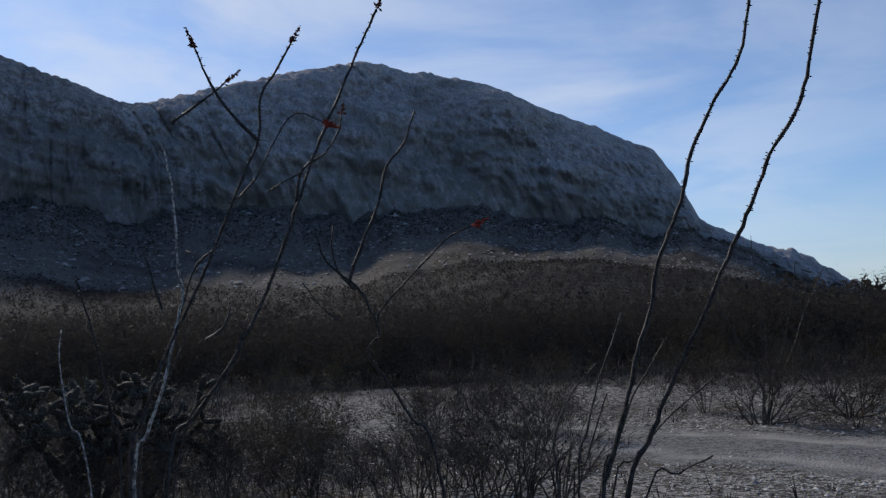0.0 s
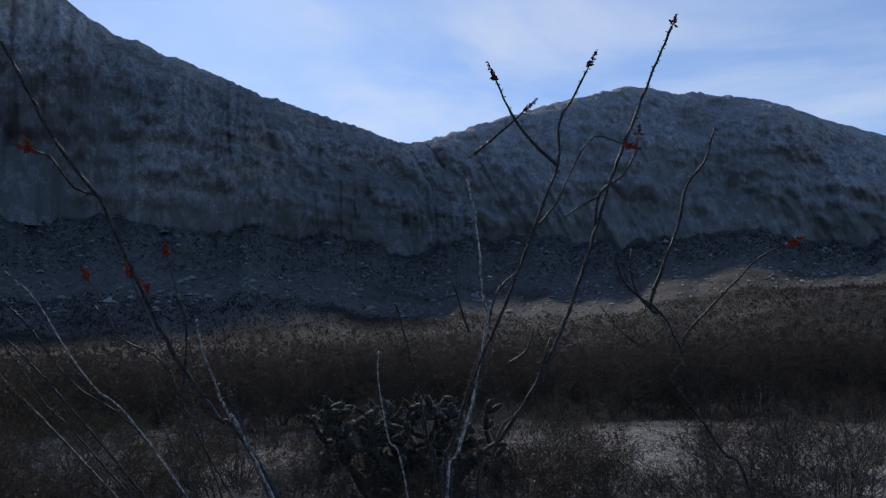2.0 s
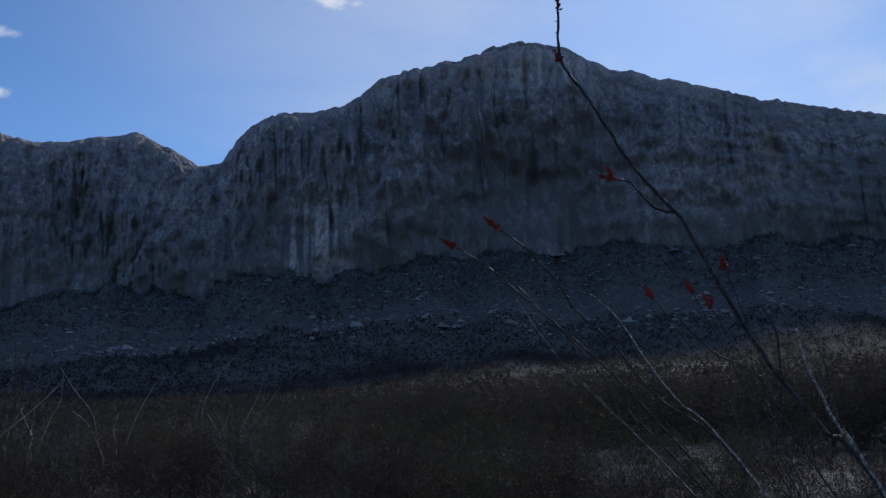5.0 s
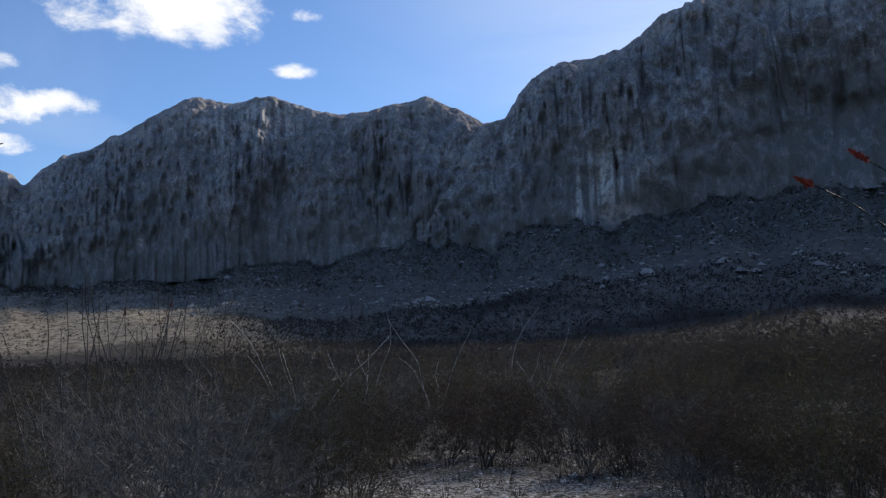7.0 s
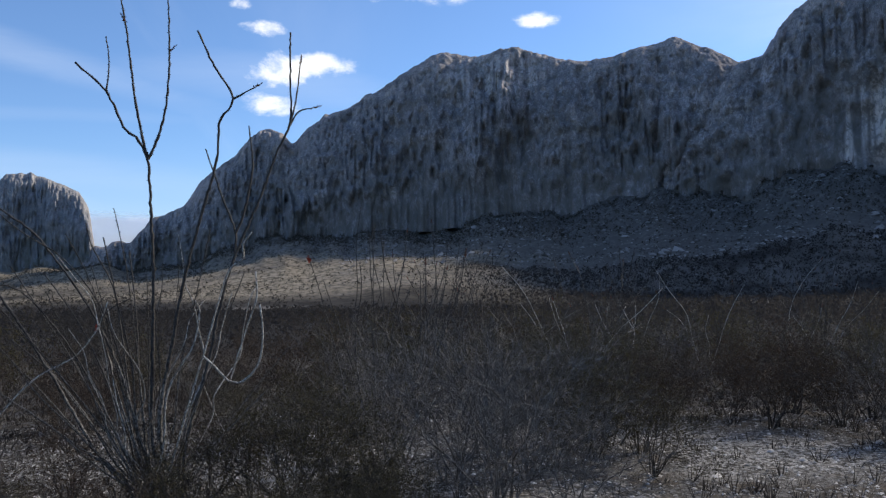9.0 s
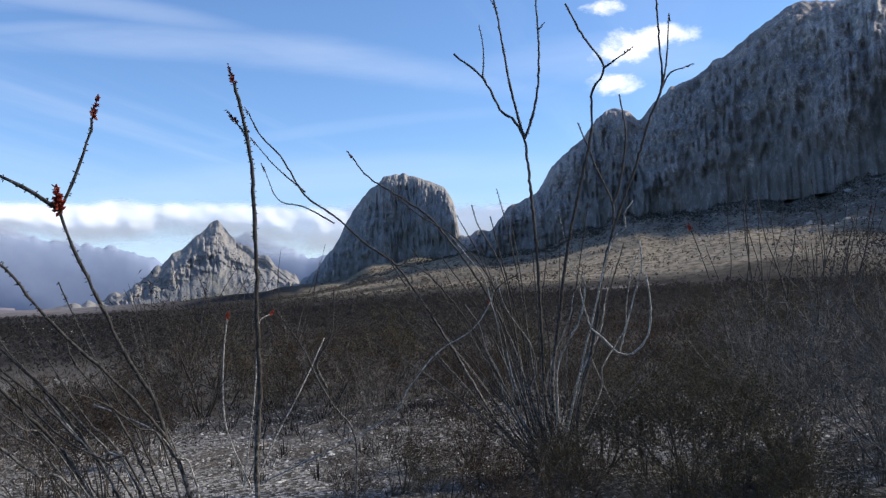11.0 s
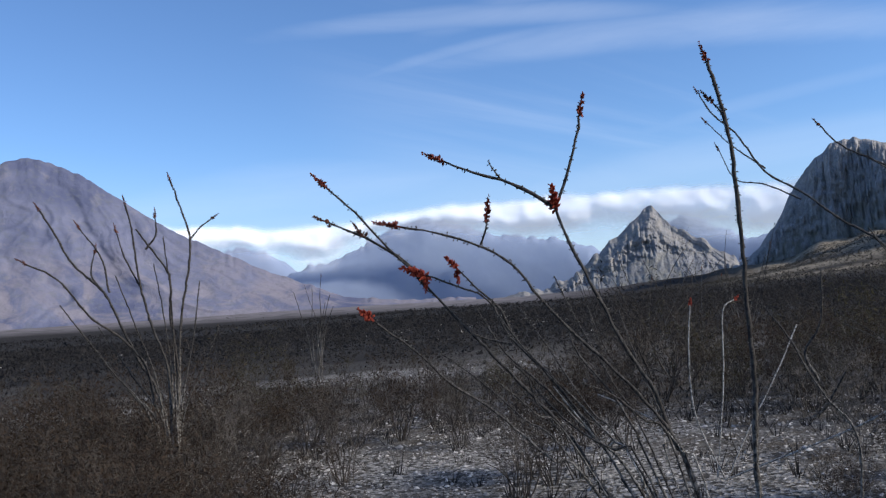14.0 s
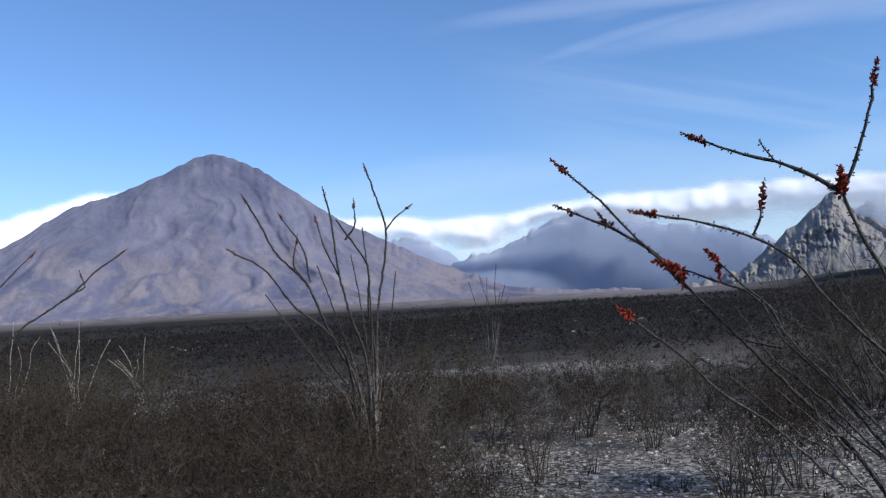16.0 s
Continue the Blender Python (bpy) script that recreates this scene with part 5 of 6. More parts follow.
stem(oc, 9, 0.7, "", [(-7.22, -3.06, 0.00), (-7.35, -2.91, 0.45), (-7.28, -2.86, 0.90), (-7.22, -2.76, 1.12), (-7.16, -2.62, 1.33), (-7.10, -2.56, 1.59), (-7.01, -2.57, 1.67)], True)
stem(oc, 10, 0.45, "", [(-7.41, -3.11, 0.00), (-7.49, -3.09, 0.28), (-7.55, -3.22, 0.78), (-7.62, -3.33, 1.34), (-7.69, -3.44, 1.78), (-7.73, -3.64, 2.14), (-7.80, -3.73, 2.35)])
stem(oc, 9, 0.45, "", [(-7.66, -3.19, 0.00), (-7.45, -3.20, 0.56), (-7.49, -3.42, 1.06), (-7.51, -3.65, 1.50), (-7.50, -3.94, 1.91)])
stem(oc, 9, 0.45, "", [(-7.39, -3.25, 0.00), (-7.33, -3.05, 0.31), (-7.24, -3.15, 0.72), (-7.14, -3.25, 1.18), (-7.07, -3.29, 1.54), (-7.07, -3.08, 1.70)])
stem(oc, 10, 0.45, "", [(-7.36, -2.79, 0.00), (-7.46, -3.27, 0.33), (-7.49, -3.55, 0.73), (-7.52, -3.84, 1.07), (-7.50, -4.19, 1.37)])
stem(oc, 9, 0.45, "", [(-7.58, -3.15, 0.00), (-7.38, -2.71, 0.23), (-7.33, -2.51, 0.51), (-7.27, -2.27, 0.77), (-7.21, -2.05, 0.98)])
stem(oc, 9, 0.45, "", [(-7.38, -2.70, 0.00), (-7.55, -2.75, 0.24), (-7.68, -2.53, 0.58), (-7.81, -2.27, 0.93), (-7.92, -2.00, 1.28)])
stem(oc, 10, 0.45, "", [(-7.41, -3.02, 0.00), (-7.49, -3.08, 0.46), (-7.57, -3.17, 1.05), (-7.65, -3.24, 1.62), (-7.73, -3.33, 2.11)])
stem(oc, 9, 0.45, "", [(-7.41, -2.67, 0.00), (-7.34, -3.06, 0.53), (-7.27, -3.13, 1.17), (-7.18, -3.23, 1.71), (-7.10, -3.31, 2.17)])
stem(oc, 9, 0.45, "", [(-7.20, -3.16, 0.00), (-7.55, -2.85, 0.37), (-7.69, -2.71, 0.94), (-7.83, -2.54, 1.48), (-7.96, -2.40, 1.94)])
stem(oc, 7, 0.45, "", [(-7.41, -2.95, 0.00), (-7.43, -3.13, 0.16), (-7.38, -3.47, 0.52), (-7.31, -3.82, 0.94), (-7.24, -4.13, 1.29), (-7.16, -4.42, 1.59)])
stem(oc, 7, 0.45, "", [(-7.52, -3.23, 0.00), (-7.35, -3.06, 0.13), (-7.22, -3.33, 0.37), (-7.05, -3.67, 0.74), (-6.85, -4.01, 1.04), (-6.66, -4.30, 1.24)])
stem(oc, 7, 0.45, "", [(-7.37, -3.02, 0.00), (-7.47, -3.14, 0.19), (-7.48, -3.45, 0.60), (-7.46, -3.77, 1.02), (-7.45, -4.05, 1.42), (-7.45, -4.30, 1.78)])
stem(oc, 7, 0.45, "", [(-7.16, -2.75, 0.00), (-7.41, -3.07, 0.25), (-7.34, -3.35, 0.75), (-7.27, -3.60, 1.22), (-7.20, -3.83, 1.61), (-7.13, -4.03, 1.95)])
stem(oc, 7, 0.45, "", [(-7.66, -2.82, 0.00), (-7.34, -3.03, 0.18), (-7.22, -3.22, 0.55), (-7.10, -3.39, 1.01), (-6.98, -3.53, 1.42), (-6.87, -3.63, 1.74)])
stem(oc, 7, 0.45, "", [(-7.52, -2.88, 0.00), (-7.48, -3.05, 0.15), (-7.52, -3.20, 0.60), (-7.55, -3.34, 1.10), (-7.59, -3.47, 1.58), (-7.63, -3.61, 1.98)])
stem(oc, 7, 0.45, "", [(-7.56, -2.64, 0.00), (-7.38, -3.04, 0.26), (-7.32, -3.17, 0.80), (-7.25, -3.30, 1.35), (-7.18, -3.43, 1.82), (-7.10, -3.60, 2.20)])
stem(oc, 7, 0.45, "", [(-7.57, -2.75, 0.00), (-7.45, -3.02, 0.20), (-7.46, -3.10, 0.79), (-7.48, -3.18, 1.39), (-7.50, -3.27, 1.95), (-7.50, -3.38, 2.44)])
stem(oc, 7, 0.45, "", [(-7.36, -2.81, 0.00), (-7.49, -2.99, 0.33), (-7.58, -2.95, 0.96), (-7.67, -2.92, 1.51), (-7.75, -2.91, 1.98)])
stem(oc, 7, 0.45, "", [(-7.13, -3.21, 0.00), (-7.46, -2.91, 0.43), (-7.51, -2.82, 1.14), (-7.56, -2.71, 1.73), (-7.61, -2.62, 2.27)])
stem(oc, 7, 0.45, "", [(-7.45, -2.71, 0.00), (-7.32, -2.96, 0.28), (-7.21, -2.97, 0.82), (-7.11, -2.95, 1.35), (-7.01, -2.94, 1.87)])
stem(oc, 7, 0.45, "", [(-7.30, -3.07, 0.00), (-7.40, -2.86, 0.26), (-7.39, -2.70, 0.75), (-7.38, -2.51, 1.19), (-7.36, -2.35, 1.57)])
stem(oc, 7, 0.45, "", [(-7.69, -2.67, 1.23), (-7.66, -2.71, 1.41), (-7.59, -2.74, 1.64), (-7.57, -2.81, 1.82), (-7.51, -2.81, 1.97), (-7.47, -2.84, 2.22)], True)
stem(oc, 8, 0.45, "", [(-7.51, -2.99, 0.00), (-7.49, -3.02, 0.68), (-7.51, -2.99, 0.90), (-7.54, -2.90, 1.12), (-7.51, -2.79, 1.34), (-7.58, -2.77, 1.51), (-7.68, -2.68, 1.68)], True)
stem(oc, 10, 0.45, "", [(-7.33, -2.89, 0.00), (-7.64, -2.85, 0.36), (-7.64, -2.81, 0.62), (-7.56, -2.73, 0.85), (-7.64, -2.65, 1.06), (-7.71, -2.58, 1.23), (-7.76, -2.54, 1.49), (-7.72, -2.45, 1.75)], True)
stem(oc, 8, 0.45, "", [(-7.33, -2.92, 0.00), (-7.72, -2.63, 0.66), (-7.66, -2.58, 0.89), (-7.83, -2.48, 1.09), (-7.86, -2.41, 1.22), (-7.80, -2.38, 1.40), (-7.80, -2.33, 1.66), (-7.87, -2.27, 1.83)], True)
stem(oc, 7, 0.45, "", [(-7.38, -2.94, 0.00), (-7.36, -3.18, 0.43), (-7.27, -3.18, 0.66), (-7.24, -3.24, 0.93), (-7.28, -3.30, 1.19), (-7.16, -3.35, 1.46), (-7.17, -3.41, 1.68), (-7.07, -3.52, 1.87), (-6.92, -3.61, 2.05)], True)
stem(oc, 8, 0.45, "", [(-7.30, -2.98, 0.00), (-7.27, -3.23, 0.53), (-7.23, -3.38, 0.75), (-7.01, -3.51, 1.04), (-6.87, -3.71, 1.35), (-6.77, -3.92, 1.63), (-6.64, -4.04, 1.90)])
stem(oc, 6, 0.45, "", [(-7.50, -2.98, 0.00), (-7.28, -3.28, 0.57), (-7.23, -3.33, 0.88), (-7.14, -3.41, 1.11), (-7.10, -3.44, 1.29), (-7.02, -3.53, 1.47)], True)
stem(oc, 6, 0.45, "", [(-7.47, -2.79, 0.00), (-7.29, -3.19, 0.53), (-7.30, -3.25, 0.79), (-7.22, -3.28, 1.01), (-7.20, -3.31, 1.24), (-7.19, -3.38, 1.55)], True)
stem(oc, 7, 0.45, "", [(-7.34, -2.94, 0.00), (-7.20, -3.39, 0.53), (-7.08, -3.51, 0.72), (-6.88, -3.69, 1.00), (-6.81, -3.87, 1.27), (-6.67, -4.06, 1.51)])
stem(oc, 6, 0.45, "", [(-7.48, -2.87, 0.00), (-7.14, -3.50, 0.58), (-6.94, -3.72, 0.82), (-6.80, -3.93, 1.01), (-6.59, -4.11, 1.21), (-6.52, -4.31, 1.35)])
stem(oc, 7, 0.45, "", [(-7.42, -2.88, 0.00), (-7.43, -3.13, 0.64), (-7.41, -3.07, 0.91), (-7.30, -3.09, 1.14), (-7.18, -3.23, 1.41), (-7.21, -3.31, 1.63)], True)
stem(oc, 7, 0.45, "", [(-7.49, -2.88, 0.00), (-7.34, -3.12, 0.57), (-7.30, -3.20, 1.10), (-7.17, -3.30, 1.54), (-7.06, -3.43, 1.82), (-6.94, -3.59, 2.03), (-6.78, -3.79, 2.19), (-6.66, -4.01, 2.41)])
stem(oc, 6, 0.45, "", [(-7.62, -2.66, 1.11), (-7.64, -2.66, 0.97), (-7.80, -2.55, 0.61), (-7.90, -2.39, 0.29), (-7.89, -2.31, 0.21)], True)
stem(oc, 8, 0.45, "", [(-7.38, -2.92, 0.00), (-7.49, -2.99, 0.64), (-7.44, -2.96, 1.08), (-7.37, -2.98, 1.48), (-7.38, -2.94, 1.78), (-7.44, -2.96, 1.96)])
oc = ocotillo((-8.78, -1.26, 0), "upright grey ocotillo with many thin straight canes")
stem(oc, 8, 0.45, "0r", [(-8.86, -1.36, 0.00), (-8.68, -1.41, 0.20), (-8.59, -1.52, 0.61), (-8.61, -1.64, 1.05), (-8.49, -1.73, 1.46), (-8.49, -1.83, 1.82), (-8.37, -1.89, 2.04)])
stem(oc, 9, 0.45, "0s", [(-8.74, -1.37, 0.00), (-8.81, -1.04, 0.24), (-8.92, -0.82, 0.82), (-8.90, -0.65, 1.32), (-8.96, -0.49, 1.76), (-9.00, -0.42, 2.11)])
stem(oc, 8, 0.45, "", [(-8.76, -1.32, 0.00), (-8.71, -1.41, 0.54), (-8.66, -1.49, 1.25), (-8.57, -1.43, 1.75), (-8.54, -1.44, 2.05)])
stem(oc, 8, 0.45, "", [(-8.82, -1.21, 0.00), (-8.72, -1.23, 0.64), (-8.79, -1.16, 1.23), (-8.72, -1.09, 1.68), (-8.71, -1.02, 2.08)])
stem(oc, 8, 0.45, "0s", [(-8.64, -1.26, 0.00), (-8.76, -1.12, 0.44), (-8.91, -0.94, 1.02), (-8.86, -0.82, 1.67), (-8.84, -0.82, 2.02)])
stem(oc, 7, 0.45, "", [(-8.75, -1.28, 0.00), (-8.88, -0.93, 0.43), (-9.04, -0.66, 1.01), (-9.12, -0.35, 1.65)])
stem(oc, 7, 0.45, "", [(-8.80, -1.21, 0.00), (-8.73, -1.33, 0.34), (-8.67, -1.46, 0.85), (-8.60, -1.62, 1.36), (-8.49, -1.78, 1.87)])
stem(oc, 7, 0.45, "", [(-8.78, -1.28, 0.00), (-8.71, -1.29, 0.45), (-8.72, -1.31, 0.94), (-8.61, -1.33, 1.45), (-8.60, -1.33, 1.89)])
stem(oc, 6, 0.45, "", [(-8.72, -1.31, 0.00), (-8.89, -1.11, 0.22), (-8.94, -0.95, 0.49), (-8.97, -0.78, 0.62), (-9.04, -0.68, 0.81)], True)
stem(oc, 6, 0.45, "", [(-8.82, -1.33, 0.00), (-8.66, -1.45, 0.25), (-8.53, -1.66, 0.61), (-8.48, -1.92, 0.97), (-8.29, -2.08, 1.28)])
stem(oc, 6, 0.45, "", [(-8.79, -1.14, 0.00), (-8.79, -1.15, 0.24), (-8.88, -0.96, 0.83), (-8.98, -0.73, 1.42), (-8.93, -0.62, 1.86)])
oc = ocotillo((-3.72, -3.17, 0), "single upright ocotillo cane with a red flower spike")
stem(oc, 13, 0.55, "0m", [(-3.73, -3.21, 0.00), (-3.70, -3.20, 0.75), (-3.70, -3.19, 0.95), (-3.71, -3.18, 1.18), (-3.71, -3.18, 1.42), (-3.71, -3.18, 1.66), (-3.71, -3.18, 1.91), (-3.71, -3.19, 2.15), (-3.69, -3.21, 2.36), (-3.67, -3.24, 2.50)])
stem(oc, 5, 0.45, "0s", [(-3.70, -3.20, 2.25), (-3.69, -3.21, 2.29), (-3.68, -3.23, 2.32)])
oc = ocotillo((-6.58, -5.36, 0), "short pale ocotillo canes with small red flowers")
stem(oc, 7, 0.8, "0r", [(-6.62, -5.36, 0.00), (-6.48, -5.49, 0.52), (-6.47, -5.50, 1.04), (-6.50, -5.47, 1.42)], True)
stem(oc, 6, 0.8, "0r", [(-6.58, -5.41, 0.00), (-6.64, -5.36, 0.50), (-6.71, -5.35, 0.87), (-6.77, -5.35, 1.35), (-6.87, -5.30, 1.44)], True)
stem(oc, 6, 0.8, "", [(-6.58, -5.32, 0.00), (-6.76, -5.21, 0.38), (-6.95, -5.05, 0.79), (-7.12, -4.91, 1.21)], True)
stem(oc, 7, 0.8, "1r", [(-6.61, -5.36, 0.00), (-7.14, -4.37, 0.49), (-7.19, -4.14, 0.77), (-7.25, -3.88, 1.07), (-7.32, -3.60, 1.24), (-7.32, -3.43, 1.45), (-7.30, -3.34, 1.67)], True)
oc = ocotillo((-4.76, -3.40, 0), "crooked dark ocotillo canes without leaves")
stem(oc, 8, 0.45, "", [(-4.76, -3.39, 0.00), (-4.82, -3.34, 0.73), (-4.77, -3.46, 0.98), (-4.75, -3.53, 1.11), (-4.72, -3.61, 1.30), (-4.67, -3.73, 1.49)])
stem(oc, 8, 0.45, "", [(-4.79, -3.50, 1.06), (-4.77, -3.55, 1.20), (-4.82, -3.48, 1.35), (-4.84, -3.46, 1.63)])
stem(oc, 6, 0.45, "", [(-4.85, -3.39, 1.10), (-4.80, -3.50, 0.91), (-4.75, -3.61, 0.86)])
oc = ocotillo((-3.16, -2.87, 0), "leaning thorny ocotillo with scarlet flower clusters")
stem(oc, 10.8, 0.4, "0m", [(-3.20, -2.90, 0.00), (-3.06, -3.02, 0.92), (-3.03, -3.07, 1.07), (-3.00, -3.11, 1.24), (-2.94, -3.18, 1.41), (-2.89, -3.24, 1.59), (-2.85, -3.29, 1.74), (-2.82, -3.33, 1.88), (-2.83, -3.31, 1.94), (-2.87, -3.27, 2.09), (-2.89, -3.25, 2.21)])
stem(oc, 7.6, 0.4, "0m 4R", [(-2.82, -3.33, 1.89), (-2.76, -3.38, 1.95), (-2.69, -3.46, 2.01), (-2.62, -3.52, 2.04), (-2.54, -3.59, 2.09)])
stem(oc, 3.3, 0.4, "", [(-2.69, -3.46, 2.01), (-2.67, -3.47, 2.04), (-2.66, -3.49, 2.08)])
stem(oc, 8.6, 0.4, "0m", [(-3.12, -2.89, 0.00), (-2.89, -3.28, 0.92), (-2.83, -3.39, 1.12), (-2.75, -3.49, 1.27), (-2.66, -3.61, 1.44), (-2.59, -3.70, 1.57), (-2.52, -3.78, 1.70), (-2.44, -3.87, 1.83), (-2.37, -3.94, 1.95), (-2.30, -4.01, 2.05)])
stem(oc, 7.6, 0.4, "0s 1s", [(-2.56, -3.77, 1.65), (-2.51, -3.83, 1.75), (-2.40, -3.92, 1.85), (-2.31, -4.00, 1.91)])
stem(oc, 8.6, 0.4, "0m", [(-3.20, -2.84, 0.00), (-3.06, -3.01, 0.90), (-3.02, -3.06, 1.08), (-2.96, -3.12, 1.21), (-2.88, -3.20, 1.34), (-2.80, -3.28, 1.46), (-2.73, -3.35, 1.58), (-2.66, -3.40, 1.70), (-2.56, -3.47, 1.78), (-2.45, -3.55, 1.83), (-2.34, -3.62, 1.86)])
stem(oc, 4.3, 0.4, "0m", [(-2.58, -3.47, 1.78), (-2.58, -3.44, 1.82), (-2.58, -3.43, 1.86)])
stem(oc, 7.6, 0.4, "0R", [(-3.17, -2.81, 0.00), (-2.93, -3.23, 0.96), (-2.84, -3.35, 1.21), (-2.77, -3.43, 1.35), (-2.72, -3.51, 1.45), (-2.68, -3.57, 1.59), (-2.60, -3.66, 1.65), (-2.53, -3.73, 1.69)])
stem(oc, 5.3, 0.4, "0r", [(-2.74, -3.52, 1.46), (-2.72, -3.55, 1.55), (-2.67, -3.61, 1.63), (-2.62, -3.66, 1.71)])
stem(oc, 7.6, 0.4, "0r", [(-3.16, -2.85, 0.00), (-2.83, -3.27, 0.93), (-2.74, -3.35, 1.02), (-2.65, -3.40, 1.12), (-2.54, -3.45, 1.23), (-2.43, -3.51, 1.32), (-2.36, -3.55, 1.41), (-2.29, -3.57, 1.47), (-2.20, -3.60, 1.55)])
stem(oc, 6.5, 0.4, "", [(-3.15, -2.93, 0.00), (-2.98, -3.02, 1.02), (-2.86, -3.06, 1.17), (-2.74, -3.07, 1.26), (-2.63, -3.09, 1.31)])
stem(oc, 5.3, 0.4, "", [(-2.79, -3.58, 1.42), (-2.74, -3.66, 1.44), (-2.69, -3.73, 1.48)])
stem(oc, 7.6, 0.4, "", [(-3.18, -2.83, 0.00), (-3.00, -3.21, 0.90), (-2.96, -3.36, 1.06), (-2.89, -3.51, 1.24), (-2.83, -3.66, 1.38), (-2.79, -3.77, 1.56)])
stem(oc, 5.3, 0.4, "", [(-3.17, -2.90, 0.00), (-3.03, -3.24, 0.96), (-3.01, -3.42, 1.16), (-2.99, -3.58, 1.37), (-2.99, -3.73, 1.54)])
stem(oc, 5.3, 0.4, "", [(-3.17, -2.82, 0.00), (-3.05, -3.18, 1.02), (-3.03, -3.31, 1.25), (-3.02, -3.45, 1.47), (-3.02, -3.56, 1.66)])
stem(oc, 5.3, 0.4, "", [(-3.20, -2.84, 0.00), (-2.86, -3.36, 0.98), (-2.77, -3.52, 1.15), (-2.68, -3.66, 1.30), (-2.61, -3.80, 1.41)])
stem(oc, 5.3, 0.4, "", [(-3.20, -2.85, 0.00), (-3.15, -3.12, 0.96), (-3.21, -3.26, 1.13), (-3.26, -3.39, 1.32), (-3.33, -3.52, 1.51)])
stem(oc, 5.3, 0.4, "", [(-3.13, -2.85, 0.00), (-2.79, -3.27, 1.04), (-2.64, -3.32, 1.20), (-2.50, -3.36, 1.33)])
stem(oc, 5.3, 0.4, "", [(-3.15, -2.87, 0.00), (-3.07, -2.99, 0.93), (-3.03, -3.04, 1.04), (-2.99, -3.09, 1.13), (-2.93, -3.17, 1.19), (-2.86, -3.24, 1.24)], True)
stem(oc, 6.5, 0.4, "", [(-3.24, -2.86, 0.00), (-2.97, -3.17, 0.96), (-2.91, -3.22, 1.07), (-2.86, -3.31, 1.19), (-2.76, -3.37, 1.32), (-2.72, -3.45, 1.42), (-2.68, -3.53, 1.54)])
stem(oc, 6.5, 0.4, "", [(-3.17, -2.89, 0.00), (-2.86, -3.31, 0.99), (-2.80, -3.38, 1.12), (-2.76, -3.44, 1.22), (-2.74, -3.45, 1.30), (-2.69, -3.46, 1.35)])
stem(oc, 7.6, 0.4, "", [(-3.25, -2.85, 0.00), (-2.99, -3.14, 0.98), (-2.93, -3.14, 1.10), (-2.89, -3.20, 1.24), (-2.84, -3.29, 1.37), (-2.83, -3.32, 1.45)])
stem(oc, 5.3, 0.4, "", [(-3.14, -2.93, 0.00), (-2.94, -3.16, 0.98), (-2.90, -3.27, 1.06), (-2.84, -3.33, 1.17), (-2.80, -3.39, 1.27)], True)
stem(oc, 6.5, 0.4, "", [(-3.10, -2.88, 0.00), (-2.95, -3.13, 0.97), (-2.89, -3.21, 1.05), (-2.83, -3.30, 1.11), (-2.79, -3.41, 1.21), (-2.76, -3.44, 1.27)])
stem(oc, 4.3, 0.4, "", [(-3.20, -2.83, 0.00), (-3.01, -3.07, 0.96), (-2.99, -3.07, 1.06), (-3.00, -3.10, 1.13)], True)
oc = ocotillo((-3.12, -8.15, 0), "bare ocotillo with forked canes and dry tips")
stem(oc, 16, 0.45, "0s", [(-3.17, -8.17, 0.00), (-3.08, -8.20, 0.89), (-2.93, -8.29, 1.28), (-2.82, -8.35, 1.57), (-2.71, -8.42, 1.86), (-2.50, -8.51, 2.11), (-2.39, -8.57, 2.36), (-2.29, -8.62, 2.56)])
stem(oc, 14, 0.45, "0s", [(-3.08, -8.20, 0.00), (-2.98, -8.17, 1.09), (-2.81, -8.18, 1.43), (-2.54, -8.22, 1.67), (-2.33, -8.24, 1.96), (-2.10, -8.26, 2.10)])
stem(oc, 15, 0.45, "0s", [(-3.12, -8.21, 0.00), (-3.13, -8.17, 1.12), (-3.03, -8.23, 1.55), (-2.96, -8.28, 1.94), (-2.92, -8.31, 2.40), (-2.89, -8.34, 2.58)])
stem(oc, 9, 0.45, "0s", [(-2.97, -8.29, 1.89), (-2.87, -8.34, 2.13), (-2.82, -8.37, 2.35)])
stem(oc, 9, 0.45, "0s", [(-2.95, -8.06, 2.18), (-3.02, -8.01, 2.29), (-3.01, -7.98, 2.43)])
stem(oc, 15, 0.45, "", [(-3.15, -8.21, 0.00), (-3.17, -8.08, 1.13), (-3.12, -8.05, 1.64), (-3.11, -8.00, 1.96), (-2.87, -8.03, 2.34)])
stem(oc, 15, 0.45, "0s", [(-3.13, -8.11, 0.00), (-3.21, -8.17, 0.98), (-3.26, -8.21, 1.54), (-3.35, -8.22, 1.97), (-3.40, -8.26, 2.29), (-3.35, -8.33, 2.57), (-3.30, -8.40, 2.81)])
stem(oc, 9, 0.45, "0s", [(-3.41, -8.28, 2.28), (-3.51, -8.28, 2.39), (-3.61, -8.28, 2.46)])
stem(oc, 9, 0.45, "0s", [(-2.76, -8.44, 1.86), (-2.72, -8.48, 2.15), (-2.58, -8.55, 2.40)])
stem(oc, 9, 0.45, "0s", [(-2.74, -8.45, 1.84), (-2.64, -8.50, 2.01), (-2.68, -8.52, 2.20)])
stem(oc, 10, 0.45, "", [(-3.12, -8.18, 0.00), (-3.04, -8.26, 0.75), (-2.90, -8.38, 0.99), (-2.73, -8.50, 1.29)])
stem(oc, 9, 0.45, "", [(-3.14, -8.20, 0.00), (-3.04, -8.24, 0.76), (-2.85, -8.36, 1.05), (-2.61, -8.49, 1.44), (-2.41, -8.59, 1.78)])
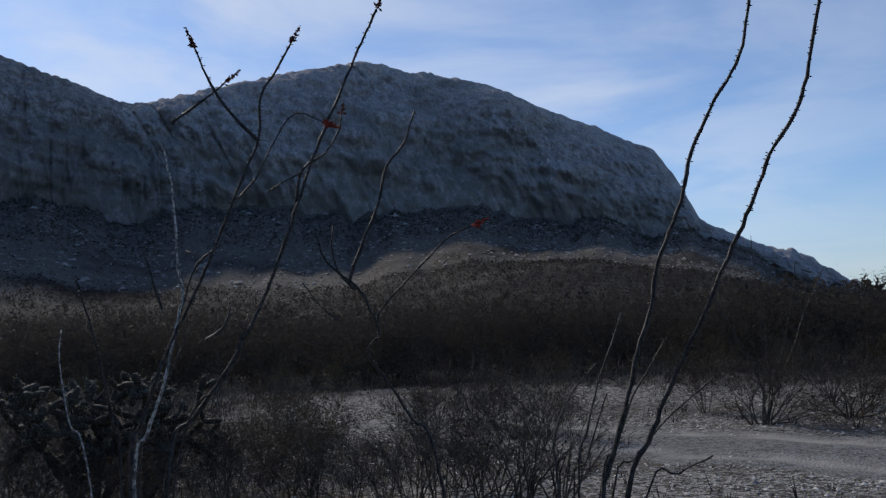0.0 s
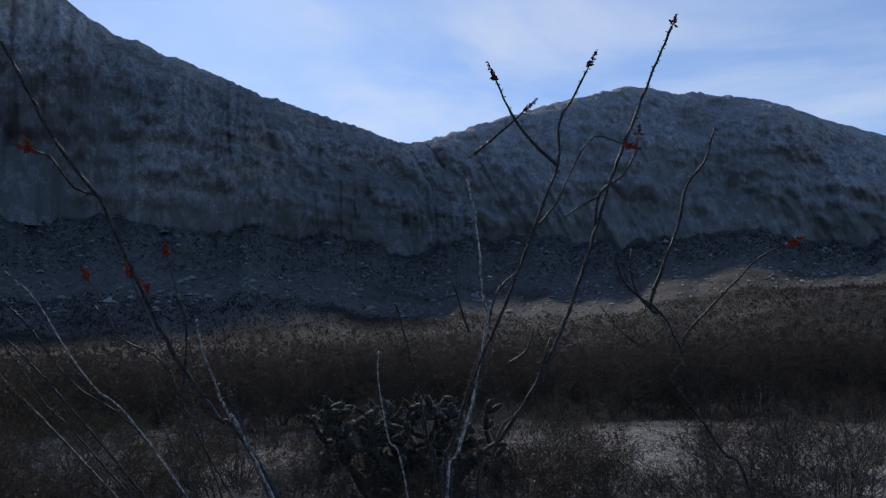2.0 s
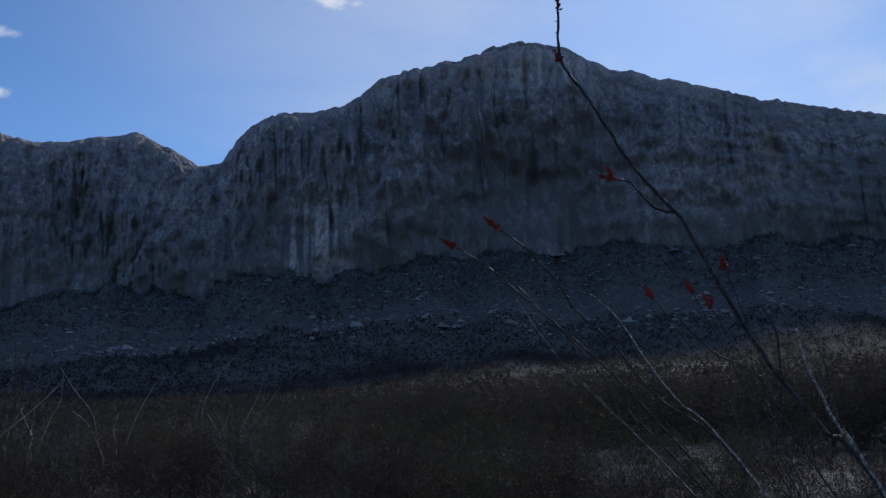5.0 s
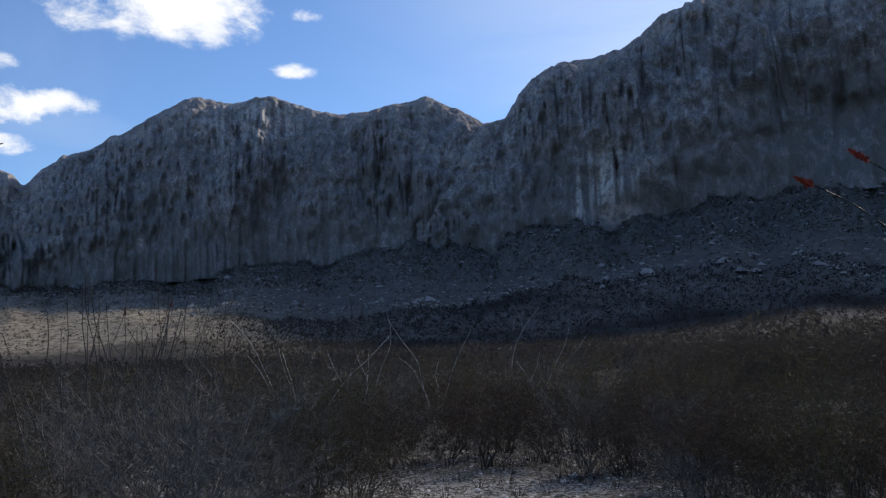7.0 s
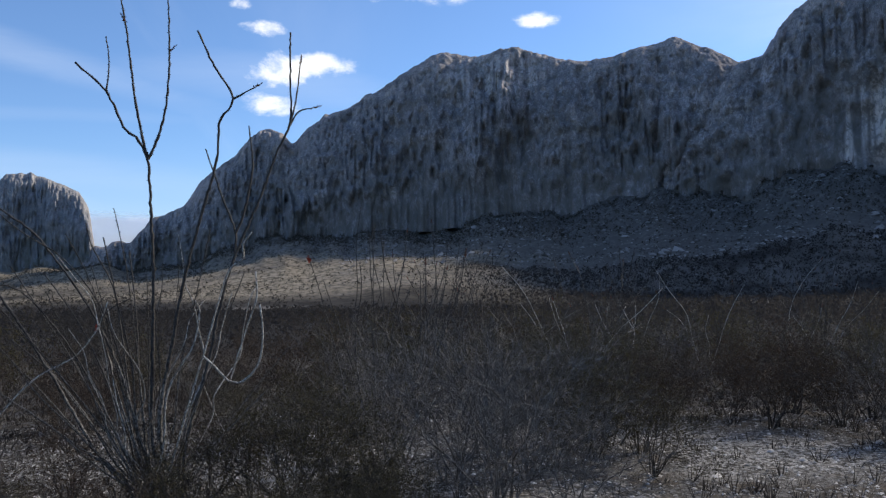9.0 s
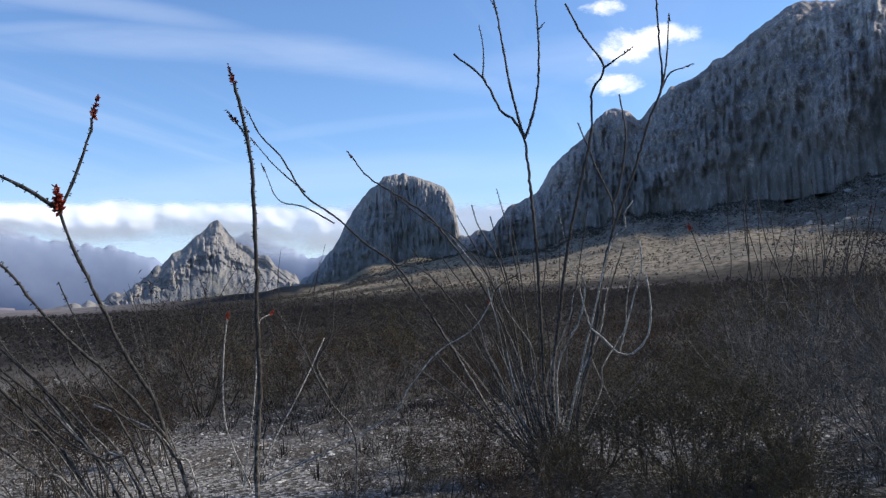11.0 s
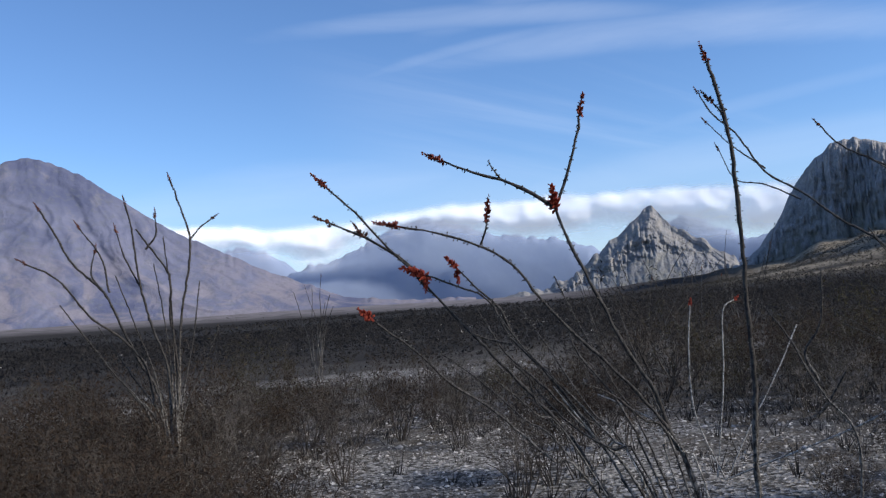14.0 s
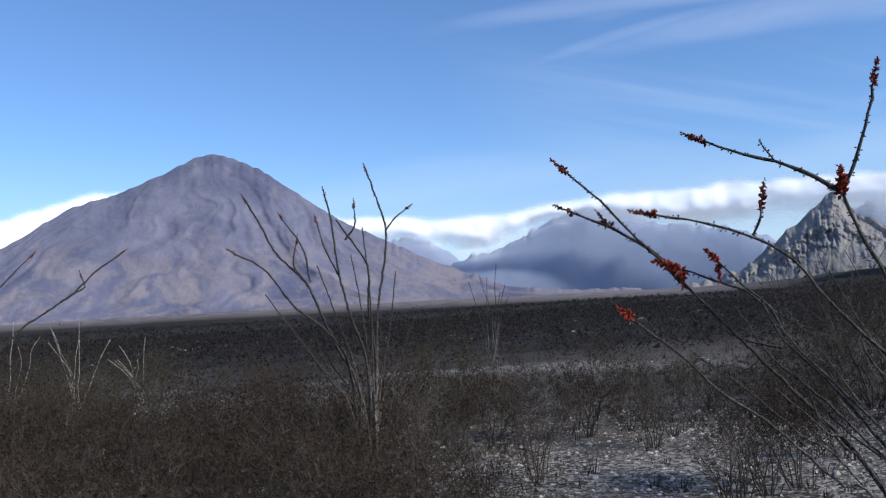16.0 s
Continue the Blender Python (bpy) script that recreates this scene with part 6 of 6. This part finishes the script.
stem(oc, 9, 0.45, "", [(-3.12, -8.15, 0.00), (-2.94, -8.11, 0.82), (-2.67, -8.10, 1.21), (-2.41, -8.08, 1.59)])
stem(oc, 9, 0.45, "", [(-3.09, -8.13, 0.00), (-3.19, -8.27, 0.97), (-3.20, -8.41, 1.59), (-3.18, -8.56, 2.10)])
stem(oc, 9, 0.45, "", [(-3.11, -8.17, 0.00), (-3.22, -8.15, 0.88), (-3.34, -8.14, 1.44), (-3.42, -8.14, 1.91)])
stem(oc, 9, 0.45, "", [(-3.12, -8.19, 0.00), (-3.03, -8.12, 1.00), (-2.86, -8.11, 1.56), (-2.71, -8.09, 1.98)])
stem(oc, 9, 0.45, "", [(-3.16, -8.20, 0.00), (-3.10, -8.27, 0.75), (-2.93, -8.44, 1.13), (-2.71, -8.61, 1.58)])
stem(oc, 9, 0.45, "", [(-3.15, -8.10, 0.00), (-3.13, -8.04, 0.99), (-3.10, -7.95, 1.73), (-3.03, -7.87, 2.27)])
stem(oc, 9, 0.45, "", [(-3.12, -8.18, 0.00), (-3.23, -8.15, 0.79), (-3.39, -8.12, 1.15), (-3.55, -8.08, 1.52)])
oc = ocotillo((-0.15, -9.62, 0), "low spreading ocotillo canes with dry tips")
stem(oc, 14, 0.45, "0s", [(-0.21, -9.56, 0.00), (-0.27, -9.66, 1.16), (-0.54, -9.69, 1.57), (-0.76, -9.73, 1.73), (-0.99, -9.75, 1.89), (-1.16, -9.78, 2.06), (-1.39, -9.79, 2.23)])
stem(oc, 9, 0.45, "0s", [(-0.97, -9.77, 1.88), (-1.09, -9.79, 1.94), (-1.07, -9.81, 2.02)])
stem(oc, 10, 0.45, "0s", [(-0.15, -9.60, 0.00), (-0.24, -9.65, 1.36), (-0.37, -9.68, 1.87), (-0.50, -9.70, 2.06), (-0.64, -9.73, 2.21)])

for b, d, tall, canes, seed in ((67.2, 24, 3.3, 16, 5), (61.4, 27, 3.0, 14, 6), (77.7, 20, 3.0, 12, 7), (81.2, 16.2, 2.9, 12, 8), (92.0, 22, 3.0, 10, 9), (130.5, 20.5, 3.0, 9, 10),
                                (124.5, 22, 3.2, 9, 11), (91.0, 17, 3.4, 11, 12), (151.0, 20.5, 2.5, 8, 13), (86.5, 26, 3.3, 10, 14), (96.0, 15.5, 3.6, 10, 15), (133, 24, 2.6, 7, 16), (-21, 15.5, 3.3, 7, 17), (64, 27, 3.2, 12, 18), (70, 24, 2.8, 10, 19), (80, 20, 3.0, 9, 30), (94, 13.5, 2.9, 9, 31), (88.5, 19.5, 3.2, 10, 32), (127.5, 18.5, 2.6, 8, 33), (73.5, 21, 2.6, 8, 34)):
    wild_ocotillo(*polar(b, d), tall, canes, seed, 0.45)
for b, d, tall, canes, seed in ((175.5, 18.5, 2.0, 7, 21), (172.2, 19.0, 1.7, 7, 22), (179.2, 19.0, 1.9, 5, 23), (79.3, 17.0, 2.9, 6, 24), (84.0, 14.0, 2.6, 5, 25), (74.5, 18.0, 2.8, 4, 26), (68.2, 20.0, 3.0, 5, 27)):
    wild_ocotillo(*polar(b, d), tall, canes, seed, 0.55, True)


# ---------------------------------------------------------------- cholla
def cholla(x, y, tall, wide, seed, label, orders=6):
    rng = random.Random(seed)
    z = float(ground_height(x, y))
    top = new("cholla_cactus", None)
    top.location = (x, y, z)
    tagged(top, label, "cactus")
    joints, limit = [], 40

    def grow(p, d, level):
        nonlocal limit
        length = rng.uniform(0.34, 0.46) if level < 2 and tall > 0.5 else rng.uniform(0.11, 0.2)
        verts, faces = [], []
        r = rng.uniform(0.024, 0.034) * (1.25 if level < 2 else 1)
        q = p + d * length
        pts = [p, p.lerp(q, 0.15), p.lerp(q, 0.5), p.lerp(q, 0.85), q]
        tube(verts, faces, pts, [r * 0.6, r, r * 1.1, r * 0.95, r * 0.35], 6)
        skin = len(faces)
        for i in range(56):
            a = p.lerp(q, rng.random())
            o = spread(rng, d * 0.1, 1.0)
            spindle(verts, faces, a + o * r * 0.8, a + o * (r + 0.022), 0.0024)
        me = mesh_from("joint", verts, faces, CHOLLA, True)
        me.materials.append(SPINE)
        me.polygons.foreach_set("material_index", [0] * skin + [1] * (len(faces) - skin))
        ob = new("joint", me)
        ob.parent = top
        joints.append(q)
        if level < orders and len(joints) < limit:
            for k in range(rng.choice((2, 2, 3))):
                nd = spread(rng, d * 0.8 + Vector((0, 0, 0.12 if q.z < tall * 0.72 else -0.75)), 0.6)
                if q.z + nd.z * 0.15 > 0.05 and Vector((q.x, q.y)).length < wide:
                    grow(q, nd, level + 1)

    for s in range(7):
        a = 2 * math.pi * s / 7
        limit = len(joints) + 32
        grow(Vector((math.cos(a) * 0.08, math.sin(a) * 0.08, -0.02)), Vector((math.cos(a) * 0.45, math.sin(a) * 0.45, 0.9)).normalized(), 0)
    return top


cholla(*polar(22.8, 8.8), 1.5, 0.85, 4, "dense grey-green cholla cactus with drooping jointed arms")
cholla(*polar(20.0, 9.0), 1.5, 0.75, 9, "dense grey-green cholla cactus with drooping jointed arms")
cholla(*polar(99.3, 7.7), 0.2, 0.7, 5, "low dark sprawling jointed cactus on gravel", 2)

# ---------------------------------------------------------------- shrubs, placed by hand where they matter
for kind, b, d, s in (("spreading", -20.4, 12.6, 1.25), ("spreading", -25.6, 13.4, 1.1), ("thicket", -24.5, 15.0, 0.6),
                      ("sapling", -7.0, 7.2, 1.05), ("sapling", -4.5, 6.6, 1.1), ("sapling", -2.5, 7.3, 1.2), ("brown", -1.0, 8.4, 0.85), ("sapling", 0.5, 6.8, 1.05), ("sapling", 2.5, 7.6, 0.8), ("sapling", 4.5, 7.9, 0.72),
                      ("sapling", 6.8, 7.7, 0.7), ("sapling", 9.0, 8.2, 0.66), ("brown", 11.5, 8.2, 0.62), ("olive", 12.5, 10.2, 0.72), ("sapling", 14.0, 7.8, 0.62), ("brown", 15.5, 8.6, 0.75), ("sapling", 16.0, 7.0, 0.75),
                      ("brown", 19.0, 7.6, 0.6), ("brown", 22.5, 7.4, 0.6), ("brown", 25.5, 8.0, 0.75), ("brown", 28.0, 9.2, 0.85), ("grey", 30.5, 8.6, 0.7), ("olive", -6.5, 11.8, 0.8), ("brown", -3.5, 12.4, 0.8), ("brown", 2.0, 11.5, 0.75),
                      ("grey", 91.5, 7.6, 1.25), ("grey", 94.0, 8.3, 1.2), ("grey", 89.0, 8.6, 1.0), ("grey", 96.5, 9.5, 1.1), ("olive", 84.5, 9.6, 1.0), ("olive", 83.0, 10.3, 1.0), ("brown", 81.2, 9.8, 0.9), ("olive", 86.5, 10.6, 1.0),
                      ("grey", 92.5, 6.6, 0.9), ("grey", 87.5, 7.2, 0.8), ("olive", 104.5, 7.6, 0.72), ("olive", 102.5, 7.4, 0.8), ("olive", 106.5, 8.0, 0.7), ("brown", 108.5, 8.4, 0.65), ("brown", 111.5, 8.0, 0.6), ("olive", 100.5, 7.9, 0.7),
                      ("brown", 138.3, 8.6, 0.85), ("brown", 136.6, 8.9, 0.8), ("sapling", 150.0, 9.3, 0.75), ("sapling", 143.0, 11.0, 0.7), ("brown", 133.5, 10.4, 0.6), ("grey", 121.5, 9.6, 0.5), ("sapling", 140.2, 8.2, 0.7),
                      ("brown", 157.0, 7.6, 0.55), ("brown", 160.5, 8.2, 0.8), ("brown", 163.0, 7.6, 0.85), ("brown", 166.0, 8.0, 0.85), ("brown", 169.5, 7.4, 0.85), ("brown", 172.5, 7.8, 0.85), ("brown", 175.5, 7.2, 0.85), ("brown", 179.0, 7.8, 0.9),
                      ("sapling", 164.5, 6.8, 0.6), ("grey", 171.0, 6.7, 0.55), ("olive", 177.5, 6.6, 0.6), ("grey", 156.5, 9.8, 0.75), ("brown", 152.0, 11.8, 0.8), ("brown", 154.2, 10.6, 0.8),
                      ("brown", 158.0, 10.0, 1.0), ("olive", 155.5, 12.2, 1.0), ("brown", 161.5, 10.4, 1.0), ("brown", 165.0, 10.4, 0.95), ("brown", 168.5, 10.2, 0.95), ("brown", 172.0, 10.6, 0.9),
                      ("brown", 155.5, 6.2, 0.8), ("brown", 158.0, 6.0, 0.85), ("brown", 160.5, 6.3, 0.85), ("brown", 153.5, 6.9, 0.7), ("olive", 101.0, 6.4, 0.5), ("olive", 104.0, 6.3, 0.55), ("olive", 107.0, 6.5, 0.5),
                      ("olive", 98.5, 6.8, 0.5), ("olive", 112.5, 7.0, 0.55), ("brown", 114.5, 6.6, 0.5), ("thicket", 113.5, 8.2, 0.36), ("brown", 117.0, 7.2, 0.55), ("olive", 119.5, 6.8, 0.45), ("brown", 121.0, 7.8, 0.5), ("brown", 116.0, 8.8, 0.6), ("brown", 124.5, 7.2, 0.4), ("olive", 103.8, 7.1, 0.42), ("thicket", 110.0, 7.6, 0.3), ("brown", 45.0, 7.6, 0.75), ("brown", 49.0, 8.2, 0.85), ("olive", 53.0, 7.8, 0.8), ("brown", 57.0, 8.4, 0.85), ("grey", 61.0, 7.8, 0.75), ("brown", 40.0, 8.2, 0.75), ("olive", 36.0, 8.8, 0.8)):
    shrub(kind, *polar(b, d), s)


def joined_shrubs(name, spots, label):
    """Many shrubs that nobody could count, as real geometry in one mesh."""
    mats, data = [], {}
    for kind in FAR_SHRUBS:
        for k, meshes in enumerate(FAR_SHRUBS[kind]):
            got = []
            for me in meshes:
                if me:
                    v = np.empty(len(me.vertices) * 3)
                    me.vertices.foreach_get("co", v)
                    t = []
                    for q in me.polygons:
                        c = q.vertices
                        t.extend((c[0], c[i], c[i + 1]) for i in range(1, len(c) - 1))
                    if me.materials[0] not in mats:
                        mats.append(me.materials[0])
                    got.append((v.reshape(-1, 3), np.array(t), mats.index(me.materials[0])))
            data[kind, k] = got
    rng = random.Random(len(spots))
    ground_z = ground_height(np.array([q[1] for q in spots]), np.array([q[2] for q in spots]))
    verts, tris, slots, base = [], [], [], 0
    for (kind, x, y, s), z in zip(spots, ground_z):
        k = rng.randrange(len(FAR_SHRUBS[kind]))
        a = rng.uniform(0, 2 * math.pi)
        ca, sa = math.cos(a) * s, math.sin(a) * s
        for v, t, slot in data[kind, k]:
            verts.append(np.stack([v[:, 0] * ca - v[:, 1] * sa + x, v[:, 0] * sa + v[:, 1] * ca + y, v[:, 2] * s + z], 1))
            tris.append(t + base)
            slots.append(np.full(len(t), slot))
            base += len(v)
    me = triangles(name, np.concatenate(verts), np.concatenate(tris), mats, np.concatenate(slots))
    tagged(new(name, me), label, "scrub", kind="stuff")


def scatter_shrubs():
    rng = random.Random(5)
    placed, rest, things = np.zeros((0, 2)), [], 0
    bs = np.array([rng.uniform(-36, 190) for i in range(4600)])
    ds = np.sqrt(np.array([rng.uniform(8.4 ** 2, 24 ** 2) for i in range(4600)]))
    xs, ys = -np.sin(np.radians(bs)) * ds, np.cos(np.radians(bs)) * ds
    free = np.maximum(openness(xs, ys), on_road(xs, ys)) < 0.3
    for b, d, x, y in zip(bs[free].tolist(), ds[free].tolist(), xs[free].tolist(), ys[free].tolist()):
        gap = 0.46 + 0.025 * d - (0.12 if 40 < b < 84 else 0.14 if b > 149 and d < 15 else 0.0)
        if len(placed) and ((placed - (x, y)) ** 2).sum(1).min() < gap * gap:
            continue
        if -30 < b < 30 and d < 17 and rng.random() < 0.62:
            continue
        if 28 < b < 54 and d < 14 and rng.random() < 0.5:
            continue
        if 112 < b < 152 and d < 12 and rng.random() < 0.3:
            continue
        placed = np.vstack([placed, (x, y)])
        u = rng.random()
        if -24 < b < 42 and d > 23:
            kind, s = "thicket", rng.uniform(0.8, 1.15)
        elif b < 40:
            kind, s = ("brown", "sapling", "grey", "olive")[int(u * 4)], rng.uniform(0.5, 0.8)
        elif 84 < b < 100 and d < 13:
            kind, s = ("grey", "grey", "brown", "grey", "olive")[int(u * 5)], rng.uniform(0.6, 1.0)
        elif b > 150 and d < 20:
            kind, s = ("brown", "brown", "thicket", "olive", "sapling")[int(u * 5)], rng.uniform(0.55, 0.95)
            s *= 0.6 if kind == "thicket" else 1.0
        elif b < 100:
            kind, s = ("brown", "olive", "grey", "brown", "olive")[int(u * 5)], rng.uniform(0.7, 1.1)
        elif 112 < b < 150 and 12.5 < d < 19:
            kind, s = ("brown", "brown", "brown", "olive", "thicket")[int(u * 5)], rng.uniform(0.65, 1.05)
        else:
            kind, s = ("brown", "brown", "olive", "grey")[int(u * 4)], rng.uniform(0.55, 0.9)
        if 132 < b < 168 and d > 12:
            s *= 0.45
        if d < 14.0 and things < 330:
            things += 1
            shrub(kind, x, y, s)
        else:
            rest.append((kind, x, y, s))
    for i in range(420):
        b, d = rng.uniform(-36, 58), 22.5 + 13 * rng.random() ** 1.3
        x, y = polar(b, d)
        if float(openness(np.array([x]), np.array([y]))[0]) > 0.3:
            continue
        rest.append(("thicket", x, y, rng.uniform(0.75, 1.1) * (1 - 0.3 * max(0.0, (b - 45) / 23))))
    joined_shrubs("scrub", rest, "brown and grey desert scrub on the flat")
    return len(placed), len(rest)


scatter_shrubs()


def litter(name, count, lo, hi, seed, label):
    """Low dead tufts and fallen twigs between the shrubs."""
    rng = np.random.default_rng(seed)
    d = np.sqrt(rng.uniform(lo * lo, hi * hi, count))
    b = np.radians(rng.uniform(-36, 190, count))
    x, y = -np.sin(b) * d, np.cos(b) * d
    ok = (openness(x, y) < rng.uniform(0.1, 1.2, count)) & (on_road(x, y) < 0.4)
    x, y = x[ok], y[ok]
    n, blades = len(x), 9
    z = ground_height(x, y)
    az, out = rng.uniform(0, 2 * np.pi, (n, blades)), rng.uniform(0.2, 1.3, (n, blades))
    tall = rng.uniform(0.06, 0.3, (n, 1)) * rng.uniform(0.4, 1, (n, blades))
    base = np.stack([x[:, None] + 0.04 * np.cos(az), y[:, None] + 0.04 * np.sin(az), z[:, None] + 0 * az - 0.01], -1)
    tip = base + np.stack([np.cos(az) * out * tall, np.sin(az) * out * tall, tall], -1)
    side = np.stack([-np.sin(az), np.cos(az), 0 * az], -1) * rng.uniform(0.003, 0.008, (n, blades, 1))
    v = np.stack([base - side, base + side, tip], 2).reshape(-1, 3)
    me = triangles(name, v, np.arange(len(v)).reshape(-1, 3), [SCRUB])
    tagged(new(name, me), label, "dry grass", kind="stuff")


litter("dry_tufts", 14000, 5.5, 22, 31, "low dead tufts and fallen twigs on gravel")


# ---------------------------------------------------------------- the scrub farther out, beyond counting
def far_scrub(name, count, lo, hi, blades, size, seed, label, lo_b=-40, hi_b=200, mat=SCRUB, foot=False, leaf=0.45):
    rng = np.random.default_rng(seed)
    d = np.exp(rng.uniform(np.log(lo), np.log(hi), count)) if hi / lo > 8 else np.sqrt(rng.uniform(lo * lo, hi * hi, count))
    b = np.radians(rng.uniform(lo_b, hi_b, count) + rng.normal(0, 3.5, count))
    h, rad = foot_at(np.degrees(b))
    if foot:
        d = rad * (1.0 - 0.2 * rng.uniform(0, 1, count) ** 1.6)
    x, y = -np.sin(b) * d, np.cos(b) * d
    ok = (openness(x, y) < 0.3) & (d < rad * (1.02 if foot else 0.97))
    x, y, d = x[ok], y[ok], d[ok]
    z = ground_height(x, y)
    s = size * np.clip(np.exp(rng.normal(-0.1, 0.4, len(x))), 0.4, 1.7) * (1 + d / 900)
    n = len(x)
    # every bush is a loose heap of small tilted leaves, thinner towards its rim
    az, q = rng.uniform(0, 2 * np.pi, (n, blades)), np.sqrt(rng.uniform(0, 1, (n, blades)))
    rise = rng.uniform(0, 1, (n, blades)) ** 0.8
    lump = 1 + 0.3 * np.sin(az * 3 + rng.uniform(0, 6, (n, 1)))
    reach = q * s[:, None] * 0.75 * lump * np.sqrt(np.clip(1.05 - rise ** 2, 0.05, 1))
    mid = np.stack([x[:, None] + np.cos(az) * reach, y[:, None] + np.sin(az) * reach, z[:, None] + rise * s[:, None] * 0.95], -1)
    k = s[:, None, None] * leaf / np.sqrt(blades)
    v = np.stack([mid + rng.normal(0, 1, mid.shape) * k for c in range(3)], 2).reshape(-1, 3)
    f = np.arange(len(v)).reshape(-1, 3)
    me = triangles(name, v, f, [mat])
    tagged(new(name, me), label, "scrub", kind="stuff")


far_scrub("scrub", 4000, 23, 90, 52, 0.9, 3, "dense dark desert scrub on the plain", -40, 100, SCRUB, False, 0.33)
far_scrub("scrub", 7800, 23, 90, 36, 0.58, 8, "dense low desert scrub on the plain", 100, 200, SCRUB, False, 0.33)
far_scrub("thicket", 1500, 23.5, 46, 90, 1.45, 15, "dark unbroken mesquite thicket beyond the gravel", -38, 54, DARK_LEAF, False, 0.3)
far_scrub("scrub", 8000, 80, 240, 16, 0.95, 4, "dense dark desert scrub farther out", -40, 100)
far_scrub("scrub", 18000, 80, 240, 9, 0.6, 9, "dense low desert scrub farther out", 100, 200)
far_scrub("scrub", 30000, 220, 720, 7, 1.4, 6, "dense dull desert scrub at the foot of the slopes", -35, 86)
far_scrub("scrub", 12000, 220, 720, 5, 0.9, 7, "dense low desert scrub on the far plain", 100, 200)
far_scrub("hillside_scrub", 40000, 500, 2300, 6, 1.3, 5, "dark bushes dotted over the stony slopes", -32, 125, HILL_SCRUB)

far_scrub("hillside_scrub", 14000, 500, 2300, 7, 1.7, 12, "dark bushes thronging the foot of the cliffs", -20, 112, HILL_SCRUB, True)


def stones(name, count, lo, hi, lo_b, hi_b, size, seed, label, only_open=False, mat=STONE, foot=False):
    """Loose stones as low rough lumps, all in one mesh; with foot, lo and hi are shares of the way to the cliffs."""
    rng = np.random.default_rng(seed)
    d = np.sqrt(rng.uniform(lo * lo, hi * hi, count))
    b = np.radians(rng.uniform(lo_b, hi_b, count))
    if foot:
        d = d * foot_at(np.degrees(b))[1]
        keep = fbm(np.degrees(b) * 0.9, d / 55, 3.0, 3) + rng.normal(0, 0.25, count) > 0.05
        d, b, count = d[keep], b[keep], int(keep.sum())
    x, y = -np.sin(b) * d, np.cos(b) * d
    if only_open:
        ok = openness(x, y) + rng.uniform(-0.2, 0.35, count) > 0.25
        x, y, d = x[ok], y[ok], d[ok]
    n = len(x)
    z = ground_height(x, y)
    s = size * np.exp(rng.normal(0, 0.45, n))
    oct_v = np.array([(1, 0, 0), (0.4, 0.9, 0.1), (-0.7, 0.6, 0), (-0.9, -0.4, 0.1), (0.2, -1, 0), (0.3, 0.2, 0.8), (-0.3, -0.2, 0.7)])
    v = oct_v[None] * s[:, None, None] * rng.uniform(0.6, 1.3, (n, 7, 3))
    t = rng.uniform(0, 2 * np.pi, n)[:, None]
    vx, vy = v[..., 0] * np.cos(t) - v[..., 1] * np.sin(t), v[..., 0] * np.sin(t) + v[..., 1] * np.cos(t)
    co = np.stack([vx + x[:, None], vy + y[:, None], v[..., 2] * 0.75 + z[:, None]], -1).reshape(-1, 3)
    tri = np.array([(0, 1, 5), (1, 2, 5), (2, 6, 5), (2, 3, 6), (3, 4, 6), (4, 0, 5), (4, 5, 6)])
    f = (tri[None] + 7 * np.arange(n)[:, None, None]).reshape(-1, 3)
    me = triangles(name, co, f, [mat])
    tagged(new(name, me), label, "stones", kind="stuff")


stones("gravel", 56000, 5.5, 14, -36, 190, 0.0115, 8, "pale angular limestone gravel on the ground")
stones("gravel", 6000, 6.0, 24, -36, 190, 0.017, 9, "larger pale limestone stones on open gravel", True)
stones("boulder_scatter", 12000, 720, 1450, -30, 96, 1.15, 10, "grey boulders strewn over the scrub slope", False, BOULDER)
stones("outcrop_scatter", 7000, 0.6, 1.0, -16, 98, 2.3, 14, "pale limestone blocks and ledges on the talus", False, BOULDER, True)
stones("pale_rocks", 1100, 45, 260, 128, 184, 0.13, 16, "pale limestone rocks scattered through the far scrub")
